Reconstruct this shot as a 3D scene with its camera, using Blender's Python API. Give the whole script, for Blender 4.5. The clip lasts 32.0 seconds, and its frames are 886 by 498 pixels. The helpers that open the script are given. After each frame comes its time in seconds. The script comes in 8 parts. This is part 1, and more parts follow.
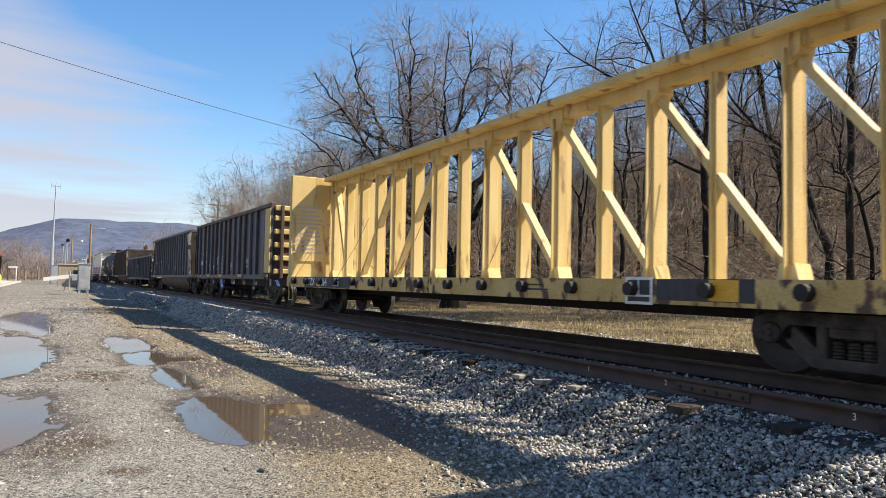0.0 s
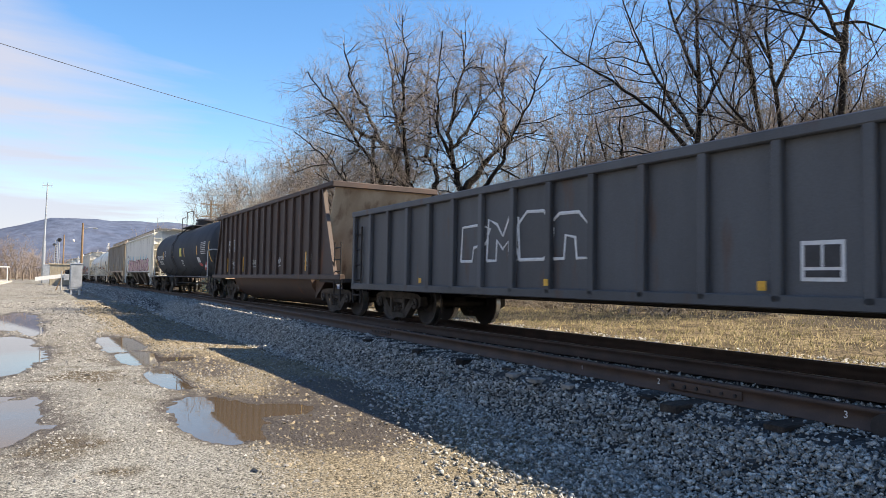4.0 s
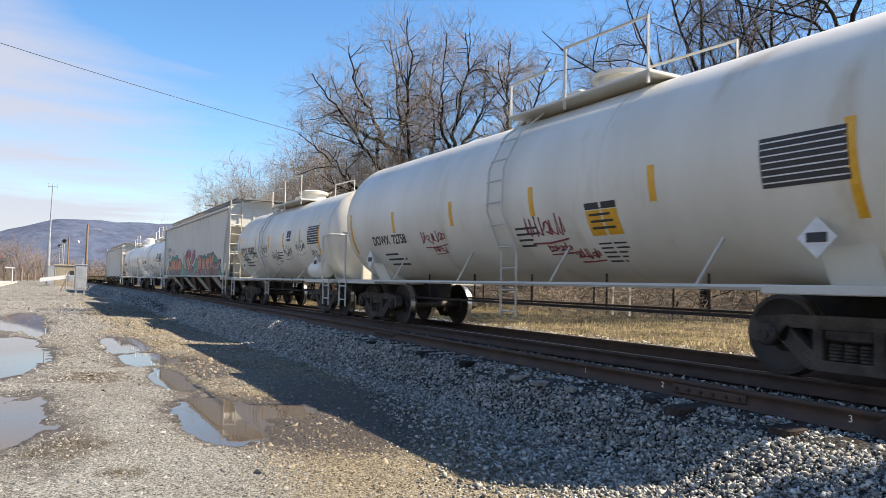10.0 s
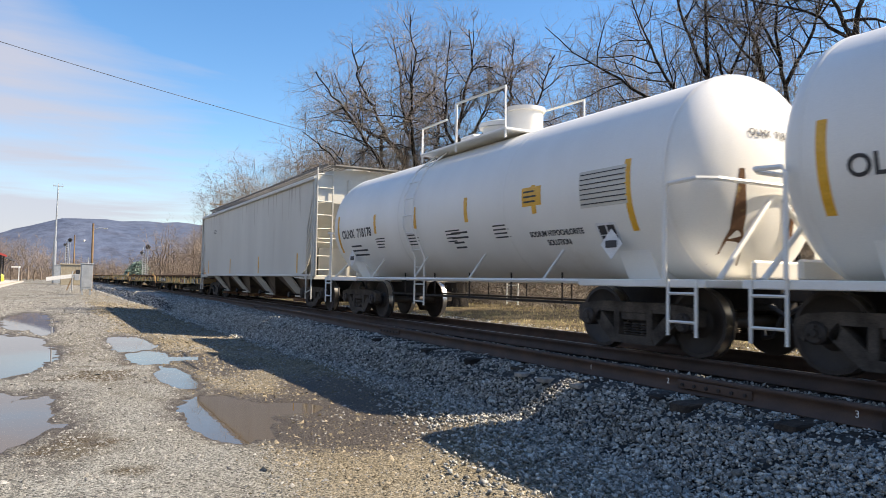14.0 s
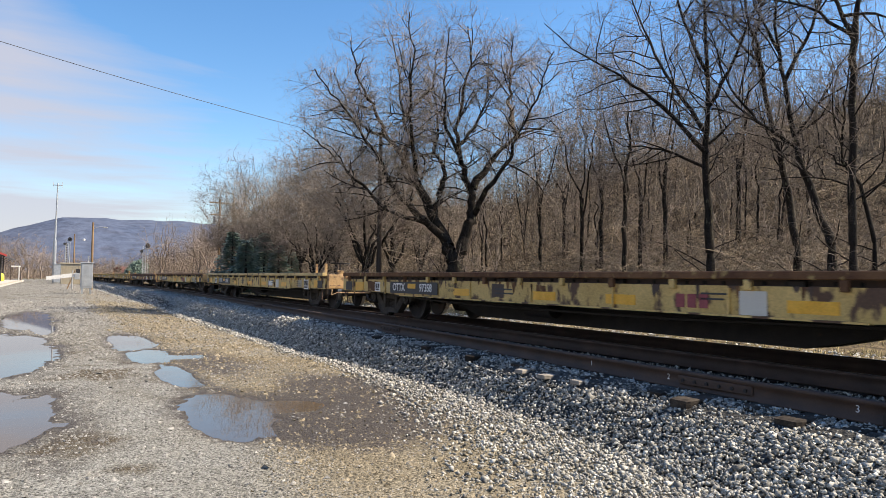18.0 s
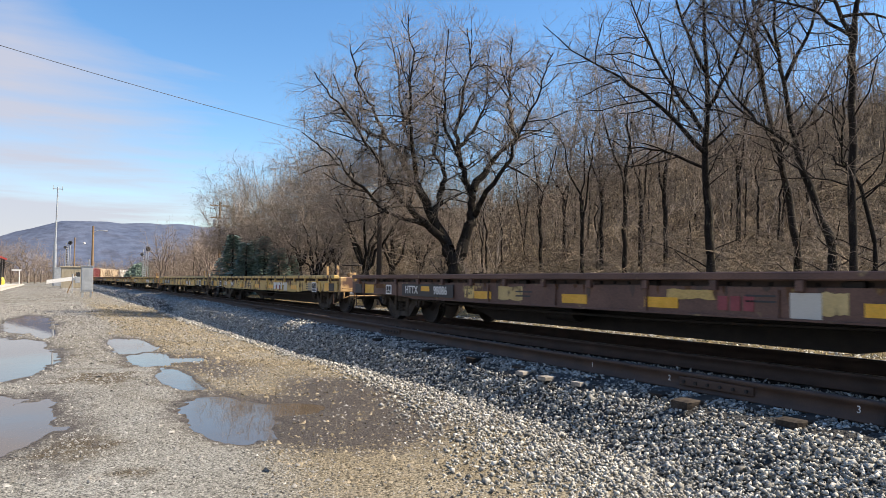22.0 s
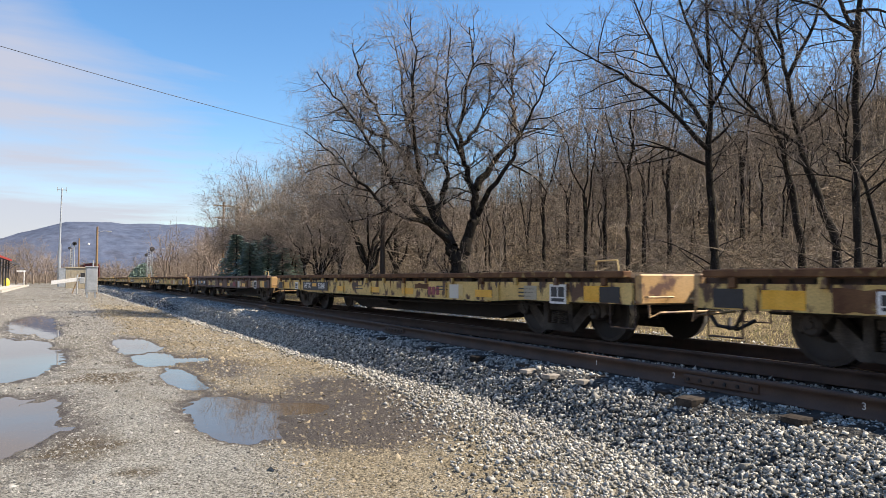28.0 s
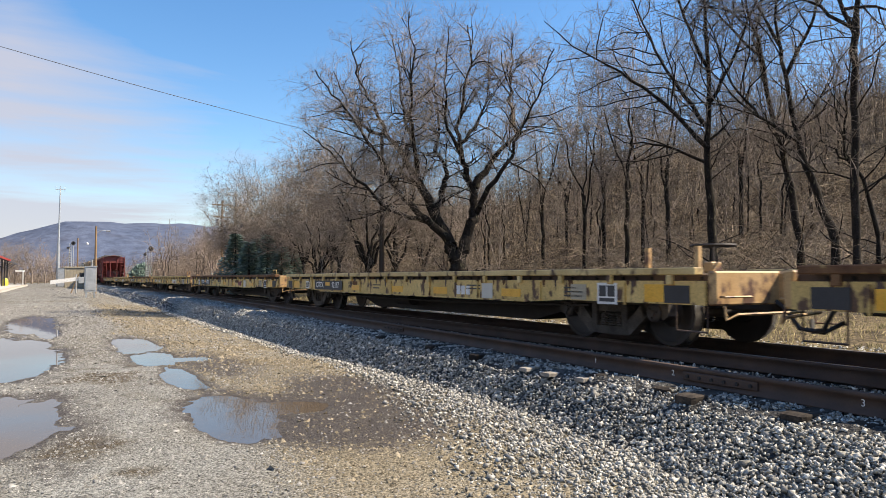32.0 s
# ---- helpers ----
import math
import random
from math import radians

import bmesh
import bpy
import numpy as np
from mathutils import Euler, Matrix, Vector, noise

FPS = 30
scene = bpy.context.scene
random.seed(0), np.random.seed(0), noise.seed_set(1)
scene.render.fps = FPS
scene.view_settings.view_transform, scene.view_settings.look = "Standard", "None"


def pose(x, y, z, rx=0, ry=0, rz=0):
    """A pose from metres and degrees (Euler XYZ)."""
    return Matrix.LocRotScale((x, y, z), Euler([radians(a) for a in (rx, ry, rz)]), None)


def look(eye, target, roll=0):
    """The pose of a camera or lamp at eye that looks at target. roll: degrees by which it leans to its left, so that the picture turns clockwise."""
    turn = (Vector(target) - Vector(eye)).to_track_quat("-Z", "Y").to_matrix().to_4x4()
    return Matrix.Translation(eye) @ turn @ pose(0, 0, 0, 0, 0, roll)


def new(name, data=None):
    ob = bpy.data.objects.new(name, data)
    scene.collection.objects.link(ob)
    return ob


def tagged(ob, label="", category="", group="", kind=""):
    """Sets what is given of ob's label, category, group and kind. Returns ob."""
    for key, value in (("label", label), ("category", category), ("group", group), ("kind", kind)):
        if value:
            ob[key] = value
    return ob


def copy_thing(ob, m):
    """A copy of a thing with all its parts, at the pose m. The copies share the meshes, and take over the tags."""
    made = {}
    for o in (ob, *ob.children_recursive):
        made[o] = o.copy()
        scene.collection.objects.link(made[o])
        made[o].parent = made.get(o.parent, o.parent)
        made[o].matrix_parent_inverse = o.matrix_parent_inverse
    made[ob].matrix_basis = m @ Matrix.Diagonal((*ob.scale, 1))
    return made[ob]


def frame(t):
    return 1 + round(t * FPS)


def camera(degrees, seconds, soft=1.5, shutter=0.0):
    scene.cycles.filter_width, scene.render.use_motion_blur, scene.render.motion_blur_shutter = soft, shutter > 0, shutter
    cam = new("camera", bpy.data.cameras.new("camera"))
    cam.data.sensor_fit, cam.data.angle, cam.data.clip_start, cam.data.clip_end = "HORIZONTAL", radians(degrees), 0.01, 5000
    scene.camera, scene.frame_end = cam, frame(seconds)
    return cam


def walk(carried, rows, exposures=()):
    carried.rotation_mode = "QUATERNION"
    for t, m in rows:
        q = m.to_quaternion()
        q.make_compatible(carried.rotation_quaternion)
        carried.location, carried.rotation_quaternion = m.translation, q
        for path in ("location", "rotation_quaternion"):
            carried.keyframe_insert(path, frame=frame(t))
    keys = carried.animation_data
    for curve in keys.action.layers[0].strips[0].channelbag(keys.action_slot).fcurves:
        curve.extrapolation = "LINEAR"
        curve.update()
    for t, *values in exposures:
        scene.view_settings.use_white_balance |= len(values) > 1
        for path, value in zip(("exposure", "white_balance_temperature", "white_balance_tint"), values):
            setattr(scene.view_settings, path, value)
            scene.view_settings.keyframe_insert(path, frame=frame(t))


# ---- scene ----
# ---------------------------------------------------------------- camera
cam = camera(64.12, 32.0, soft=0.6, shutter=0.08)
EYE = (0.0, 0.0, 1.6)
PATH = [
    (0, 92.711, -1.100, -28.966), (0.5, 92.640, -1.010, -29.055), (1, 92.573, -0.884, -29.134), (1.5, 92.470, -0.862, -29.231),
    (2, 92.458, -0.928, -29.301), (2.5, 92.498, -0.949, -29.387), (3, 92.539, -0.984, -29.445), (3.5, 92.572, -0.990, -29.488), (5.5, 92.899, -1.120, -29.383),
    (6, 92.912, -1.160, -29.379), (6.5, 92.925, -1.197, -29.389), (7, 92.936, -1.232, -29.403), (7.5, 92.930, -1.264, -29.401), (8, 92.901, -1.295, -29.384),
    (8.5, 92.859, -1.296, -29.358), (9, 92.834, -1.271, -29.314), (9.5, 92.833, -1.246, -29.257), (10, 92.828, -1.210, -29.191), (10.5, 92.809, -1.161, -29.128),
    (11, 92.797, -1.107, -29.091), (11.5, 92.801, -1.063, -29.082), (12, 92.804, -1.033, -29.086), (12.5, 92.780, -1.008, -29.063), (13, 92.710, -0.992, -28.983),
    (13.5, 92.623, -0.970, -28.881), (14, 92.592, -0.925, -28.807), (14.5, 92.620, -0.862, -28.780), (16.5, 92.539, -0.761, -28.640), (17, 92.404, -0.685, -28.689),
    (17.5, 92.343, -0.629, -28.760), (18, 92.357, -0.616, -28.796), (18.5, 92.352, -0.575, -28.818), 
    (19, 92.353, -0.538, -28.819), (19.5, 92.376, -0.499, -28.818), (20, 92.379, -0.462, -28.810), (20.5, 92.397, -0.440, -28.785), (21, 92.440, -0.419, -28.752),
    (21.5, 92.485, -0.397, -28.740), (22, 92.522, -0.389, -28.770), (22.5, 92.551, -0.374, -28.813), (23, 92.559, -0.336, -28.835), (23.5, 92.548, -0.304, -28.827),
    (24, 92.535, -0.298, -28.794), (24.5, 92.533, -0.293, -28.759), (25, 92.548, -0.253, -28.738), (25.5, 92.575, -0.193, -28.731), (27.5, 92.553, -0.132, -28.564),
    (28, 92.420, -0.086, -28.479), (28.5, 92.309, -0.055, -28.425), (29, 92.265, -0.026, -28.409), (29.5, 92.280, 0.008, -28.429), (30, 92.311, 0.031, -28.474),
    (30.5, 92.331, 0.053, -28.526), (31, 92.327, 0.068, -28.559), (31.5, 92.309, 0.082, -28.564), (32, 92.289, 0.119, -28.549),
]

walk(cam, [(t, pose(*EYE, rx, ry, rz)) for t, rx, ry, rz in PATH], exposures=[(t, e, 7000, 13) for t, e in ((0, 0.88), (2, 1.08), (3.5, 1.10), (5.5, 1.14), (7, 1.12), (8, 1.04), (9.5, 1.00), (11, 1.16), (12, 0.93), (13, 1.02), (14, 0.92), (17, 0.90), (32, 0.90))])

# ---------------------------------------------------------------- light
SUN = Vector((1.0, -0.48, 1.07)).normalized()
SUN_EL = math.asin(SUN.z)
SUN_AZ = math.atan2(SUN.x, SUN.y)


def make_world():
    w = bpy.data.worlds.new("sky")
    scene.world = w
    w.use_nodes = True
    nt = w.node_tree
    nt.nodes.clear()
    out = nt.nodes.new("ShaderNodeOutputWorld")
    bg = nt.nodes.new("ShaderNodeBackground")
    sky = nt.nodes.new("ShaderNodeTexSky")
    sky.sky_type, sky.sun_disc = "NISHITA", False
    sky.sun_elevation, sky.sun_rotation = SUN_EL, SUN_AZ
    sky.air_density, sky.dust_density, sky.ozone_density = 1.0, 0.35, 3.0
    bg.inputs["Strength"].default_value = 0.08
    tc = nt.nodes.new("ShaderNodeTexCoord")
    # long thin cloud streaks on a flat layer high above: direction divided by its height
    sep = nt.nodes.new("ShaderNodeSeparateXYZ")
    nt.links.new(tc.outputs["Generated"], sep.inputs[0])
    zc = nt.nodes.new("ShaderNodeMath")
    zc.operation, zc.inputs[1].default_value = "ADD", 0.12
    nt.links.new(sep.outputs["Z"], zc.inputs[0])
    comb = nt.nodes.new("ShaderNodeCombineXYZ")
    for k, ax in enumerate("XY"):
        dv = nt.nodes.new("ShaderNodeMath")
        dv.operation = "DIVIDE"
        nt.links.new(sep.outputs[ax], dv.inputs[0])
        nt.links.new(zc.outputs[0], dv.inputs[1])
        nt.links.new(dv.outputs[0], comb.inputs[k])
    mp = nt.nodes.new("ShaderNodeMapping")
    mp.inputs["Scale"].default_value = (0.75, 1.9, 1.0)
    mp.inputs["Rotation"].default_value = (0, 0, radians(8))
    mp.inputs["Location"].default_value = CLOUD_SHIFT
    nt.links.new(comb.outputs[0], mp.inputs[0])
    n = nt.nodes.new("ShaderNodeTexNoise")
    n.inputs["Scale"].default_value, n.inputs["Detail"].default_value, n.inputs["Roughness"].default_value = 0.9, 9.0, 0.55
    n.inputs["Distortion"].default_value = 0.35
    nt.links.new(mp.outputs[0], n.inputs["Vector"])
    # the sheet of cloud lies over the west and thins out to the east
    east = nt.nodes.new("ShaderNodeMapRange")
    east.inputs["From Min"].default_value, east.inputs["From Max"].default_value = -0.05, 0.34
    east.inputs["To Min"].default_value, east.inputs["To Max"].default_value = 0.16, -0.34
    nt.links.new(sep.outputs["X"], east.inputs["Value"])
    add = nt.nodes.new("ShaderNodeMath")
    add.operation = "ADD"
    nt.links.new(n.outputs["Fac"], add.inputs[0])
    low = nt.nodes.new("ShaderNodeMapRange")
    low.inputs["From Min"].default_value, low.inputs["From Max"].default_value = 0.02, 0.62
    low.inputs["To Min"].default_value, low.inputs["To Max"].default_value = 0.20, -0.30
    nt.links.new(sep.outputs["Z"], low.inputs["Value"])
    both = nt.nodes.new("ShaderNodeMath")
    nt.links.new(east.outputs[0], both.inputs[0])
    nt.links.new(low.outputs[0], both.inputs[1])
    nt.links.new(both.outputs[0], add.inputs[1])
    ramp = nt.nodes.new("ShaderNodeValToRGB")
    ramp.color_ramp.elements[0].position, ramp.color_ramp.elements[1].position = 0.43, 0.74
    ramp.color_ramp.elements[0].color = (0, 0, 0, 1)
    ramp.color_ramp.elements[1].color = (0.85, 0.85, 0.85, 1)
    nt.links.new(add.outputs[0], ramp.inputs[0])
    mix = nt.nodes.new("ShaderNodeMix")
    mix.data_type = "RGBA"
    mix.inputs["B"].default_value = CLOUD
    nt.links.new(ramp.outputs[0], mix.inputs["Factor"])
    rich = nt.nodes.new("ShaderNodeHueSaturation")
    rich.inputs["Saturation"].default_value, rich.inputs["Value"].default_value = 1.25, 1.46
    nt.links.new(sky.outputs[0], rich.inputs["Color"])
    nt.links.new(rich.outputs[0], mix.inputs["A"])
    nt.links.new(mix.outputs["Result"], bg.inputs["Color"])
    nt.links.new(bg.outputs[0], out.inputs[0])


CLOUD = (4.1, 4.3, 5.1, 1)
CLOUD_SHIFT = (3.1, 0.4, 0.0)
make_world()
sun = new("sun", bpy.data.lights.new("sun", "SUN"))
sun.data.energy, sun.data.angle, sun.data.color = 5.0, radians(0.5), (1.0, 0.90, 0.74)
sun.matrix_world = look(SUN * 100, (0, 0, 0))


# ---------------------------------------------------------------- materials
def surf(name, a, b, scale=3.0, rough=0.7, bump=0.3, fine=60.0, metal=0.0, stretch=1.0, third=None, cover=0.6, tscale=None, edge=0.12, vary=0.12, depth=0.01, rand=0.0, tstretch=None, damp=False):
    """A two-tone surface with coarse stains, fine grain and relief; third: a colour that breaks through in patches."""
    m = bpy.data.materials.new(name)
    m.use_nodes = True
    nt = m.node_tree
    bs = nt.nodes["Principled BSDF"]
    bs.inputs["Metallic"].default_value = metal
    if rough >= 0.8:
        bs.inputs["Specular IOR Level"].default_value = 0.12
    tc = nt.nodes.new("ShaderNodeTexCoord")
    oi = nt.nodes.new("ShaderNodeObjectInfo")
    off = nt.nodes.new("ShaderNodeVectorMath")
    off.operation = "SCALE"
    off.inputs[0].default_value = (37.0, 51.0, 23.0)
    nt.links.new(oi.outputs["Random"], off.inputs["Scale"])
    addv = nt.nodes.new("ShaderNodeVectorMath")
    nt.links.new(tc.outputs["Object"], addv.inputs[0])
    nt.links.new(off.outputs[0], addv.inputs[1])

    def field(sc, st, detail=5.0):
        mp = nt.nodes.new("ShaderNodeMapping")
        mp.inputs["Scale"].default_value = (1, 1, 1 / st)
        nt.links.new(addv.outputs[0], mp.inputs[0])
        n = nt.nodes.new("ShaderNodeTexNoise")
        n.inputs["Scale"].default_value, n.inputs["Detail"].default_value = sc, detail
        nt.links.new(mp.outputs[0], n.inputs["Vector"])
        return n

    coarse, grain = field(scale, stretch), field(fine, 1.0, 3.0)
    ramp = nt.nodes.new("ShaderNodeValToRGB")
    ramp.color_ramp.elements[0].position, ramp.color_ramp.elements[1].position = 0.32, 0.68
    ramp.color_ramp.elements[0].color, ramp.color_ramp.elements[1].color = (*a, 1), (*b, 1)
    nt.links.new(coarse.outputs["Fac"], ramp.inputs[0])
    col = ramp.outputs[0]
    if third:
        patch = field(tscale or scale * 1.7, tstretch or stretch, 7.0)
        r2 = nt.nodes.new("ShaderNodeMapRange")
        r2.inputs["From Min"].default_value, r2.inputs["From Max"].default_value = cover, cover + edge
        nt.links.new(patch.outputs["Fac"], r2.inputs["Value"])
        mx = nt.nodes.new("ShaderNodeMix")
        mx.data_type = "RGBA"
        nt.links.new(r2.outputs[0], mx.inputs["Factor"])
        nt.links.new(col, mx.inputs["A"])
        mx.inputs["B"].default_value = (*third, 1)
        col = mx.outputs["Result"]
    rbase = None
    if damp:
        # wet ground round the puddles: darker and smoother
        at_ = nt.nodes.new("ShaderNodeAttribute")
        at_.attribute_name = "damp"
        jag = field(9.0, 1.0, 6.0)
        sm = nt.nodes.new("ShaderNodeMath")
        sm.operation = "MULTIPLY_ADD"
        nt.links.new(jag.outputs["Fac"], sm.inputs[0])
        sm.inputs[1].default_value = 0.9
        nt.links.new(at_.outputs["Fac"], sm.inputs[2])
        r3 = nt.nodes.new("ShaderNodeMapRange")
        r3.inputs["From Min"].default_value, r3.inputs["From Max"].default_value = 0.72, 1.05
        nt.links.new(sm.outputs[0], r3.inputs["Value"])
        mx = nt.nodes.new("ShaderNodeMix")
        mx.data_type = "RGBA"
        nt.links.new(r3.outputs[0], mx.inputs["Factor"])
        nt.links.new(col, mx.inputs["A"])
        mx.inputs["B"].default_value = (0.070, 0.060, 0.050, 1)
        # browner gravel towards the track
        ta = nt.nodes.new("ShaderNodeAttribute")
        ta.attribute_name = "tan"
        tm = nt.nodes.new("ShaderNodeMix")
        tm.data_type = "RGBA"
        nt.links.new(ta.outputs["Fac"], tm.inputs["Factor"])
        nt.links.new(col, tm.inputs["A"])
        tm.inputs["B"].default_value = (0.195, 0.160, 0.100, 1)
        nt.links.new(tm.outputs["Result"], mx.inputs["A"])
        col, rbase = mx.outputs["Result"], r3.outputs[0]
    hsv = nt.nodes.new("ShaderNodeHueSaturation")
    mr = nt.nodes.new("ShaderNodeMapRange")
    mr.inputs["From Min"].default_value, mr.inputs["From Max"].default_value = 0.3, 0.7
    mr.inputs["To Min"].default_value, mr.inputs["To Max"].default_value = 1 - vary, 1 + vary
    nt.links.new(grain.outputs["Fac"], mr.inputs["Value"])
    val = mr.outputs[0]
    if rand:
        m2 = nt.nodes.new("ShaderNodeMapRange")
        m2.inputs["To Min"].default_value, m2.inputs["To Max"].default_value = 1 - rand, 1 + rand
        src = nt.nodes.new("ShaderNodeNewGeometry").outputs["Random Per Island"] if rand < 0 else oi.outputs["Random"]
        nt.links.new(src, m2.inputs["Value"])
        mu = nt.nodes.new("ShaderNodeMath")
        mu.operation = "MULTIPLY"
        nt.links.new(val, mu.inputs[0])
        nt.links.new(m2.outputs[0], mu.inputs[1])
        val = mu.outputs[0]
    nt.links.new(val, hsv.inputs["Value"])
    nt.links.new(col, hsv.inputs["Color"])
    nt.links.new(hsv.outputs[0], bs.inputs["Base Color"])
    rr = nt.nodes.new("ShaderNodeMapRange")
    rr.inputs["To Min"].default_value, rr.inputs["To Max"].default_value = max(0.03, rough - 0.12), min(1, rough + 0.12)
    nt.links.new(coarse.outputs["Fac"], rr.inputs["Value"])
    if rbase:
        wet = nt.nodes.new("ShaderNodeMath")
        wet.operation = "MULTIPLY_ADD"
        nt.links.new(rbase, wet.inputs[0])
        wet.inputs[1].default_value = -0.35
        nt.links.new(rr.outputs[0], wet.inputs[2])
        nt.links.new(wet.outputs[0], bs.inputs["Roughness"])
    else:
        nt.links.new(rr.outputs[0], bs.inputs["Roughness"])
    if bump:
        bp = nt.nodes.new("ShaderNodeBump")
        bp.inputs["Strength"].default_value, bp.inputs["Distance"].default_value = bump, depth
        nt.links.new(grain.outputs["Fac"], bp.inputs["Height"])
        nt.links.new(bp.outputs[0], bs.inputs["Normal"])
    return m


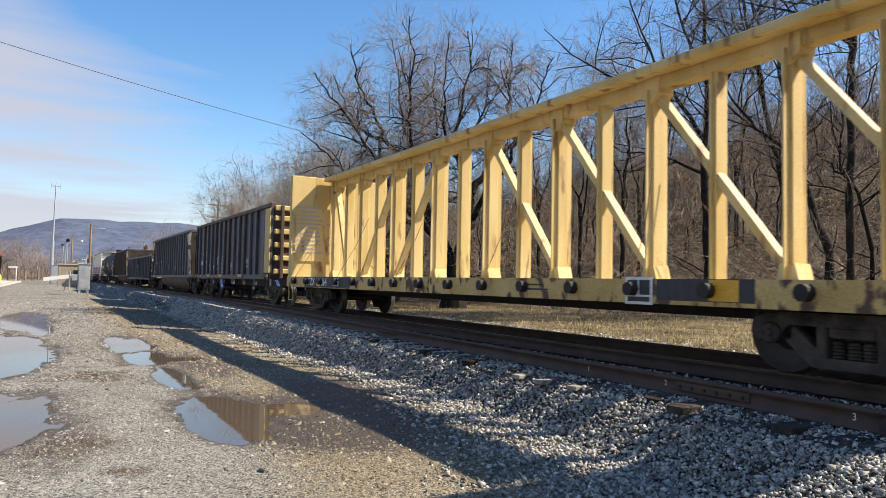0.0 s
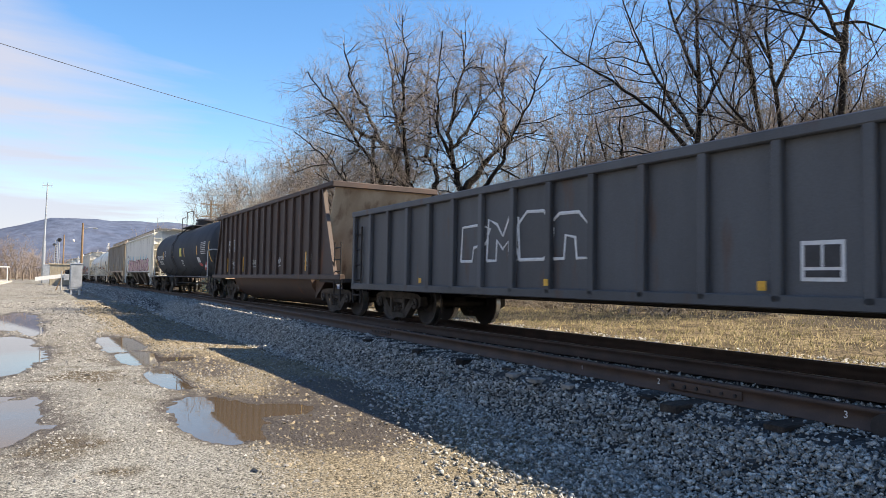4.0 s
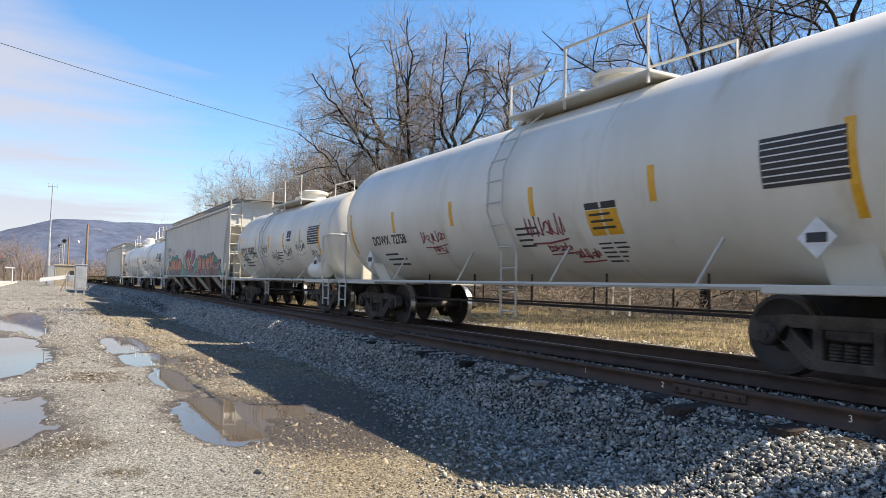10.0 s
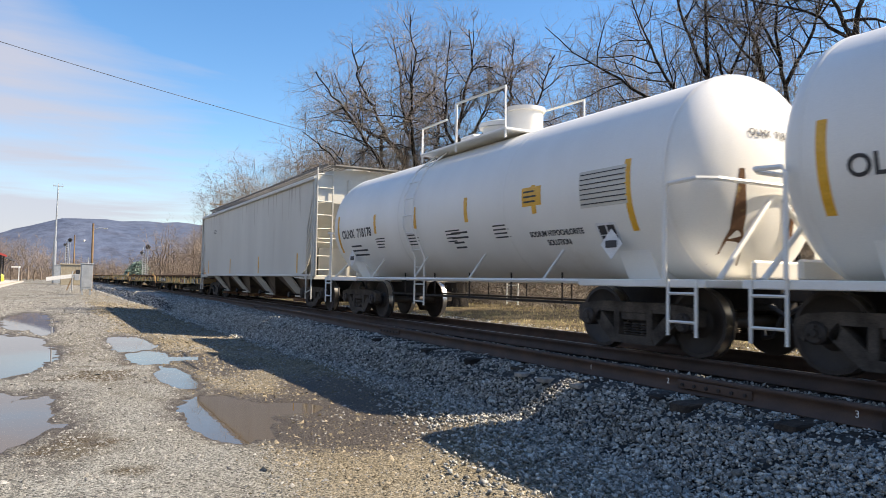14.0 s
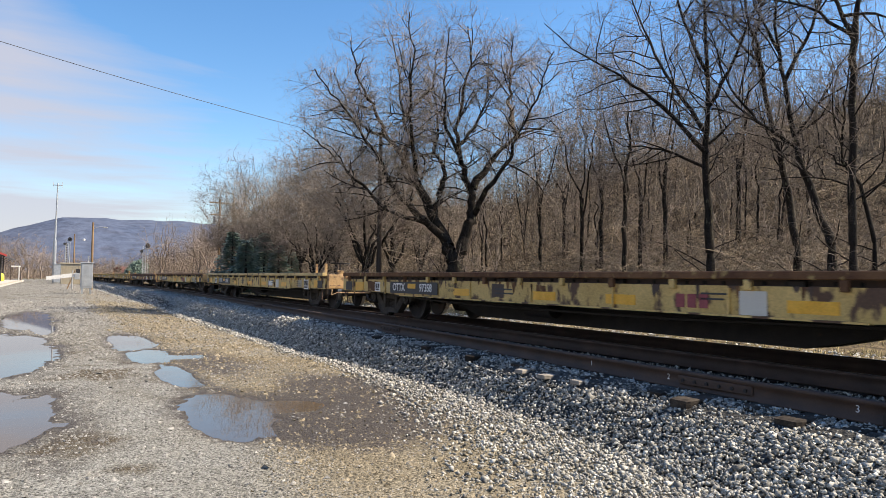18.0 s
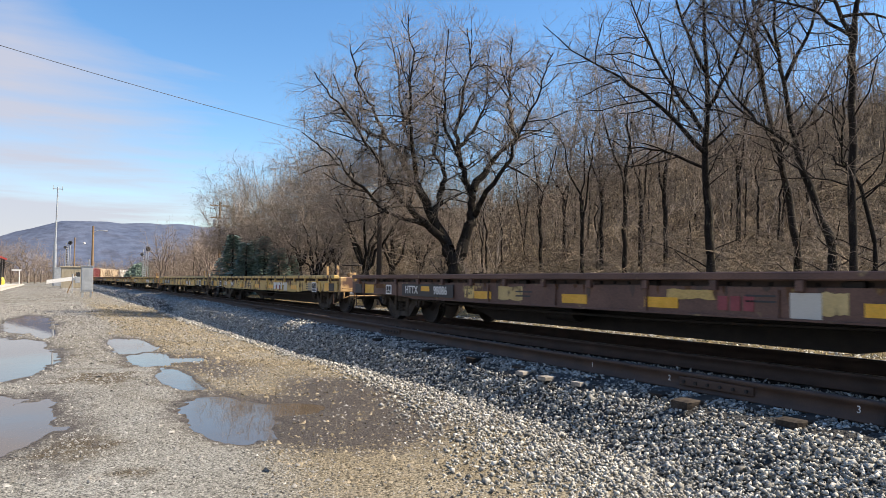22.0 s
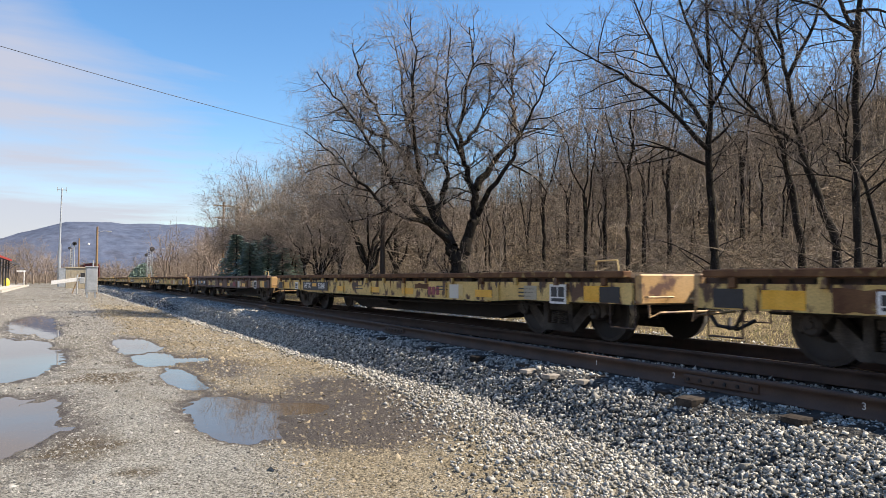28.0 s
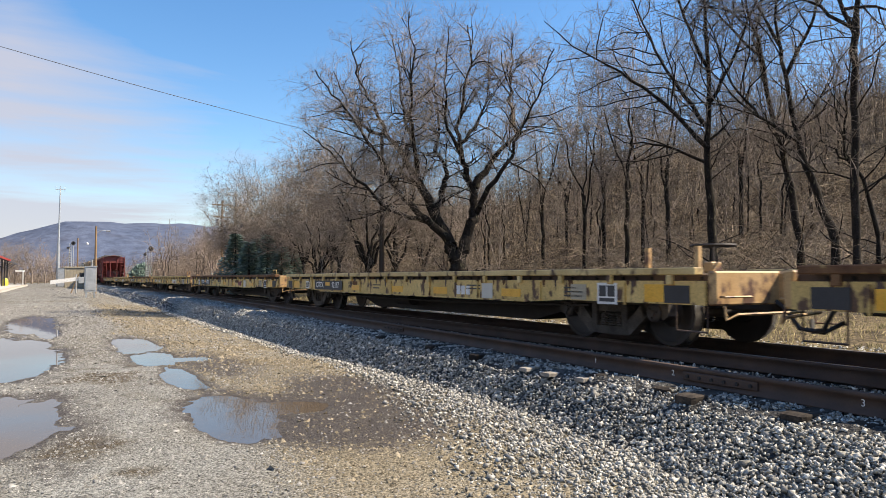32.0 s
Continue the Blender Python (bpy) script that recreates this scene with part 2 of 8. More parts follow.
RUST = (0.16, 0.07, 0.035)
M = {
    "lot": surf("gravel_lot", (0.140, 0.128, 0.100), (0.222, 0.226, 0.210), 0.28, 0.9, 1.0, 48, third=(0.085, 0.07, 0.048), cover=0.56, tscale=0.6, edge=0.08, vary=0.85, depth=0.02, damp=True),
    # bed kept near black: shade in the gaps between stones is in its colour
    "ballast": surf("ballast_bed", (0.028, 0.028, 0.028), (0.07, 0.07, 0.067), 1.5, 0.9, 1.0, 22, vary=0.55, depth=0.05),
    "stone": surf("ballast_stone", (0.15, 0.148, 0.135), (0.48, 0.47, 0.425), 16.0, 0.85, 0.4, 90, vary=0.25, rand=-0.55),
    "pebble": surf("pebble", (0.13, 0.125, 0.112), (0.30, 0.295, 0.275), 20.0, 0.85, 0.2, 120, vary=0.2, rand=-0.4),
    "tanpebble": surf("tan_pebble", (0.12, 0.10, 0.066), (0.29, 0.25, 0.18), 16.0, 0.85, 0.2, 120, vary=0.2, rand=-0.45),
    "water": None,
    "tie": surf("creosote_tie", (0.018, 0.015, 0.013), (0.055, 0.046, 0.038), 6.0, 0.85, 0.6, 50, vary=0.3, rand=0.35),
    "rail": surf("rusty_rail", (0.045, 0.027, 0.019), (0.085, 0.052, 0.037), 3.0, 0.75, 0.3, 70),
    "railtop": surf("polished_rail", (0.30, 0.28, 0.26), (0.42, 0.41, 0.40), 2.0, 0.34, 0.05, 90, metal=0.9),
    "iron": surf("cast_iron", (0.014, 0.012, 0.011), (0.034, 0.028, 0.024), 5.0, 0.75, 0.4, 60, third=(0.07, 0.035, 0.02), cover=0.66, vary=0.2),
    "wheel": surf("wheel_steel", (0.022, 0.018, 0.015), (0.045, 0.036, 0.03), 4.0, 0.6, 0.2, 60),
    "tread": surf("bright_tread", (0.45, 0.44, 0.42), (0.55, 0.54, 0.52), 4.0, 0.3, 0.05, 60, metal=1.0),
    "flat": surf("flatcar_yellow", (0.52, 0.345, 0.105), (0.70, 0.50, 0.19), 1.3, 0.65, 0.2, 50, third=(0.11, 0.058, 0.033), cover=0.535, tscale=5.0, tstretch=1.6, edge=0.07, vary=0.2, rand=0.12),
    "flatend": surf("flatcar_end_yellow", (0.40, 0.235, 0.085), (0.52, 0.34, 0.16), 1.5, 0.6, 0.2, 50, third=(0.11, 0.055, 0.035), cover=0.50, tscale=4.0),
    "lip": surf("flatcar_lip", (0.47, 0.33, 0.125), (0.64, 0.49, 0.23), 2.0, 0.7, 0.3, 40, third=(0.085, 0.05, 0.03), cover=0.56, tscale=5.0, rand=0.15),
    "flatbrown": surf("flatcar_maroon", (0.10, 0.055, 0.042), (0.17, 0.095, 0.07), 1.6, 0.7, 0.2, 50, third=(0.40, 0.30, 0.14), cover=0.64, tscale=5.0, vary=0.2),
    "truckdust": surf("dusty_truck_iron", (0.042, 0.036, 0.031), (0.11, 0.095, 0.08), 4.0, 0.8, 0.4, 60, vary=0.25),
    "deck": surf("worn_deck_wood", (0.10, 0.075, 0.055), (0.20, 0.15, 0.11), 4.0, 0.85, 0.5, 40),
    "black": surf("black_car_paint", (0.060, 0.063, 0.068), (0.105, 0.110, 0.116), 1.3, 0.55, 0.15, 60, stretch=4.0, third=(0.10, 0.062, 0.045), cover=0.62, edge=0.1, rand=0.2),
    "brown": surf("brown_car_paint", (0.055, 0.036, 0.028), (0.095, 0.062, 0.048), 1.3, 0.65, 0.2, 60, stretch=3.0, third=RUST, cover=0.6),
    "tankblack": surf("tank_black", (0.062, 0.067, 0.074), (0.094, 0.098, 0.105), 0.8, 0.82, 0.05, 80, stretch=2.5, vary=0.08, third=(0.125, 0.122, 0.108), cover=0.66, edge=0.3),
    "tankwhite": surf("tank_white", (0.65, 0.62, 0.52), (0.79, 0.76, 0.67), 0.9, 0.42, 0.05, 80, stretch=4.0, third=(0.50, 0.40, 0.26), cover=0.60, edge=0.25, vary=0.05),
    "hopgrey": surf("hopper_grey", (0.53, 0.51, 0.45), (0.63, 0.61, 0.54), 0.6, 0.5, 0.08, 70, stretch=4.0, third=(0.42, 0.38, 0.31), cover=0.64, edge=0.3, vary=0.05),
    "hoptan": surf("hopper_tan", (0.42, 0.325, 0.21), (0.62, 0.51, 0.36), 1.6, 0.6, 0.1, 60, stretch=9.0, third=(0.32, 0.135, 0.05), cover=0.51, edge=0.2, tscale=2.0, tstretch=9.0, vary=0.08),
    "hoppale": surf("hopper_pale_grey", (0.72, 0.685, 0.585), (0.82, 0.785, 0.68), 0.6, 0.5, 0.08, 70, stretch=4.0, third=(0.60, 0.54, 0.44), cover=0.66, edge=0.3, vary=0.05),
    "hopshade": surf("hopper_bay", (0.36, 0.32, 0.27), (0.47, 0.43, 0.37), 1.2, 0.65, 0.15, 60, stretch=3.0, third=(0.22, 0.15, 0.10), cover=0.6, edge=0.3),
    "redcar": surf("red_car_paint", (0.12, 0.022, 0.02), (0.18, 0.04, 0.035), 1.0, 0.6, 0.1, 60, stretch=3.0),
    "beam": surf("centerbeam_yellow", (0.52, 0.365, 0.115), (0.68, 0.525, 0.235), 1.6, 0.6, 0.15, 60, stretch=4.0, third=(0.22, 0.11, 0.045), cover=0.58, tscale=4.0, edge=0.12),
    "wear": surf("worn_grating", (0.17, 0.16, 0.14), (0.28, 0.27, 0.25), 3.0, 0.7, 0.2, 50, metal=0.2),
    "white": surf("stencil_white", (0.66, 0.66, 0.64), (0.78, 0.78, 0.76), 9.0, 0.6, 0.0, 50, vary=0.08),
    "dark": surf("stencil_black", (0.03, 0.03, 0.032), (0.05, 0.05, 0.052), 9.0, 0.6, 0.0, 50),
    "amber": surf("reflective_amber", (0.72, 0.36, 0.02), (0.82, 0.45, 0.05), 6.0, 0.4, 0.0, 50),
    "yellowtag": surf("yellow_placard", (0.72, 0.60, 0.05), (0.80, 0.68, 0.08), 6.0, 0.5, 0.0, 50),
    "redtag": surf("red_placard", (0.55, 0.06, 0.05), (0.65, 0.10, 0.08), 6.0, 0.5, 0.0, 50),
    "pink": surf("spray_pink", (0.72, 0.30, 0.46), (0.80, 0.42, 0.55), 2.0, 0.6, 0.0, 40),
    "cyan": surf("spray_cyan", (0.12, 0.48, 0.62), (0.25, 0.60, 0.70), 3.0, 0.6, 0.0, 40),
    "maroon": surf("spray_maroon", (0.22, 0.04, 0.05), (0.30, 0.07, 0.08), 3.0, 0.6, 0.0, 40),
    "sprayteal": surf("spray_teal", (0.03, 0.24, 0.19), (0.08, 0.36, 0.27), 2.0, 0.6, 0.0, 40),
    "sprayorange": surf("spray_orange", (0.60, 0.18, 0.08), (0.72, 0.30, 0.16), 2.0, 0.6, 0.0, 40),
    "spraypurple": surf("spray_purple", (0.20, 0.08, 0.30), (0.42, 0.10, 0.30), 2.0, 0.6, 0.0, 40),
    "bark": surf("tree_bark", (0.012, 0.010, 0.009), (0.040, 0.034, 0.028), 5.0, 0.9, 1.0, 26, stretch=3.0, vary=0.4, rand=0.2, third=(0.12, 0.115, 0.075), cover=0.62, edge=0.06, depth=0.03),
    "twig": surf("twig_bark", (0.12, 0.099, 0.082), (0.34, 0.285, 0.232), 1.0, 0.9, 0.0, 30, rand=0.25),
    "brush": surf("dry_brush", (0.035, 0.028, 0.021), (0.34, 0.275, 0.20), 0.7, 0.9, 0.0, 30, rand=-0.75),
    "peach": surf("spray_peach", (0.62, 0.41, 0.33), (0.72, 0.50, 0.41), 2.0, 0.55, 0.05, 60, stretch=2.0, vary=0.06),
    "spraybrown": surf("spray_brown", (0.20, 0.10, 0.085), (0.27, 0.14, 0.115), 2.0, 0.55, 0.05, 60),
    "sprayrose": surf("spray_rose", (0.42, 0.12, 0.17), (0.52, 0.20, 0.22), 3.0, 0.55, 0.05, 60),
    "sprayyellow": surf("spray_yellow", (0.60, 0.46, 0.12), (0.68, 0.55, 0.20), 3.0, 0.55, 0.05, 60),
    # chute brown, darkened for the shade on the sloping undersides
    "baybrown": surf("bay_brown", (0.10, 0.074, 0.052), (0.20, 0.155, 0.11), 1.5, 0.7, 0.2, 60, stretch=4.0, third=(0.055, 0.036, 0.024), cover=0.52, edge=0.2),
    "rusttan": surf("rusty_tan_sheet", (0.34, 0.24, 0.15), (0.50, 0.39, 0.27), 2.0, 0.7, 0.2, 60, stretch=5.0, third=(0.13, 0.06, 0.03), cover=0.55, edge=0.2),
    "forest": surf("forest_floor", (0.030, 0.024, 0.017), (0.10, 0.08, 0.055), 0.7, 0.95, 0.8, 12, third=(0.24, 0.19, 0.12), cover=0.55, tscale=1.3, vary=0.7, depth=0.05),
    "fartwig": surf("far_twigs", (0.16, 0.125, 0.10), (0.32, 0.26, 0.21), 0.3, 0.9, 0.0, 30, rand=0.2),
    "sillrust": surf("sill_rust", (0.10, 0.05, 0.03), (0.19, 0.105, 0.055), 4.0, 0.8, 0.3, 60, third=(0.36, 0.26, 0.11), cover=0.6),
    "tankclean": surf("tank_clean_white", (0.77, 0.75, 0.69), (0.86, 0.84, 0.78), 0.7, 0.40, 0.04, 80, stretch=3.0, third=(0.60, 0.54, 0.45), cover=0.68, edge=0.25, vary=0.04),
    "hillwood": surf("hill_wood_bark", (0.035, 0.029, 0.024), (0.16, 0.13, 0.10), 0.8, 0.9, 0.0, 30, rand=-0.5),
    "deadwood": surf("dead_wood", (0.16, 0.13, 0.10), (0.30, 0.26, 0.21), 3.0, 0.9, 0.4, 40),
    "needle": surf("spruce_needles", (0.12, 0.18, 0.15), (0.26, 0.35, 0.29), 2.0, 0.8, 0.0, 30, rand=-0.4),
    "litter": surf("leaf_litter", (0.060, 0.046, 0.027), (0.20, 0.155, 0.09), 0.6, 0.95, 0.9, 14, third=(0.05, 0.037, 0.022), cover=0.50, tscale=2.2, edge=0.12, vary=0.95, depth=0.05),
    "grass": surf("winter_grass", (0.10, 0.095, 0.04), (0.36, 0.29, 0.16), 1.6, 0.9, 0.0, 30, rand=-0.5),
    # blue tint of distance haze is put into the base colour
    "mount": surf("hazed_mountain", (0.070, 0.092, 0.145), (0.092, 0.113, 0.165), 0.004, 0.95, 0.6, 0.03, vary=0.22, depth=8.0, third=(0.085, 0.10, 0.145), cover=0.58, tscale=0.009),
    "polewood": surf("pole_wood", (0.20, 0.13, 0.075), (0.32, 0.22, 0.13), 2.0, 0.85, 0.4, 30, stretch=5.0),
    "poledark": surf("old_pole_wood", (0.05, 0.04, 0.033), (0.10, 0.08, 0.065), 2.0, 0.9, 0.4, 30, stretch=5.0),
    "galv": surf("galvanised_steel", (0.40, 0.42, 0.43), (0.52, 0.54, 0.55), 3.0, 0.45, 0.1, 60, metal=0.6),
    "shed": surf("tan_shed_siding", (0.36, 0.31, 0.22), (0.44, 0.39, 0.29), 2.0, 0.7, 0.1, 50),
    "signal": surf("signal_black", (0.02, 0.02, 0.022), (0.035, 0.035, 0.038), 3.0, 0.6, 0.0, 50),
    "redroof": surf("red_canopy_trim", (0.42, 0.05, 0.04), (0.5, 0.09, 0.07), 2.0, 0.6, 0.1, 50),
    "conc": surf("platform_concrete", (0.42, 0.40, 0.36), (0.52, 0.50, 0.46), 1.5, 0.85, 0.3, 40),
    "bleached": surf("bleached_wood", (0.20, 0.18, 0.15), (0.35, 0.32, 0.28), 8.0, 0.85, 0.5, 40),
    "wire": surf("cable_black", (0.03, 0.03, 0.035), (0.05, 0.05, 0.055), 1.0, 0.6, 0.0, 20),
}


def water_material():
    m = bpy.data.materials.new("muddy_water")
    m.use_nodes = True
    nt = m.node_tree
    bs = nt.nodes["Principled BSDF"]
    bs.inputs["Base Color"].default_value = (0.085, 0.065, 0.045, 1)
    bs.inputs["Roughness"].default_value, bs.inputs["IOR"].default_value = 0.02, 1.33
    tc, n, bp = (nt.nodes.new(k) for k in ("ShaderNodeTexCoord", "ShaderNodeTexNoise", "ShaderNodeBump"))
    n.inputs["Scale"].default_value = 3.0
    bp.inputs["Strength"].default_value, bp.inputs["Distance"].default_value = 0.06, 0.01
    nt.links.new(tc.outputs["Object"], n.inputs["Vector"])
    nt.links.new(n.outputs["Fac"], bp.inputs["Height"])
    nt.links.new(bp.outputs[0], bs.inputs["Normal"])
    return m


M["water"] = water_material()


# ---------------------------------------------------------------- mesh building
class Shape:
    """Collects faces for one mesh."""

    def __init__(self):
        self.v, self.f = [], []

    def add(self, verts, faces):
        n = len(self.v)
        self.v += [tuple(p) for p in verts]
        self.f += [tuple(i + n for i in f) for f in faces]
        return self

    def box(self, x0, x1, y0, y1, z0, z1, c=0.0):
        """A box; c: chamfer of its edges."""
        if c <= 0:
            vs = [(x, y, z) for x in (x0, x1) for y in (y0, y1) for z in (z0, z1)]
            return self.add(vs, [(0, 1, 3, 2), (4, 6, 7, 5), (0, 4, 5, 1), (2, 3, 7, 6), (0, 2, 6, 4), (1, 5, 7, 3)])
        bm = bmesh.new()
        bmesh.ops.create_cube(bm, size=1.0)
        for p in bm.verts:
            p.co = ((x0 + x1) / 2 + p.co.x * (x1 - x0), (y0 + y1) / 2 + p.co.y * (y1 - y0), (z0 + z1) / 2 + p.co.z * (z1 - z0))
        bmesh.ops.bevel(bm, geom=bm.edges[:], offset=c, segments=1, affect="EDGES")
        bm.verts.index_update()
        self.add([p.co[:] for p in bm.verts], [[p.index for p in f.verts] for f in bm.faces])
        bm.free()
        return self

    def prism(self, yz, x0, x1):
        """A side outline (y, z) carried across from x0 to x1."""
        n = len(yz)
        vs = [(x0, y, z) for y, z in yz] + [(x1, y, z) for y, z in yz]
        fs = [tuple(range(n)), tuple(range(2 * n - 1, n - 1, -1))] + [(i, i + n, (i + 1) % n + n, (i + 1) % n) for i in range(n)]
        return self.add(vs, fs)

    def prism_y(self, xz, y0, y1):
        n = len(xz)
        vs = [(x, y0, z) for x, z in xz] + [(x, y1, z) for x, z in xz]
        fs = [tuple(range(n)), tuple(range(2 * n - 1, n - 1, -1))] + [(i, (i + 1) % n, (i + 1) % n + n, i + n) for i in range(n)]
        return self.add(vs, fs)

    def tube(self, path, r, n=6):
        """A round bar along a path of points; r: one radius or one a point."""
        pts = [Vector(p) for p in path]
        rs = r if isinstance(r, (list, tuple)) else [r] * len(pts)
        vs, k = [], len(pts)
        for i, p in enumerate(pts):
            d = (pts[min(i + 1, k - 1)] - pts[max(i - 1, 0)]).normalized()
            up = Vector((0, 0, 1)) if abs(d.z) < 0.9 else Vector((1, 0, 0))
            a = d.cross(up).normalized()
            b = d.cross(a)
            vs += [tuple(p + (a * math.cos(q) + b * math.sin(q)) * rs[i]) for q in [2 * math.pi * j / n for j in range(n)]]
        fs = [(i * n + j, i * n + (j + 1) % n, (i + 1) * n + (j + 1) % n, (i + 1) * n + j) for i in range(k - 1) for j in range(n)]
        return self.add(vs, fs + [tuple(range(n - 1, -1, -1)), tuple(range((k - 1) * n, k * n))])

    def lathe(self, prof, axis, n=24, centre=(0, 0, 0), a0=0.0, a1=360.0):
        """Spins (place along the axis, radius) pairs round the x, y or z axis."""
        full = a1 - a0 >= 359.9
        m = n if full else n + 1
        vs = []
        for s, r in prof:
            for j in range(m):
                q = radians(a0 + (a1 - a0) * j / n)
                u, w = r * math.cos(q), r * math.sin(q)
                p = {"x": (s, u, w), "y": (w, s, u), "z": (u, w, s)}[axis]
                vs.append(tuple(p[i] + centre[i] for i in range(3)))
        fs = [(i * m + j, i * m + (j + 1) % m, (i + 1) * m + (j + 1) % m, (i + 1) * m + j) for i in range(len(prof) - 1) for j in range(n)]
        return self.add(vs, fs)

    def mesh(self, name, material, smooth=False):
        me = bpy.data.meshes.new(name)
        me.from_pydata(self.v, [], self.f)
        bm = bmesh.new()
        bm.from_mesh(me)
        bmesh.ops.recalc_face_normals(bm, faces=bm.faces[:])
        bm.to_mesh(me)
        bm.free()
        me.materials.append(material)
        if smooth:
            me.shade_smooth()
            me.set_sharp_from_angle(angle=radians(35))
        return me


def part(name, shape, material, parent, label="", smooth=False, loc=None):
    me = shape if isinstance(shape, bpy.types.Mesh) else shape.mesh(name, material, smooth)
    ob = new(name, me)
    ob.parent = parent
    if loc:
        ob.location = loc
    return tagged(ob, label)


def thing(name, label, category, group="", kind="", loc=(0, 0, 0)):
    ob = new(name)
    ob.empty_display_size = 0.3
    ob.location = loc
    return tagged(ob, label, category, group, kind)


def array_mesh(name, verts, faces, material, smooth=False):
    """A big mesh from numpy arrays of points and of equal-sided faces."""
    me = bpy.data.meshes.new(name)
    k = faces.shape[1]
    me.vertices.add(len(verts))
    me.vertices.foreach_set("co", np.asarray(verts, np.float32).ravel())
    me.loops.add(faces.size)
    me.loops.foreach_set("vertex_index", faces.astype(np.int32).ravel())
    me.polygons.add(len(faces))
    me.polygons.foreach_set("loop_start", np.arange(0, faces.size, k, dtype=np.int32))
    me.polygons.foreach_set("loop_total", np.full(len(faces), k, np.int32))
    me.update(calc_edges=True)
    me.materials.append(material)
    if smooth:
        me.shade_smooth()
    return me


# ---------------------------------------------------------------- plan
RAIL = 0.666           # top of the running rails above the lot
DC = 8.03              # centre of the main track from the eye
SPEED = 13.8


def bend(s):
    """How far the track has swung sideways, s metres along it."""
    s = np.asarray(s, float)
    return -0.000065 * np.clip(s, 0, 170) ** 2 - 0.0221 * np.clip(s - 170, 0, None) + 0.0014 * np.clip(s - 192, 0, None) ** 2


def smooth01(t):
    t = np.clip(t, 0, 1)
    return t * t * (3 - 2 * t)


def bumps(x, y):
    """Gentle unevenness from a few sine waves."""
    return (np.sin(x * 1.7 + y * 0.6) + np.sin(x * 0.8 - y * 1.3 + 2) + np.sin(x * 3.1 + y * 2.2 + 1) * 0.5 + np.sin(y * 4.1 - x * 2.6) * 0.35) / 3


# each puddle: a run of soft discs (x, y, radius across, radius along)
PUDDLES = [
    [(-0.95, 9.2, 1.0, 2.3), (-0.75, 8.6, 0.85, 1.25), (-1.6, 9.4, 1.2, 2.6)],
    [(-0.85, 16.6, 0.90, 3.6), (-1.5, 17.5, 1.2, 4.6), (-0.85, 19.4, 0.70, 2.0)],
    [(1.85, 8.8, 0.52, 1.6), (1.70, 7.9, 0.36, 0.9), (2.55, 8.7, 0.55, 0.42)],
    [(1.66, 18.5, 0.50, 2.4), (1.75, 15.4, 0.48, 1.4), (2.15, 14.9, 0.45, 0.5)],
    [(1.78, 12.2, 0.27, 1.5)],
    [(-0.75, 29.0, 0.85, 5.6), (-0.25, 24.2, 0.36, 2.6)],
]


TABLE = np.random.default_rng(77).random((64, 64))


def patchy(x, y):
    """Smooth random field between -1 and 1."""
    xi, yi = np.floor(x).astype(int), np.floor(y).astype(int)
    u, w = x - xi, y - yi
    u, w = u * u * (3 - 2 * u), w * w * (3 - 2 * w)
    g = lambda a, b: TABLE[(xi + a) % 64, (yi + b) % 64]
    return 2 * ((g(0, 0) * (1 - u) + g(1, 0) * u) * (1 - w) + (g(0, 1) * (1 - u) + g(1, 1) * u) * w) - 1


def puddle_depth(x, y):
    """Above 0 inside a puddle."""
    best = np.full(np.shape(x), -9.0)
    wob = 0.30 * patchy(x * 2.3, y * 0.9) + 0.22 * patchy(x * 5.1 + 9, y * 2.2) + 0.17 * patchy(x * 9.7, y * 5.3 + 4) + 0.10 * patchy(x * 17, y * 11)
    for discs in PUDDLES:
        for px, py, rx, ry in discs:
            best = np.maximum(best, 1 - np.sqrt(((x - px) / rx) ** 2 + ((y - py) / ry) ** 2))
    return best + wob * np.where(best > 0.3, 0.42, 0.62)


def dampness(x, y):
    """How wet the gravel is, round the puddles and in hollows."""
    damp = np.clip(1.0 + puddle_depth(x, y) * 1.1, 0, 1) * 0.62
    for ax, ay, rx, ry, k in ((2.9, 8.0, 1.3, 1.9, 0.92), (3.7, 9.6, 0.9, 2.0, 0.80), (2.6, 14.0, 0.8, 3.0, 0.62), (1.9, 20.5, 1.2, 2.4, 0.40), (0.3, 5.4, 0.7, 0.6, 0.36), (3.2, 13.5, 0.5, 1.2, 0.42), (-0.6, 30, 2.2, 7, 0.45), (2.6, 27, 1.4, 4, 0.36)):
        damp = np.maximum(damp, k * np.clip(1.5 - np.sqrt(((x - ax) / rx) ** 2 + ((y - ay) / ry) ** 2), 0, 1))
    return np.where((x > -6) & (x < 6) & (y > 0) & (y < 45), damp, 0)


def tanness(x, y):
    """Where the grey gravel turns tan, towards the track."""
    return np.clip(0.85 * smooth01((x - 1.25 - 0.25 * patchy(x * 0.7, y * 0.4)) / 1.0) * (0.72 + 0.28 * patchy(x * 1.3, y * 0.7)), 0, 1)


def foot_x(y):
    """Where the near foot of the ballast lies."""
    return np.interp(y, [-5, 3, 5, 6.5, 9, 12, 16, 60], [3.4, 3.9, 4.45, 4.68, 4.78, 4.82, 4.80, 4.80])


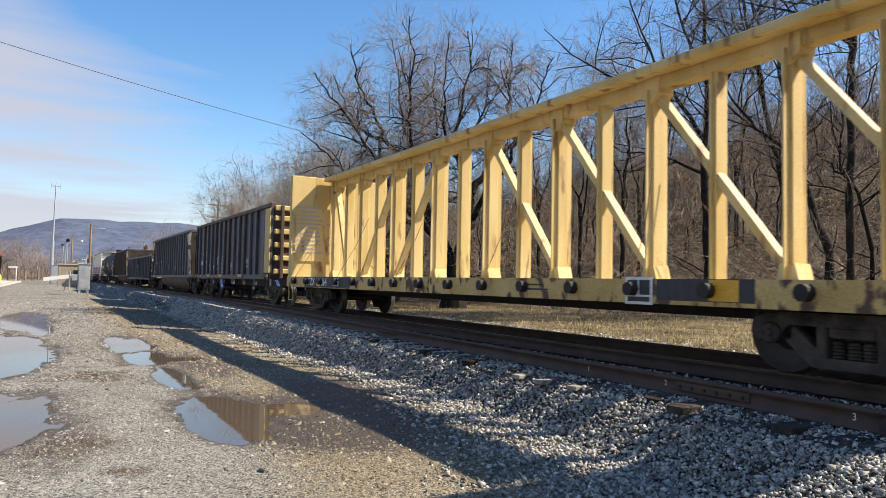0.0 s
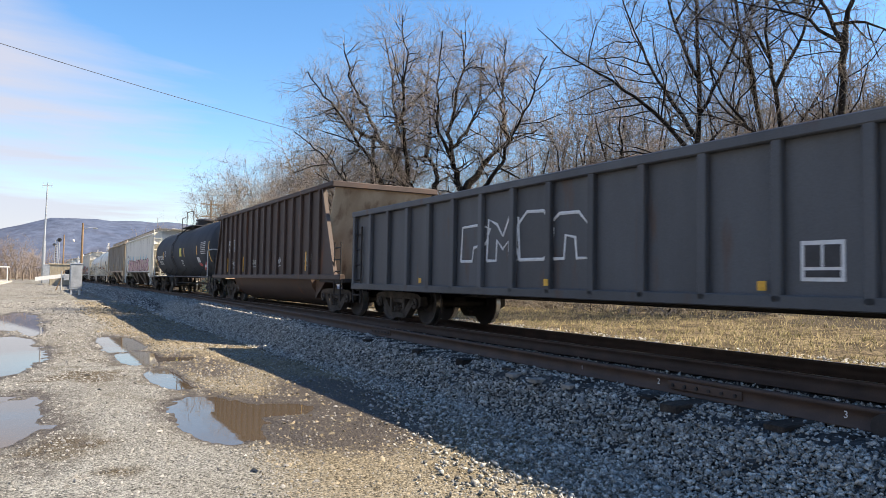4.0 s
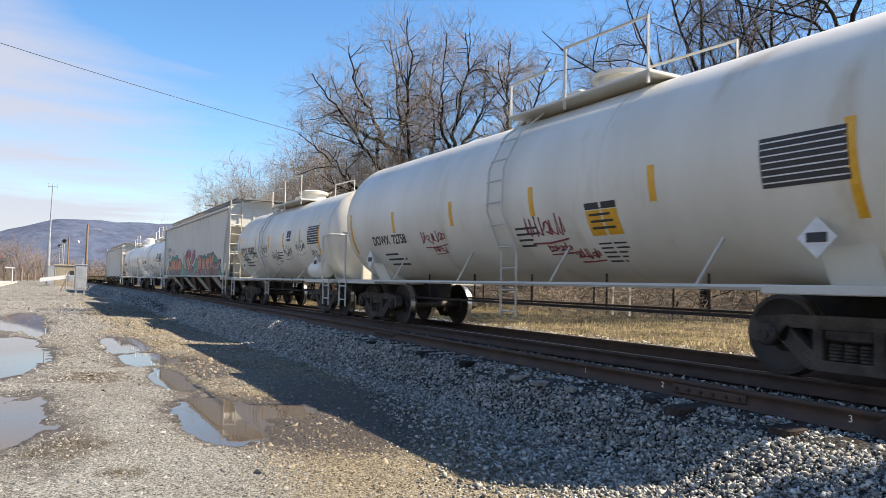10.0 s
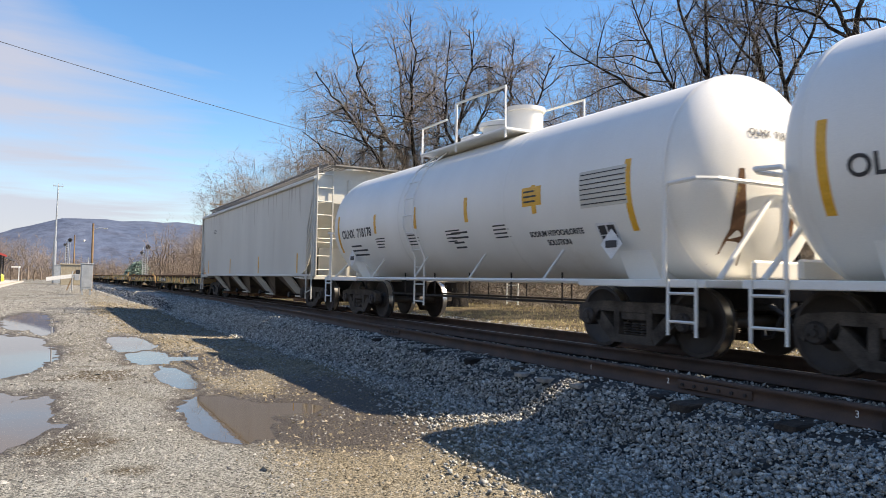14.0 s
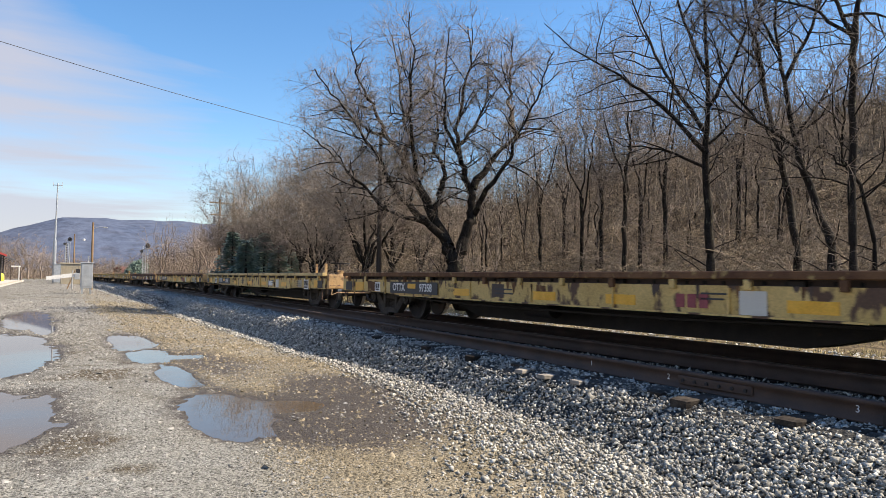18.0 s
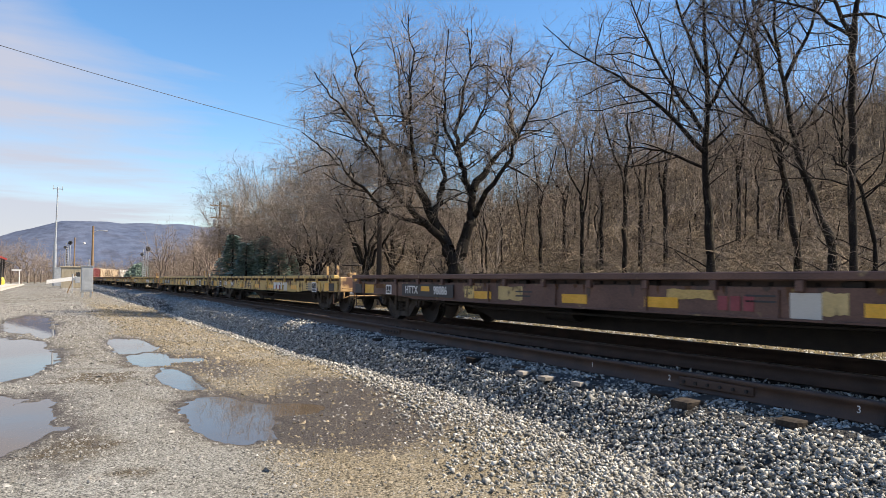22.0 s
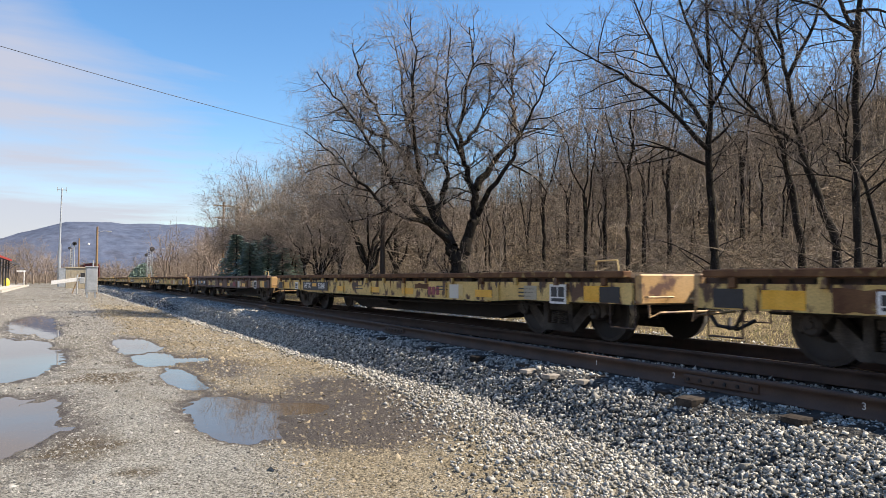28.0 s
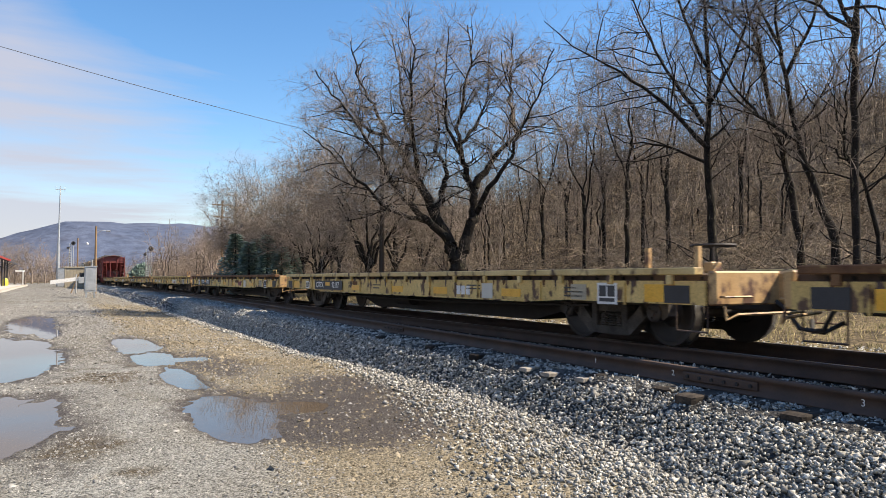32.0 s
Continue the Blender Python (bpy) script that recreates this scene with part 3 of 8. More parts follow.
def ground_z(x, y):
    x, y = np.asarray(x, float), np.asarray(y, float)
    near = np.exp(-(np.hypot(x, y) / 60) ** 2)
    z = 0.011 * bumps(x, y) * near
    lot = (x < 5.0) & (y > 0) & (y < 42)
    d = puddle_depth(x, y)
    z = np.where(lot, np.where(d > -0.5, z * np.clip(-d / 0.5, 0, 1) - 0.02 * np.clip(1 + d * 2.0, 0, 1) - 0.03 * np.clip(d * 3.0, 0, 1), z), z)
    z = z - np.where((x > 1.5) & (x < 8) & (y > 8), 0.11 * smooth01((y - 9) / 8) * smooth01((x - 2.0) / 2.6), 0)
    xr = x - bend(y)
    z = z + np.where(xr > 10.0, 0.30 * smooth01((xr - 10.0) / 3) + 0.25 * smooth01((xr - 12) / 12), 0)
    hill = 17.5 * smooth01((xr - 19) / 66) * (1 - 0.75 * smooth01((y - 110) / 260)) * (1 + 0.10 * np.sin(y * 0.045) + 0.05 * np.sin(y * 0.11 + x * 0.05))
    return z + np.where(xr > 19, hill, 0)


# ---------------------------------------------------------------- ground and track
def spread(lo, hi, *parts):
    """Grid lines: dense stretches (from, to, step) and growing steps out to lo and hi."""
    xs = [np.arange(a, b, st) for a, b, st in parts]
    xs = np.concatenate(xs)
    up, dn, st = [xs[-1]], [xs[0]], 1.0
    while up[-1] < hi:
        st *= 1.22
        up.append(up[-1] + st)
    st = 1.0
    while dn[-1] > lo:
        st *= 1.22
        dn.append(dn[-1] - st)
    return np.array(dn[:0:-1] + list(xs) + up[1:])


def build_ground():
    xs = spread(-3200, 3200, (-5, 5.2, 0.09), (5.2, 20, 0.6), (20, 90, 2.0))
    ys = spread(-3200, 4200, (-8, 3, 0.5), (3, 22, 0.11), (22, 40, 0.35), (40, 180, 4.0))
    gx, gy = np.meshgrid(xs, ys)
    v = np.stack([gx, gy, ground_z(gx, gy)], -1).reshape(-1, 3)
    nx = len(xs)
    i = (np.arange(len(ys) - 1)[:, None] * nx + np.arange(nx - 1)).ravel()
    f = np.stack([i, i + 1, i + nx + 1, i + nx], 1)
    me = array_mesh("ground", v, f, M["lot"], smooth=True)
    me.materials.append(M["litter"])
    me.materials.append(M["forest"])
    px, py = v[:, 0], v[:, 1]
    damp = dampness(px, py)
    me.attributes.new("damp", "FLOAT", "POINT").data.foreach_set("value", damp.astype(np.float32))
    me.attributes.new("tan", "FLOAT", "POINT").data.foreach_set("value", tanness(px, py).astype(np.float32))
    cx = v[f].mean(1)
    side = (cx[:, 0] - bend(cx[:, 1]) > 9.6) | (cx[:, 0] < -14) | (cx[:, 1] > 260)
    me.polygons.foreach_set("material_index", side.astype(np.int32) + (side & (cx[:, 0] - bend(cx[:, 1]) > 20.5 + 1.5 * patchy(cx[:, 0] * 0.2, cx[:, 1] * 0.2)) & (cx[:, 1] > -20)).astype(np.int32))
    tagged(new("ground", me), "damp tan gravel lot with leaf litter beyond the track", "ground", kind="structure")


build_ground()


def build_puddles():
    for k, discs in enumerate(PUDDLES):
        x0, x1 = min(d[0] - d[2] * 1.35 for d in discs), max(d[0] + d[2] * 1.35 for d in discs)
        y0, y1 = min(d[1] - d[3] * 1.35 for d in discs), max(d[1] + d[3] * 1.35 for d in discs)
        cx, cy = (x0 + x1) / 2, (y0 + y1) / 2
        me = Shape().add([(x0 - cx, y0 - cy, 0), (x1 - cx, y0 - cy, 0), (x1 - cx, y1 - cy, 0), (x0 - cx, y1 - cy, 0)], [(0, 1, 2, 3)]).mesh("puddle", M["water"])
        ob = new("puddle", me)
        ob.location = (cx, cy, -0.0205 - 0.001 * k)
        tagged(ob, "shallow muddy puddle reflecting sky on the gravel", "puddle", "puddles on the lot", kind="structure")


build_puddles()


def along(lo, hi, step):
    return np.arange(lo, hi + step / 2, step)


def swept(name, xz, s, material, label="", smooth=False, shift=None):
    """A cross-section (x, z) carried along the track over the stations s."""
    shift = bend(s) if shift is None else shift
    prof = np.array(xz, float)
    n = len(prof)
    v = np.zeros((len(s), n, 3))
    v[:, :, 0] = prof[None, :, 0] + shift[:, None]
    v[:, :, 1] = s[:, None]
    v[:, :, 2] = prof[None, :, 1]
    i = (np.arange(len(s) - 1)[:, None] * n + np.arange(n)).ravel()
    j = (np.arange(len(s) - 1)[:, None] * n + (np.arange(n) + 1) % n).ravel()
    return array_mesh(name, v.reshape(-1, 3), np.stack([i, j, j + n, i + n], 1), material, smooth)


TOP = RAIL - 0.20       # top of the ballast round the ties


def ballast_z(x, y):
    """Height of the ballast bed."""
    xr = x - bend(y)
    fx = foot_x(y)
    base = -0.03 - 0.11 * smooth01((y - 9) / 8)
    return np.where(xr < 5.55, base + (TOP - base) * smooth01((xr - fx) / (5.55 - fx)) ** 0.85, np.where(xr < 9.9, TOP, TOP - (xr - 9.9) * 0.30))


def build_ballast():
    ys = np.concatenate([along(-90, 0, 3), along(0.3, 26, 0.3), along(27, 330, 3)])
    t = np.concatenate([np.linspace(0, 1, 16), np.array([1.2, 1.6, 2.0, 2.4, 2.8])])
    v = []
    for y in ys:
        fx = float(foot_x(y))
        x = np.where(t <= 1, fx - 0.1 + (5.65 - fx) * t, 5.55 + (t - 1) / 1.8 * 5.6) + bend(y)
        z = ballast_z(x, y) + 0.03 * np.sin(x * 9 + y * 5) * np.sin(y * 3.3 - x * 4) * (t <= 1)
        v.append(np.stack([x, np.full_like(x, y), z], 1))
    n = len(t)
    i = (np.arange(len(ys) - 1)[:, None] * n + np.arange(n - 1)).ravel()
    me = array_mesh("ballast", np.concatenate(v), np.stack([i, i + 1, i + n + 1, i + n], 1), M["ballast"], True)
    tagged(new("ballast_bed", me), "bed of crushed stone under the railway track, its colour darkened for gap shade", "ballast", kind="structure")


build_ballast()


def pebbles(name, pts, size, flat, material, label, category, rng, octa=False, half=False):
    """Thousands of small rough stones as one mesh."""
    n = len(pts)
    if half:
        base = np.array([(1, 0, -0.2), (0, 1, -0.2), (-1, 0, -0.2), (0, -1, -0.2), (0, 0, 0.9)], float)
        tri = np.array([(0, 1, 4), (1, 2, 4), (2, 3, 4), (3, 0, 4)])
    elif octa:
        base = np.array([(1, 0, 0), (-1, 0, 0), (0, 1, 0), (0, -1, 0), (0, 0, 1), (0, 0, -1)], float)
        tri = np.array([(0, 2, 4), (2, 1, 4), (1, 3, 4), (3, 0, 4), (2, 0, 5), (1, 2, 5), (3, 1, 5), (0, 3, 5)])
    else:
        base = np.array([(x, y, z) for x in (-0.62, 0.62) for y in (-0.62, 0.62) for z in (-0.62, 0.62)])
        tri = np.array([(0, 1, 3), (0, 3, 2), (4, 6, 7), (4, 7, 5), (0, 4, 5), (0, 5, 1), (2, 3, 7), (2, 7, 6), (0, 2, 6), (0, 6, 4), (1, 5, 7), (1, 7, 3)])
    k = len(base)
    b = base[None] * rng.uniform(0.6, 1.35, (n, k, 1)) * (1.15 if octa else 1.0) + rng.normal(0, 0.26 if octa else 0.18, (n, k, 3))
    b *= (size * rng.lognormal(0, 0.28, n))[:, None, None]
    b *= rng.uniform(0.7, 1.25, (n, 1, 3))
    q = rng.normal(0, 1, (n, 4))
    if half:
        q[:, 1:3] *= 0.12
    q /= np.linalg.norm(q, axis=1)[:, None]
    w, x, y, z = q.T
    r = np.stack([1 - 2 * (y * y + z * z), 2 * (x * y - z * w), 2 * (x * z + y * w), 2 * (x * y + z * w), 1 - 2 * (x * x + z * z), 2 * (y * z - x * w),
                  2 * (x * z - y * w), 2 * (y * z + x * w), 1 - 2 * (x * x + y * y)], 1).reshape(n, 3, 3)
    b = np.einsum("nij,nkj->nki", r, b)
    b[:, :, 2] *= flat
    v = (b + pts[:, None, :]).reshape(-1, 3)
    f = (tri[None] + (np.arange(n) * k)[:, None, None]).reshape(-1, 3)
    tagged(new(name, array_mesh(name, v, f, material)), label, category, kind="stuff")


# the siding's rails swing in towards the main track
SID_Y = [-90, -20, 3.4, 13, 18, 31, 60, 80]
SID_X = [4.4, 5.2, 5.77, 6.02, 6.17, 6.52, 7.08, 7.24]


def build_stones():
    rng = np.random.default_rng(5)
    n = 200000
    y = 1.6 + 34 * rng.random(n) ** 2.3
    loose = np.interp(y, [4, 7, 9, 13], [2.0, 1.5, 1.0, 0.35])
    x = foot_x(y) - loose + (7.0 - foot_x(y) + loose) * rng.random(n) ** 0.9
    keep = rng.random(n) < np.where(x > 5.7, 0.45, 1.0) * np.clip(((x - foot_x(y) + loose) / (loose + 0.2)) ** 1.5, 0.03, 1)
    x, y = x[keep], y[keep]
    z = np.maximum(ballast_z(x + bend(y), y), ground_z(x, y))
    tie = (x > np.interp(y, SID_Y, SID_X) - 0.62) & (x < 6.9)
    ok = ~tie | (rng.random(len(x)) < 0.75)
    x, y, z, tie = x[ok], y[ok], z[ok], tie[ok]
    z = z + rng.uniform(-0.018, 0.03, len(x)) - 0.022 * tie
    size = np.interp(y, [0, 12, 35], [0.0145, 0.0178, 0.038])
    pebbles("ballast_stones", np.stack([x + bend(y), y, z + 0.005], 1), size, 0.85, M["stone"], "loose crushed grey ballast stones on the slope", "ballast", rng, True)
    n = 11000
    y, x = rng.uniform(-2, 34, n), 9.7 + 3.2 * rng.random(n) ** 1.6
    pebbles("verge_stones", np.stack([x, y, np.maximum(ballast_z(x, y), ground_z(x, y))], 1), np.full(n, 0.034), 0.8, M["stone"], "scattered grey stones on the far verge of the track", "stones", rng, half=True)
    # gravel of the lot: grey along the drive, tan towards the track, sparse where it is wet
    n = 150000
    y = 2.6 + 44 * rng.random(n) ** 2.3
    x = rng.uniform(-3.6, 5.2, n)
    wet = dampness(x, y)
    ok = (puddle_depth(x, y) < -0.10) & (np.abs(x - 0.5) < 0.72 * y + 1.0) & (x < foot_x(y) + 0.2) & (rng.random(n) > np.clip(wet * 1.4 - 0.35, 0, 0.72))
    x, y = x[ok], y[ok]
    size = np.interp(y, [2, 9, 22, 46], [0.0085, 0.012, 0.020, 0.034]) * np.where(rng.random(len(x)) < 0.06, 1.9, 1.0)
    tan = rng.random(len(x)) < tanness(x, y) * 1.15
    for sel, mat, lab in ((~tan, "pebble", "fine grey gravel strewn over the lot"), (tan, "tanpebble", "tan gravel between the lot and the ballast")):
        pebbles("lot_gravel", np.stack([x, y, ground_z(x, y)], 1)[sel], size[sel] * (1.25 if mat == "tanpebble" else 1.0), 0.8, M[mat], lab, "gravel", rng, half=True)
    # the same ground farther off
    n = 26000
    y = 40 + 95 * rng.random(n) ** 1.6
    x = rng.uniform(-9, 6.5, n)
    ok = (x - bend(y) < 4.9) & (puddle_depth(x, y) < -0.10) & (np.abs(x) < 0.12 * y + 3)
    x, y = x[ok], y[ok]
    pebbles("far_gravel", np.stack([x, y, ground_z(x, y)], 1), np.interp(y, [40, 130], [0.034, 0.075]), 0.6, M["pebble"], "grey gravel at the far end of the lot", "gravel", rng, half=True)
    n = 34000
    y = 30 + 120 * rng.random(n) ** 1.7
    x = 4.5 + 2.6 * rng.random(n) + bend(y)
    pebbles("far_ballast", np.stack([x, y, ballast_z(x, y) + rng.uniform(-0.01, 0.03, n)], 1), np.interp(y, [30, 150], [0.038, 0.085]), 0.8, M["stone"], "crushed grey ballast stones farther along the track", "ballast", rng, half=True)


build_stones()

def rail_section(x, z):
    """Outline of a rail of 0.18 m with its foot, web and head."""
    return [(x - 0.07, z - 0.18), (x + 0.07, z - 0.18), (x + 0.07, z - 0.165), (x + 0.014, z - 0.145), (x + 0.011, z - 0.05), (x + 0.035, z - 0.04), (x + 0.037, z - 0.004),
            (x + 0.03, z), (x - 0.03, z), (x - 0.037, z - 0.004), (x - 0.035, z - 0.04), (x - 0.011, z - 0.05), (x - 0.014, z - 0.145), (x - 0.07, z - 0.165)]


def build_track():
    s = np.concatenate([along(-90, 30, 2.0), along(32, 330, 6.0)])
    for x in (DC - 0.755, DC + 0.755):
        ob = tagged(new("rail", swept("rail", rail_section(x, RAIL), s, M["rail"])), "worn brown running rail of the main track", "rail", "rails", kind="structure")
        part("running_surface", swept("running_surface", [(x - 0.028, RAIL - 0.002), (x + 0.028, RAIL - 0.002), (x + 0.024, RAIL + 0.002), (x - 0.024, RAIL + 0.002)], s, M["railtop"]), None, ob, "polished top of the rail")
    s = along(-60, 80, 2.0)
    for off in (0.0, 1.51):
        shift = np.interp(s, SID_Y, SID_X) + off
        lab = "rusty siding rail with chalk marks on its web" if off == 0 else "rusty rail of the siding crossing into the main track"
        ob = tagged(new("rail", swept("rail", rail_section(0, RAIL - 0.006), s, M["rail"], shift=shift)), lab, "rail", "rails", kind="structure")
        if off:
            continue
        for y0 in (4.9, 13.1, 25.0):
            x = float(np.interp(y0, SID_Y, SID_X))
            part("joint_bar", Shape().box(x - 0.045, x - 0.013, y0 - 0.45, y0 + 0.45, RAIL - 0.14, RAIL - 0.055, 0.006), M["rail"], ob)
            for k in range(6):
                y = y0 - 0.38 + 0.152 * k
                part("bolt", Shape().lathe([(x - 0.062, 0.001), (x - 0.062, 0.018), (x - 0.04, 0.018)], "x", 8, (0, y, RAIL - 0.10)), M["iron"], ob)
    # cross ties, longer where the siding joins
    rng = random.Random(4)
    tie = Shape().box(-0.5, 0.5, -0.11, 0.11, -0.16, 0.0, 0.012).mesh("tie", M["tie"])
    track = thing("track_ties", "dark creosoted wooden cross ties in ballast", "ties", kind="structure")
    y, n = -4.0, 0
    while n < 290:
        near = float(np.interp(y, SID_Y, SID_X)) - rng.uniform(0.32, 0.62) if y < 62 else 6.72
        far = 9.35 + rng.uniform(-0.05, 0.1)
        ob = part("tie", tie, None, track, loc=((near + far) / 2 + float(bend(y)), y, RAIL - 0.186 + rng.uniform(-0.006, 0.006)))
        ob.scale.x = far - near
        ob.rotation_euler.z = radians(rng.uniform(-0.8, 0.8))
        y += 0.52 + rng.uniform(-0.03, 0.03)
        n += 1
    # loose weathered planks beside the rail
    for y, x, w in ((6.45, 5.54, 0.46), (6.98, 5.53, 0.58), (7.52, 5.52, 0.50)):
        ob = tagged(new("tie_end", Shape().box(-w / 2, w / 2, -0.075, 0.075, -0.04, 0.008, 0.006).mesh("tie_end", M["bleached"])), "sun-bleached wooden tie end lying in the ballast", "tie", "bleached tie ends")
        ob.location = (x - 0.04, y, RAIL - 0.232)
        ob.rotation_euler = (0, 0, radians(rng.uniform(-6, 6)))
    # chalked numbers on the web of the siding rail
    for txt, y in (("1", 6.80), ("2", 5.52), ("3", 3.45)):
        cu = bpy.data.curves.new("chalk_number", "FONT")
        cu.body, cu.size, cu.extrude, cu.align_x, cu.align_y = txt, 0.085, 0.001, "CENTER", "CENTER"
        tmp = bpy.data.objects.new("chalk_number", cu)
        me = bpy.data.meshes.new_from_object(tmp)
        bpy.data.objects.remove(tmp)
        me.materials.clear()
        me.materials.append(M["white"])
        ob = tagged(new("chalk_number", me), "white chalked numeral on the rail's web", "marking", "chalk marks")
        ob.location = (float(np.interp(y, SID_Y, SID_X)) - 0.018, y, RAIL - 0.095)
        ob.rotation_euler = (radians(90), 0, radians(-90))
    # round switch fitting at the end of the siding rail's joint
    ob = tagged(new("rail_brace", Shape().lathe([(-0.06, 0.0), (-0.06, 0.10), (0.05, 0.10), (0.05, 0.0)], "x", 16).mesh("rail_brace", M["iron"], True)), "rusty round iron rail brace against the siding rail", "rail brace")
    ob.location = (5.68, 3.08, RAIL - 0.12)


build_track()


# ---------------------------------------------------------------- trees
def unit(v):
    return v / np.maximum(np.linalg.norm(v, axis=-1, keepdims=True), 1e-9)


def limb(pts, r0, r1, rng=None, sway=0.06, n=4):
    """A main limb through hand-set points, wavering a little between them: points and radii."""
    p = np.array(pts, float)
    t = np.linspace(0, len(p) - 1, (len(p) - 1) * n + 1)
    q = np.stack([np.interp(t, np.arange(len(p)), p[:, k]) for k in range(3)], 1)
    if rng is not None:
        w = rng.normal(0, sway, q.shape)
        w[0] = w[-1] = 0
        q = q + w
    u = np.linspace(0, 1, len(q))
    return q, r1 + (r0 - r1) * (1 - u) ** 1.5


def grow(rng, limbs, levels):
    """Branches on branches. Each level: spacing, length, angle, pieces, upward pull, thickest radius, where on the parent they begin.
    Gives tube pieces and pointed tips, as rows of start, end and two radii."""
    tube_rows, tip_rows = [], []
    base = []
    for q, r in limbs:
        tube_rows.append(np.concatenate([q[:-1], q[1:], r[:-1, None], r[1:, None]], 1))
        base.append((q, r))
    todo = []
    for q, r in base:
        seg = np.linalg.norm(np.diff(q, axis=0), axis=1)
        todo.append((np.concatenate([[0], np.cumsum(seg)]), q, r))
    parents = None
    for lv, (gap, length, ang, k, pull, rmax, begin) in enumerate(levels):
        P0, D0, L0, R0 = [], [], [], []
        if parents is None:
            for cum, q, r in todo:
                n = max(2, int(cum[-1] * (1 - begin) / gap))
                t = np.clip(begin + (1 - begin) * (np.arange(n) + rng.random(n)) / n, 0, 0.999)
                at_ = t * cum[-1]
                i = np.clip(np.searchsorted(cum, at_) - 1, 0, len(q) - 2)
                f = ((at_ - cum[i]) / np.maximum(cum[i + 1] - cum[i], 1e-6))[:, None]
                P0.append(q[i] * (1 - f) + q[i + 1] * f)
                D0.append(unit(q[i + 1] - q[i]))
                L0.append(length * (1.2 - 0.55 * t))
                R0.append(r[i])
        else:
            pts, rad, ln = parents
            K = pts.shape[1] - 1
            n = np.maximum(1, (ln * (1 - begin) / gap + rng.random(len(ln))).astype(int))
            who = np.repeat(np.arange(len(ln)), n)
            t = begin + (1 - begin) * rng.random(len(who)) ** 0.9
            i = np.minimum((t * K).astype(int), K - 1)
            f = (t * K - i)[:, None]
            a, b = pts[who, i], pts[who, i + 1]
            P0, D0 = [a * (1 - f) + b * f], [unit(b - a)]
            L0, R0 = [length * (1.2 - 0.6 * t) * np.clip(ln[who] / np.mean(ln), 0.5, 1.5)], [rad[who, i]]
        p, d, ln, r = np.concatenate(P0), np.concatenate(D0), np.concatenate(L0), np.concatenate(R0)
        n = len(p)
        ln = ln * rng.uniform(0.55, 1.35, n)
        side = unit(np.cross(d, rng.normal(0, 1, (n, 3))))
        q = np.radians(rng.normal(ang, 12, n))[:, None]
        d = unit(d * np.cos(q) + side * np.sin(q) + np.array([0, 0, pull]))
        r = np.minimum(r * 0.62, rmax * np.sqrt(ln / length))
        pts = np.zeros((n, k + 1, 3))
        pts[:, 0] = p
        for j in range(k):
            pts[:, j + 1] = pts[:, j] + d * (ln / k)[:, None]
            d = unit(d + rng.normal(0, 0.19, (n, 3)) + np.array([0, 0, pull * 0.2]))
        rad = r[:, None] * np.linspace(1, 0.35, k + 1)[None]
        for j in range(k):
            rows = np.concatenate([pts[:, j], pts[:, j + 1], rad[:, j:j + 1], rad[:, j + 1:j + 2]], 1)
            (tip_rows if j == k - 1 else tube_rows).append(rows)
        parents = (pts, rad, ln)
    return np.concatenate(tube_rows), np.concatenate(tip_rows)


def tubes(segs, n, point=False):
    """Tubes of n sides for all pieces at once, as triangles; point: they run out to a tip."""
    s = np.asarray(segs)
    a, b, ra, rb = s[:, :3], s[:, 3:6], s[:, 6], s[:, 7]
    d = unit(b - a)
    if not point:
        b = b + d * rb[:, None] * 0.3
    up = np.where(np.abs(d[:, 2:3]) < 0.9, np.array([[0, 0, 1.0]]), np.array([[1.0, 0, 0]]))
    u = unit(np.cross(d, up))
    w = np.cross(d, u)
    q = 2 * np.pi * np.arange(n) / n
    ring = u[:, None, :] * np.cos(q)[None, :, None] + w[:, None, :] * np.sin(q)[None, :, None]
    j = np.arange(n)
    if point:
        v = np.concatenate([a[:, None] + ring * ra[:, None, None], b[:, None]], 1)
        f, m = np.stack([j, (j + 1) % n, np.full(n, n)], 1), n + 1
    else:
        v = np.concatenate([a[:, None] + ring * ra[:, None, None], b[:, None] + ring * rb[:, None, None]], 1)
        f = np.concatenate([np.stack([j, (j + 1) % n, (j + 1) % n + n], 1), np.stack([j, (j + 1) % n + n, j + n], 1)])
        m = 2 * n
    f = (f[None] + (np.arange(len(s)) * m)[:, None, None]).reshape(-1, 3)
    return v.reshape(-1, 3), f


def pile(*meshes):
    """Several (points, faces) as one."""
    vs, fs, n = [], [], 0
    for v, f in meshes:
        vs.append(v)
        fs.append(f + n)
        n += len(v)
    return np.concatenate(vs), np.concatenate(fs)


def tree_from(grown, label, group="bare trees", name="bare_tree", split=0.04, twig="twig"):
    rows, tips = grown
    thick, thin = rows[rows[:, 6] > split], rows[rows[:, 6] <= split]
    ob = thing(name, label, "tree", group)
    v, f = tubes(thick, 8)
    part("trunk", array_mesh("trunk", v, f, M["bark" if twig == "twig" else twig], True), None, ob)
    v, f = pile(tubes(thin, 3), tubes(tips, 3, True))
    part("crown", array_mesh("crown", v, f, M[twig]), None, ob)
    return ob


def at(az, dist):
    """A place on the ground by its bearing from the track's line and its distance."""
    x, y = dist * math.sin(radians(az)), dist * math.cos(radians(az))
    return (x, y, float(ground_z(x, y)) - 0.05)


def face(ob, az):
    ob.rotation_euler.z = radians(-az)
    return ob


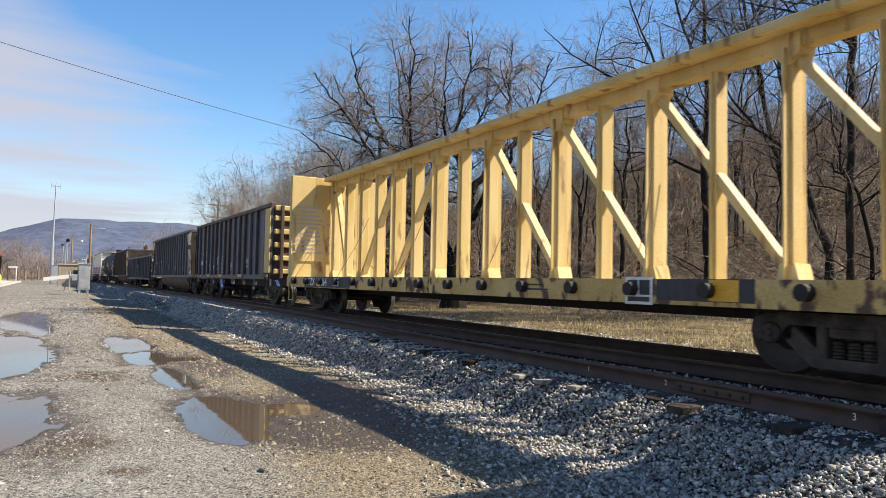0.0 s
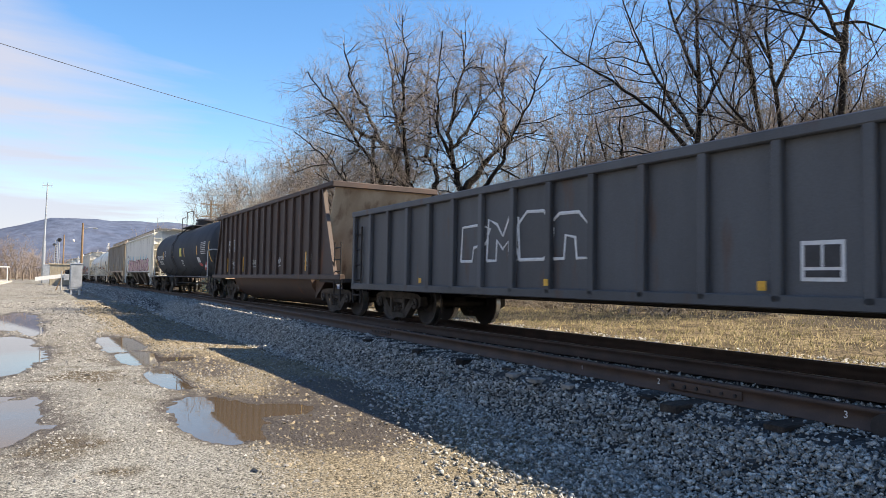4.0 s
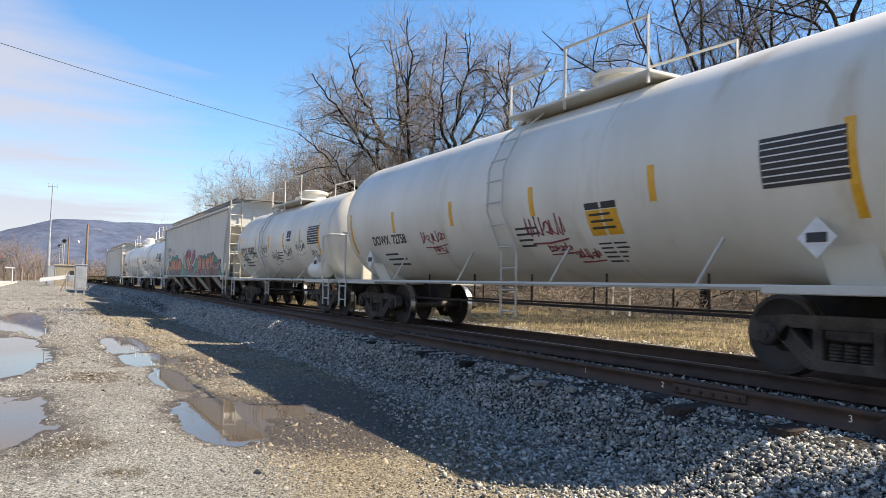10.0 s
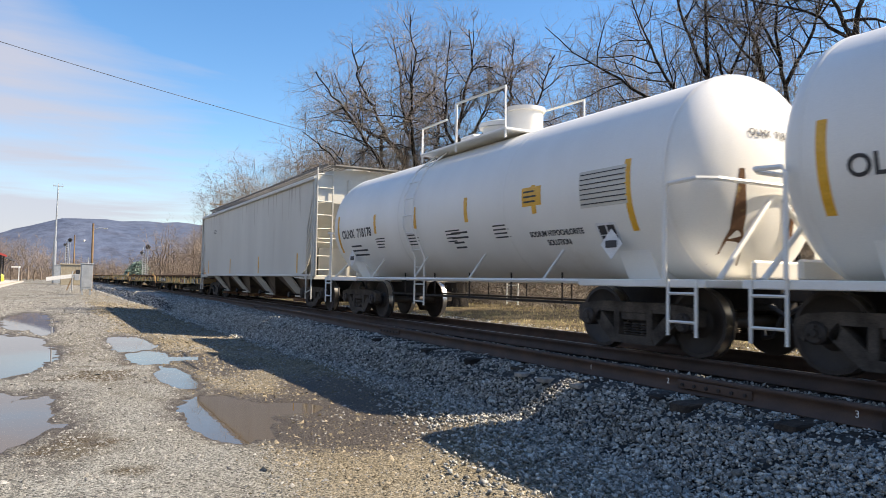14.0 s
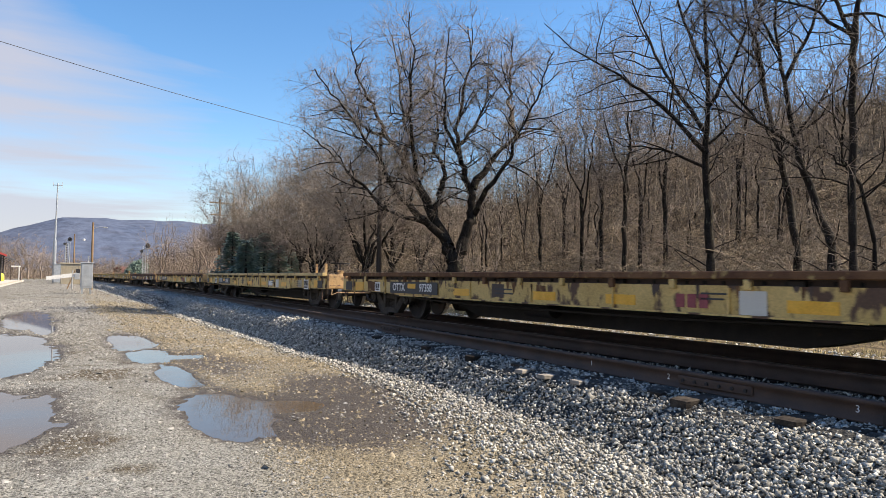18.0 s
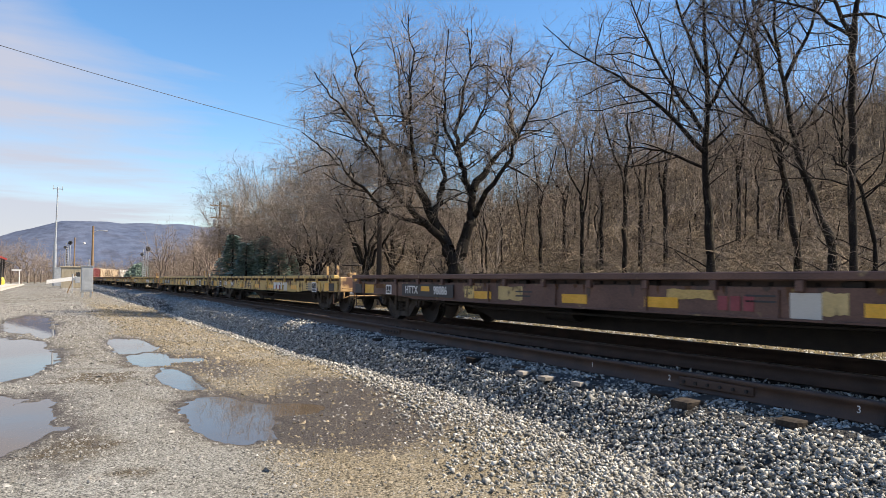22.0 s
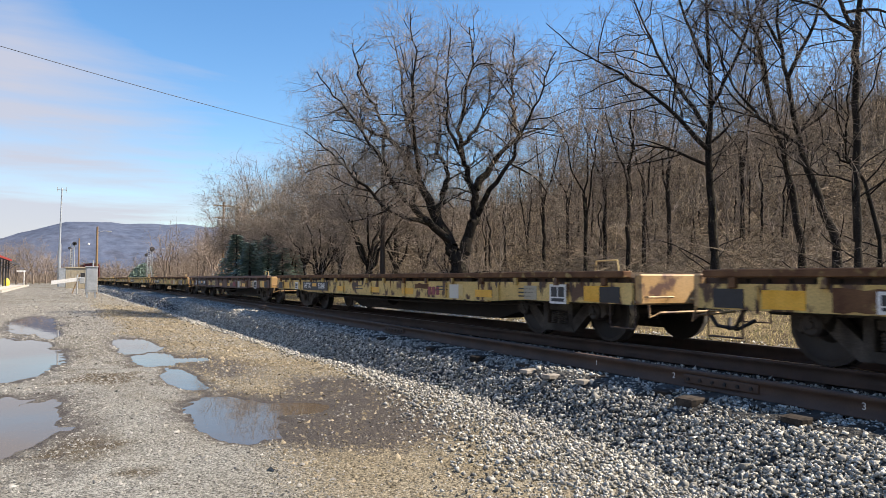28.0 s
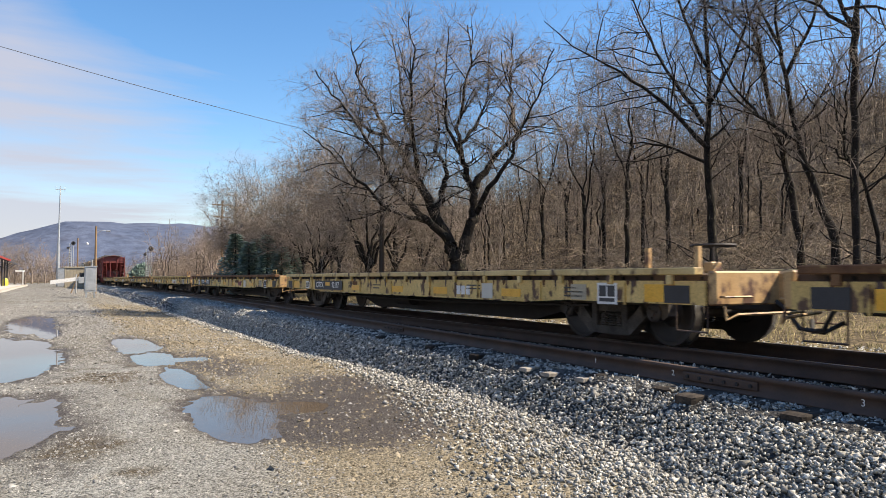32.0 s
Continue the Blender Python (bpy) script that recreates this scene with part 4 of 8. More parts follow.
def flare(r):
    """The swelling foot of an old trunk."""
    return np.array([(0, 0, -0.3), (0, 0, 0.2), (0, 0, 0.8), (0, 0, 1.5), (0, 0, LIFT + 0.75)]), np.array([r * 1.5, r * 1.2, r * 1.02, r * 0.92, r * 0.55])


LIFT = 1.5             # height of the lowest forks' feet above the ground


def build_great_tree():
    """The old forked tree: local x runs across the view, z up."""
    rng = np.random.default_rng(11)
    L = lambda pts, a, b: limb([(x, y, z + LIFT) for x, y, z in pts], a * 0.86, b * 0.9, rng, 0.06)
    limbs = [flare(0.50),
             L([(-0.05, 0, 0.5), (-0.40, 0, 1.35), (-1.03, 0.1, 2.8), (-1.95, 0.2, 4.35), (-2.66, 0.3, 5.6), (-3.4, 0.3, 6.6), (-4.0, 0.2, 7.8), (-4.8, 0.0, 9.2), (-5.2, 0.0, 10.9)], 0.40, 0.04),
             L([(-0.45, -0.1, 1.6), (-1.8, -0.6, 2.66), (-2.8, -1.0, 3.7), (-3.7, -1.2, 5.4), (-4.7, -1.3, 6.9), (-5.9, -1.3, 8.3), (-6.7, -1.2, 9.5)], 0.24, 0.03),
             L([(-1.5, -0.4, 2.4), (-3.2, -1.2, 2.9), (-4.6, -1.9, 4.2), (-5.8, -2.3, 5.4), (-7.0, -2.4, 6.4)], 0.15, 0.025),
             L([(-1.03, 0.1, 2.8), (-0.75, 0.7, 4.2), (-0.6, 1.0, 4.9), (-1.1, 1.1, 6.1), (-0.95, 1.2, 7.8), (-1.2, 1.2, 9.6), (-1.0, 1.2, 11.3)], 0.20, 0.03),
             L([(-2.66, 0.3, 5.6), (-2.4, 0.9, 6.4), (-2.8, 1.2, 8.1), (-3.0, 1.2, 10.4), (-3.3, 1.1, 11.9)], 0.17, 0.03),
             L([(-3.4, 0.3, 6.6), (-4.6, 1.0, 7.2), (-5.6, 1.3, 8.4), (-6.3, 1.4, 10.2)], 0.13, 0.025),
             L([(-1.95, 0.2, 4.35), (-2.0, -1.0, 5.4), (-2.2, -1.9, 7.2), (-2.0, -2.3, 9.4), (-2.2, -2.4, 11.8)], 0.17, 0.03),
             L([(0.05, 0, 0.5), (0.35, 0, 1.7), (0.86, 0.1, 2.83), (0.77, 0.2, 4.0), (0.26, 0.4, 5.4), (-0.05, 0.6, 7.1), (0.26, 0.8, 8.7), (0.75, 0.8, 10.9), (0.5, 0.8, 12.3)], 0.36, 0.035),
             L([(0.80, 0.15, 4.1), (1.8, 0.6, 5.7), (3.2, 0.9, 7.0), (4.4, 1.0, 7.4)], 0.24, 0.03), L([(3.0, 0.9, 6.8), (2.6, 1.2, 8.6), (2.6, 1.3, 10.0), (2.8, 1.3, 12.0)], 0.15, 0.03),
             L([(0.86, 0.1, 2.83), (1.5, -0.6, 4.0), (2.5, -1.0, 5.4), (2.9, -1.1, 6.7), (3.9, -1.2, 8.7), (4.5, -1.2, 10.4)], 0.18, 0.03), L([(0.1, 0.5, 6.3), (1.0, 1.5, 7.6), (1.5, 1.9, 9.4), (1.7, 2.0, 11.7)], 0.13, 0.025),
             L([(0.26, 0.4, 5.4), (-0.5, -0.6, 6.8), (-0.6, -1.3, 8.8), (-0.4, -1.6, 11.4)], 0.13, 0.025)]
    grown = grow(rng, limbs, [(0.30, 2.3, 58, 5, 0.05, 0.034, 0.22), (0.21, 1.35, 54, 3, 0.03, 0.020, 0.12), (0.16, 0.72, 50, 2, 0.03, 0.0135, 0.12), (0.26, 0.40, 46, 1, 0.0, 0.0095, 0.3)])
    ob = tree_from(grown, "old bare forked tree with dark spreading limbs beside the track", split=0.017)
    ob.location = at(29.8, 34.0)
    face(ob, 29.8)


NEAR = [(0.42, 2.8, 60, 5, 0.04, 0.030, 0.16), (0.32, 1.5, 52, 3, 0.0, 0.0155, 0.12), (0.26, 0.75, 48, 2, 0.0, 0.0105, 0.12), (0.40, 0.38, 46, 1, 0.0, 0.0085, 0.3)]


def build_right_trees():
    """Large trees beside the lawn, each by its own main limbs (local x across the view)."""
    rng = np.random.default_rng(31)
    L = lambda pts, a, b: limb([(x, y, z + LIFT) for x, y, z in pts], a * 0.75, b * 0.8, rng, 0.035)
    straight = [flare(0.19), L([(0, 0, 0.5), (-0.15, 0, 4), (-0.05, 0, 7.5), (-0.2, 0, 11), (-0.3, 0, 16)], 0.25, 0.05), L([(-0.1, 0, 4.6), (-1.8, -0.3, 6.6), (-3.6, -0.6, 8.0), (-5.6, -0.7, 9.4), (-6.8, -0.7, 10.6)], 0.15, 0.02),
                L([(-0.1, 0, 5.4), (-1.4, 0.5, 7.6), (-2.5, 0.9, 9.8), (-3.4, 1.0, 12.4), (-3.6, 1.0, 14.5)], 0.14, 0.02), L([(-0.1, 0, 4.0), (-2.0, 0.6, 5.0), (-3.6, 1.0, 5.3), (-5.2, 1.1, 6.4)], 0.10, 0.015),
                L([(-0.05, 0, 6.5), (1.0, -0.4, 8.4), (1.9, -0.8, 10.6), (2.4, -0.9, 13.4)], 0.12, 0.02), L([(-0.1, 0, 8.0), (-1.0, -0.6, 10.0), (-1.6, -1.0, 12.6), (-1.8, -1.0, 15)], 0.11, 0.02),
                L([(-0.05, 0, 5.0), (0.9, 0.5, 6.0), (1.9, 0.9, 6.6), (3.0, 1.0, 7.8)], 0.08, 0.015)]
    a = [flare(0.16), L([(0, 0, 0.5), (-0.5, 0, 3.4), (-1.1, 0, 6.6), (-1.4, 0, 8.8), (-2.1, 0, 11.5), (-2.8, 0, 15.0)], 0.21, 0.04), L([(-0.8, 0, 5.0), (-2.2, -0.4, 6.2), (-3.2, -0.6, 7.6), (-4.6, -0.7, 8.6)], 0.09, 0.015),
         L([(-1.1, 0, 6.6), (-1.5, 0.5, 9.0), (-1.2, 0.8, 12.0), (-1.0, 0.8, 14.6)], 0.11, 0.02), L([(-1.3, 0, 8.0), (-2.8, 0.5, 10.0), (-4.0, 0.7, 11.6), (-5.4, 0.8, 12.6)], 0.09, 0.015)]
    b = [flare(0.175), L([(0, 0, 0.5), (-0.6, 0, 2.2), (-1.2, 0, 4.4), (-1.5, 0, 6.5), (-1.75, 0, 8.3), (-1.9, 0, 11.5), (-2.0, 0, 15.0)], 0.23, 0.04), L([(-1.2, 0, 4.3), (-2.4, -0.5, 5.2), (-3.4, -0.8, 6.6), (-4.1, -0.9, 8.6), (-5.6, -0.9, 10.4)], 0.11, 0.015),
         L([(-1.55, 0, 6.8), (-0.6, 0.4, 9.0), (0.2, 0.7, 11.2), (0.6, 0.8, 13.8)], 0.12, 0.02), L([(-1.7, 0, 8.0), (-2.6, 0.5, 10.0), (-3.3, 0.6, 13.2)], 0.10, 0.02), L([(-1.2, 0, 4.6), (-0.2, 0.6, 6.2), (1.1, 0.9, 7.0), (2.3, 1.0, 7.6)], 0.07, 0.012)]
    c = [flare(0.145), L([(0, 0, 0.5), (0.0, 0, 3.4), (0.1, 0, 6.2), (0.15, 0, 8.4)], 0.19, 0.15), L([(0.15, 0, 8.2), (0.5, 0, 10.2), (0.7, 0, 12.4), (0.9, 0, 15)], 0.14, 0.03), L([(0.12, 0, 7.8), (-0.4, 0.1, 9.4), (-1.4, 0.2, 10.8), (-2.4, 0.3, 12.6), (-2.8, 0.3, 14.6)], 0.12, 0.025),
         L([(0.12, 0, 8.0), (-1.4, -0.4, 9.2), (-3.4, -0.7, 10.0), (-5.2, -0.8, 11.4)], 0.10, 0.015), L([(-0.2, 0, 8.8), (0.8, -0.4, 8.6), (1.8, -0.6, 7.8), (3.0, -0.7, 7.4)], 0.09, 0.015)]
    thin = [flare(0.085), L([(0, 0, 0.5), (-0.4, 0, 2.6), (-1.0, 0, 3.5), (-0.9, 0, 5.6), (-0.5, 0.2, 8.2)], 0.11, 0.03), L([(-0.9, 0, 3.3), (-1.7, 0.3, 4.2), (-1.9, 0.4, 6.2)], 0.06, 0.015)]
    for limbs, az, d, lab, lv in ((straight, 49.5, 31.0, "tall bare tree with a straight dark trunk and arching limbs", NEAR), (a, 55.4, 31.5, "bare tree with a dark trunk leaning over the slope", NEAR), (b, 57.6, 30.0, "bare tree with a leaning forked trunk", NEAR),
                                  (c, 58.9, 29.0, "bare tree with a pale straight trunk forking high up", NEAR), (thin, 60.2, 29.5, "slender crooked bare tree", NEAR[:3])):
        ob = tree_from(grow(rng, limbs, lv), lab, split=0.017)
        ob.location = at(az, d)
        face(ob, az)


def tree_kind(seed, height, width, forks, low, levels, label, r0=0.2, lean=0.0, twig="twig"):
    """A tree of given height and half-width: forks limbs rise from a trunk that splits at the height low."""
    rng = np.random.default_rng(seed)
    limbs = [limb([(0, 0, -0.4), (lean * low * 0.6, 0, low * 0.6), (lean * low, 0, low)], r0, r0 * 0.85, rng, 0.03)]
    for k in range(forks):
        q = 2.4 * k + rng.uniform(-0.3, 0.3)
        w = width * (rng.uniform(0.35, 0.8) if forks > 1 else 0.05)
        h = height * rng.uniform(0.78, 0.98)
        c, s = math.cos(q), math.sin(q)
        x0 = lean * low
        limbs.append(limb([(x0, 0, low * rng.uniform(0.75, 1.0)), (x0 + c * w * 0.35 + lean, s * w * 0.35, low + (h - low) * 0.3), (x0 + c * w * 0.75 + lean * 2, s * w * 0.75, low + (h - low) * 0.62), (x0 + c * w + lean * 3, s * w, h)],
                          r0 * (0.48 if forks > 1 else 0.85), 0.02, rng, 0.10))
    return tree_from(grow(rng, limbs, levels), label, twig=twig)


def put(src, az, dist, turn=0.0, scale=1.0, lean=0.0):
    ob = copy_thing(src, Matrix.Translation(at(az, dist)) @ Euler((radians(lean), 0, radians(turn))).to_matrix().to_4x4())
    ob.scale = (scale, scale, scale)
    return ob


def build_trees():
    build_great_tree()
    build_right_trees()
    mid = [(0.40, 2.4, 58, 4, 0.04, 0.024, 0.16), (0.28, 1.35, 52, 3, 0.0, 0.0150, 0.15), (0.20, 0.80, 48, 2, 0.0, 0.0118, 0.12)]
    full = [(0.40, 2.4, 58, 4, 0.04, 0.032, 0.16), (0.27, 1.4, 52, 3, 0.0, 0.021, 0.15), (0.20, 0.85, 48, 2, 0.0, 0.017, 0.12)]
    few = [(0.55, 1.9, 45, 3, 0.25, 0.018, 0.28), (0.32, 1.0, 45, 2, 0.10, 0.0115, 0.15)]
    spreading = tree_kind(21, 10.0, 5.2, 7, 1.7, full, "bare spreading tree with a fine twiggy crown", 0.19)
    dense = tree_kind(27, 12.5, 5.0, 7, 2.4, full, "bare grey-brown tree with a dense rounded crown", 0.13)
    tall = tree_kind(22, 16.0, 3.0, 3, 5.5, mid, "tall bare tree with a dark trunk", 0.14)
    slim = tree_kind(24, 12.5, 0.8, 1, 3.0, few, "slim bare woodland tree on the hillside", 0.075, 0.02)
    slim2 = tree_kind(25, 10.5, 1.6, 2, 2.6, few, "slim forked bare tree on the hillside", 0.065, -0.05)
    slim3 = tree_kind(28, 8.0, 2.2, 3, 1.2, few, "small crooked bare tree on the hillside", 0.055, 0.1)
    far = tree_kind(26, 9.5, 3.8, 5, 1.8, [(0.5, 2.2, 54, 3, 0.06, 0.045, 0.2), (0.36, 1.3, 50, 2, 0.0, 0.034, 0.15), (0.36, 0.9, 46, 1, 0.0, 0.028, 0.2)], "bare round-crowned tree at the edge of the wood", 0.20, twig="fartwig")
    # beside the great tree and along the lawn
    put(spreading, 22.5, 38.0, 40, 1.1)
    put(dense, 20.2, 50.0, 15, 1.0)
    put(dense, 17.4, 58.0, 190, 1.0)
    put(dense, 15.2, 68.0, 80, 1.03)
    put(dense, 13.6, 78.0, 260, 1.0)
    put(dense, 12.0, 88.0, 120, 1.0)
    put(spreading, 18.6, 48.0, 250, 0.85)
    put(spreading, 24.6, 47.0, 130, 1.15)
    put(tall, 44.4, 42.0, 60, 0.95)
    put(tall, 38.5, 50.0, 10, 0.92)
    put(tall, 41.4, 44.0, 150, 0.95)
    put(tall, 36.6, 45.0, 290, 0.90)
    put(tall, 39.9, 40.0, 30, 0.92)
    put(tall, 43.2, 38.0, 110, 0.98)
    put(tall, 46.2, 43.0, 240, 1.05)
    put(dense, 19.6, 58.0, 200, 1.05)
    put(dense, 13.0, 84.0, 60, 1.1)
    put(dense, 18.9, 54.0, 310, 0.92)
    put(dense, 14.4, 74.0, 20, 1.05)
    put(dense, 16.3, 62.0, 140, 0.95)
    rng = random.Random(8)
    for k in range(150):
        az, d = rng.uniform(24, 66), 42 + 58 * rng.random() ** 1.2
        x, y, z = at(az, d)
        if x < 21:
            continue
        put(rng.choice((slim, slim2, slim3, slim)), az, d, rng.uniform(0, 360), rng.uniform(0.6, 1.2), rng.uniform(-7, 7))
    for k in range(30):
        az = rng.uniform(7.0, 15.0)
        put(rng.choice((far, slim, far)), az, rng.uniform(105, 190), rng.uniform(0, 360), rng.uniform(0.8, 1.15))
    for az, d, s in ((-1.6, 230, 1.5), (-0.8, 250, 1.35), (-2.6, 210, 1.3), (0.2, 262, 1.2), (-3.5, 240, 1.4), (1.3, 290, 1.0), (2.4, 300, 1.0), (3.3, 280, 1.0), (4.0, 300, 1.1), (5.2, 290, 1.1), (6.1, 290, 1.1), (-5.0, 240, 1.4), (-2.0, 200, 1.1), (-1.2, 215, 1.0), (-3.0, 190, 1.2), (-0.3, 240, 1.0)):
        put(far, az, d, rng.uniform(0, 360), s)
    for ob, m in ((spreading, (27.0, 52.0)), (dense, (22.0, 62.0)), (tall, (51.5, 45.0)), (slim, (45.0, 58.0)), (slim2, (52.0, 62.0)), (slim3, (40.0, 47.0)), (far, (9.8, 118.0))):
        ob.location = at(*m)


build_trees()


def build_brush():
    """Undergrowth on the hillside and far woods, as thousands of arching stems in thickets."""
    rng = np.random.default_rng(9)

    def stems(n, az0, az1, d0, d1, h0, h1, r, xmin, twigs=4, lean=0.45, clump=0.35):
        az, d = np.radians(rng.uniform(az0, az1, n)), d0 + (d1 - d0) * np.sqrt(rng.random(n))
        x, y = d * np.sin(az), d * np.cos(az)
        thick = patchy(x * 0.22 + 5, y * 0.22) * 0.6 + patchy(x * 0.6, y * 0.6 + 9) * 0.5
        ok = (x - bend(y) > xmin) & (thick > rng.uniform(-1, 1, n) * 0.5 - clump)
        x, y, thick = x[ok], y[ok], thick[ok]
        m = len(x)
        p = np.stack([x, y, ground_z(x, y) - 0.05], 1)
        h = rng.uniform(h0, h1, m) * rng.uniform(0.3, 1, m) * (1 + 0.5 * thick)
        g = np.stack([rng.normal(0, lean, m), rng.normal(0, lean, m), np.ones(m)], 1)
        mid = p + g * np.array([0.4, 0.4, 0.62]) * h[:, None]
        tip = mid + (g * np.array([1.0, 1.0, 0.35]) + rng.normal(0, 0.15, (m, 3))) * h[:, None] * 0.6
        one = lambda k: np.full((m, 1), k)
        tube_rows = [np.concatenate([p, mid, one(r), one(r * 0.7)], 1)]
        tips = [np.concatenate([mid, tip, one(r * 0.7), one(0)], 1)]
        for _ in range(twigs):
            t = rng.uniform(0.1, 1.0, (m, 1))
            a = np.where(rng.random((m, 1)) < 0.5, p + (mid - p) * t, mid + (tip - mid) * t * 0.8)
            b = a + np.stack([rng.normal(0, 0.45, m), rng.normal(0, 0.45, m), rng.uniform(-0.15, 0.5, m)], 1) * h[:, None] * 0.7
            tips.append(np.concatenate([a, b, one(r * 0.55), one(0)], 1))
        return pile(tubes(np.concatenate(tube_rows), 3), tubes(np.concatenate(tips), 3, True))

    v, f = pile(stems(12000, 13, 68, 26, 60, 0.5, 2.4, 0.020, 19.5, 5, 1.15, 0.3), stems(12000, 10, 68, 40, 98, 1.2, 4.8, 0.030, 21, 5, 0.7, 0.4))
    tagged(new("undergrowth", array_mesh("undergrowth", v, f, M["brush"])), "dense leafless brown undergrowth on the wooded hillside", "undergrowth", kind="stuff")
    v, f = stems(8500, 22, 68, 25, 50, 0.4, 1.7, 0.017, 18.5, 6, 1.4, 0.6)
    tagged(new("brambles", array_mesh("brambles", v, f, M["deadwood"])), "pale dry brambles and fallen twigs along the foot of the hill", "brambles", kind="stuff")
    v, f = stems(6500, 10, 68, 55, 125, 3.0, 10.0, 0.036, 33, 5, 0.16, 0.6)
    tagged(new("hill_wood", array_mesh("hill_wood", v, f, M["hillwood"])), "grey-brown bare wood along the crest of the hill", "woods", kind="stuff")
    v, f = pile(stems(3600, 6, 16, 100, 260, 4.0, 9.5, 0.04, 14, 5, 0.2, 0.6), stems(2800, -8, 7, 255, 380, 4.0, 10.5, 0.065, -90, 5, 0.2, 0.6))
    tagged(new("far_wood", array_mesh("far_wood", v, f, M["fartwig"])), "distant band of bare brown woods", "woods", kind="stuff")
    # fallen branches on the slope
    for k in range(26):
        az, d = rng.uniform(24, 62), rng.uniform(33, 52)
        q, ln = rng.uniform(0, 2 * math.pi), rng.uniform(1.2, 3.6)
        x, y, _ = at(az, d)
        pts = []
        for t in (0, 0.35, 0.7, 1.0):
            xx, yy = x + math.cos(q) * ln * t + rng.normal(0, 0.06), y + math.sin(q) * ln * t + rng.normal(0, 0.06)
            pts.append((xx, yy, float(ground_z(xx, yy)) + 0.05 + 0.25 * t * rng.random()))
        s = Shape().tube(pts, [0.06, 0.05, 0.035, 0.015], 5)
        s.tube([pts[1], tuple(np.array(pts[1]) + rng.normal(0, 0.4, 3) + np.array([0, 0, 0.4]))], [0.03, 0.01], 4)
        tagged(new("fallen_branch", s.mesh("fallen_branch", M["deadwood"])), "pale dead branch lying on the wooded slope", "branch", "fallen branches")
    n = 42000
    x, y = rng.uniform(10.4, 24, n), 2 + 73 * rng.random(n) ** 1.5
    ok = patchy(x * 0.5, y * 0.5) > rng.uniform(-0.9, 0.4, n)
    x, y = x[ok] + bend(y[ok]), y[ok]
    n = len(x)
    p = np.stack([x, y, ground_z(x, y) - 0.01], 1)
    tip = p + np.stack([rng.normal(0, 0.05, n), rng.normal(0, 0.05, n), rng.uniform(0.03, 0.17, n)], 1)
    v, f = tubes(np.concatenate([p, tip, rng.uniform(0.006, 0.016, (n, 1)), np.full((n, 1), 0.0)], 1), 3, True)
    tagged(new("grass", array_mesh("grass", v, f, M["grass"])), "thin winter grass and dead leaves beyond the track", "grass", kind="stuff")


build_brush()


def spruce(seed, h):
    rng = random.Random(seed)
    ob = thing("spruce_tree", "blue-green spruce with drooping needled boughs", "tree", "spruces")
    part("trunk", Shape().tube([(0, 0, -0.1), (0, 0, h * 0.5), (0, 0, h)], [0.16, 0.09, 0.02], 6), M["bark"], ob)
    v, f = [], []
    for k in range(int(h * 34)):
        z = h * (0.05 + 0.94 * (k / (h * 34)))
        reach = 0.46 * h * (1 - z / h) ** 0.85 * rng.uniform(0.7, 1.15) + 0.08
        q = k * 2.4 + rng.uniform(-0.4, 0.4)
        d = Vector((math.cos(q), math.sin(q), 0))
        s = Vector((-d.y, d.x, 0))
        for j in range(7):
            a = reach * (0.25 + 0.75 * j / 6)
            c = d * a + Vector((0, 0, z - 0.22 * a + 0.06 * a * a))
            w = 0.42 * (1.15 - j / 7) * rng.uniform(0.7, 1.3)
            for sg in (1, -1):
                n = len(v)
                tip = c + s * sg * w + d * w * 0.9 + Vector((0, 0, rng.uniform(-0.16, 0.02)))
                v += [tuple(c), tuple(c + d * 0.16 + Vector((0, 0, 0.05))), tuple(tip)]
                f.append((n, n + 1, n + 2))
    part("foliage", array_mesh("foliage", np.array(v), np.array(f), M["needle"]), None, ob)
    return ob


for k, (az, d, h) in enumerate(((12.2, 62, 5.1), (13.2, 59, 4.3), (14.6, 62, 5.0), (15.7, 60, 3.9), (13.8, 67, 4.9), (16.7, 63, 3.4))):
    spruce(40 + k, h).location = at(az, d)


# ---------------------------------------------------------------- far things
def build_mountain():
    rng = np.random.default_rng(3)
    az = np.radians(np.linspace(-75, 40, 120))
    crest = np.interp(np.degrees(az), [-75, -30, -6, -3.4, -1.0, 1.0, 4, 9, 12, 18, 40], [90, 110, 140, 160, 212, 234, 236, 232, 228, 200, 110])
    crest = crest + 2 * np.sin(az * 60) + 3 * np.sin(az * 131 + 1)
    rows = []
    for t in np.linspace(0, 1, 14):
        d = 2350 + 900 * t
        h = crest * smooth01(t) * (1 + 0.06 * np.sin(az * 40 + t * 9) * (1 - t)) + 10 * np.sin(az * 90 + t * 14) * t * (1 - t)
        rows.append(np.stack([d * np.sin(az), d * np.cos(az), h - 2], 1))
    rows.append(np.stack([4200 * np.sin(az), 4200 * np.cos(az), np.zeros_like(az) - 5], 1))
    n = len(az)
    i = (np.arange(len(rows) - 1)[:, None] * n + np.arange(n - 1)).ravel()
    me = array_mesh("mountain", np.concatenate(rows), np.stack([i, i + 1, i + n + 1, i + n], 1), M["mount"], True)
    tagged(new("mountain", me), "long wooded mountain ridge on the horizon, haze put into its blue colour", "mountain", kind="structure")


build_mountain()


def pole(name, label, x, y, h, r, mat, category="utility pole", z=None):
    ob = thing(name, label, category, "poles", loc=(x, y, float(ground_z(x, y)) if z is None else z))
    part("shaft", Shape().tube([(0, 0, -0.2), (0, 0, h)], [r, r * 0.65], 10), M[mat], ob, smooth=True)
    return ob


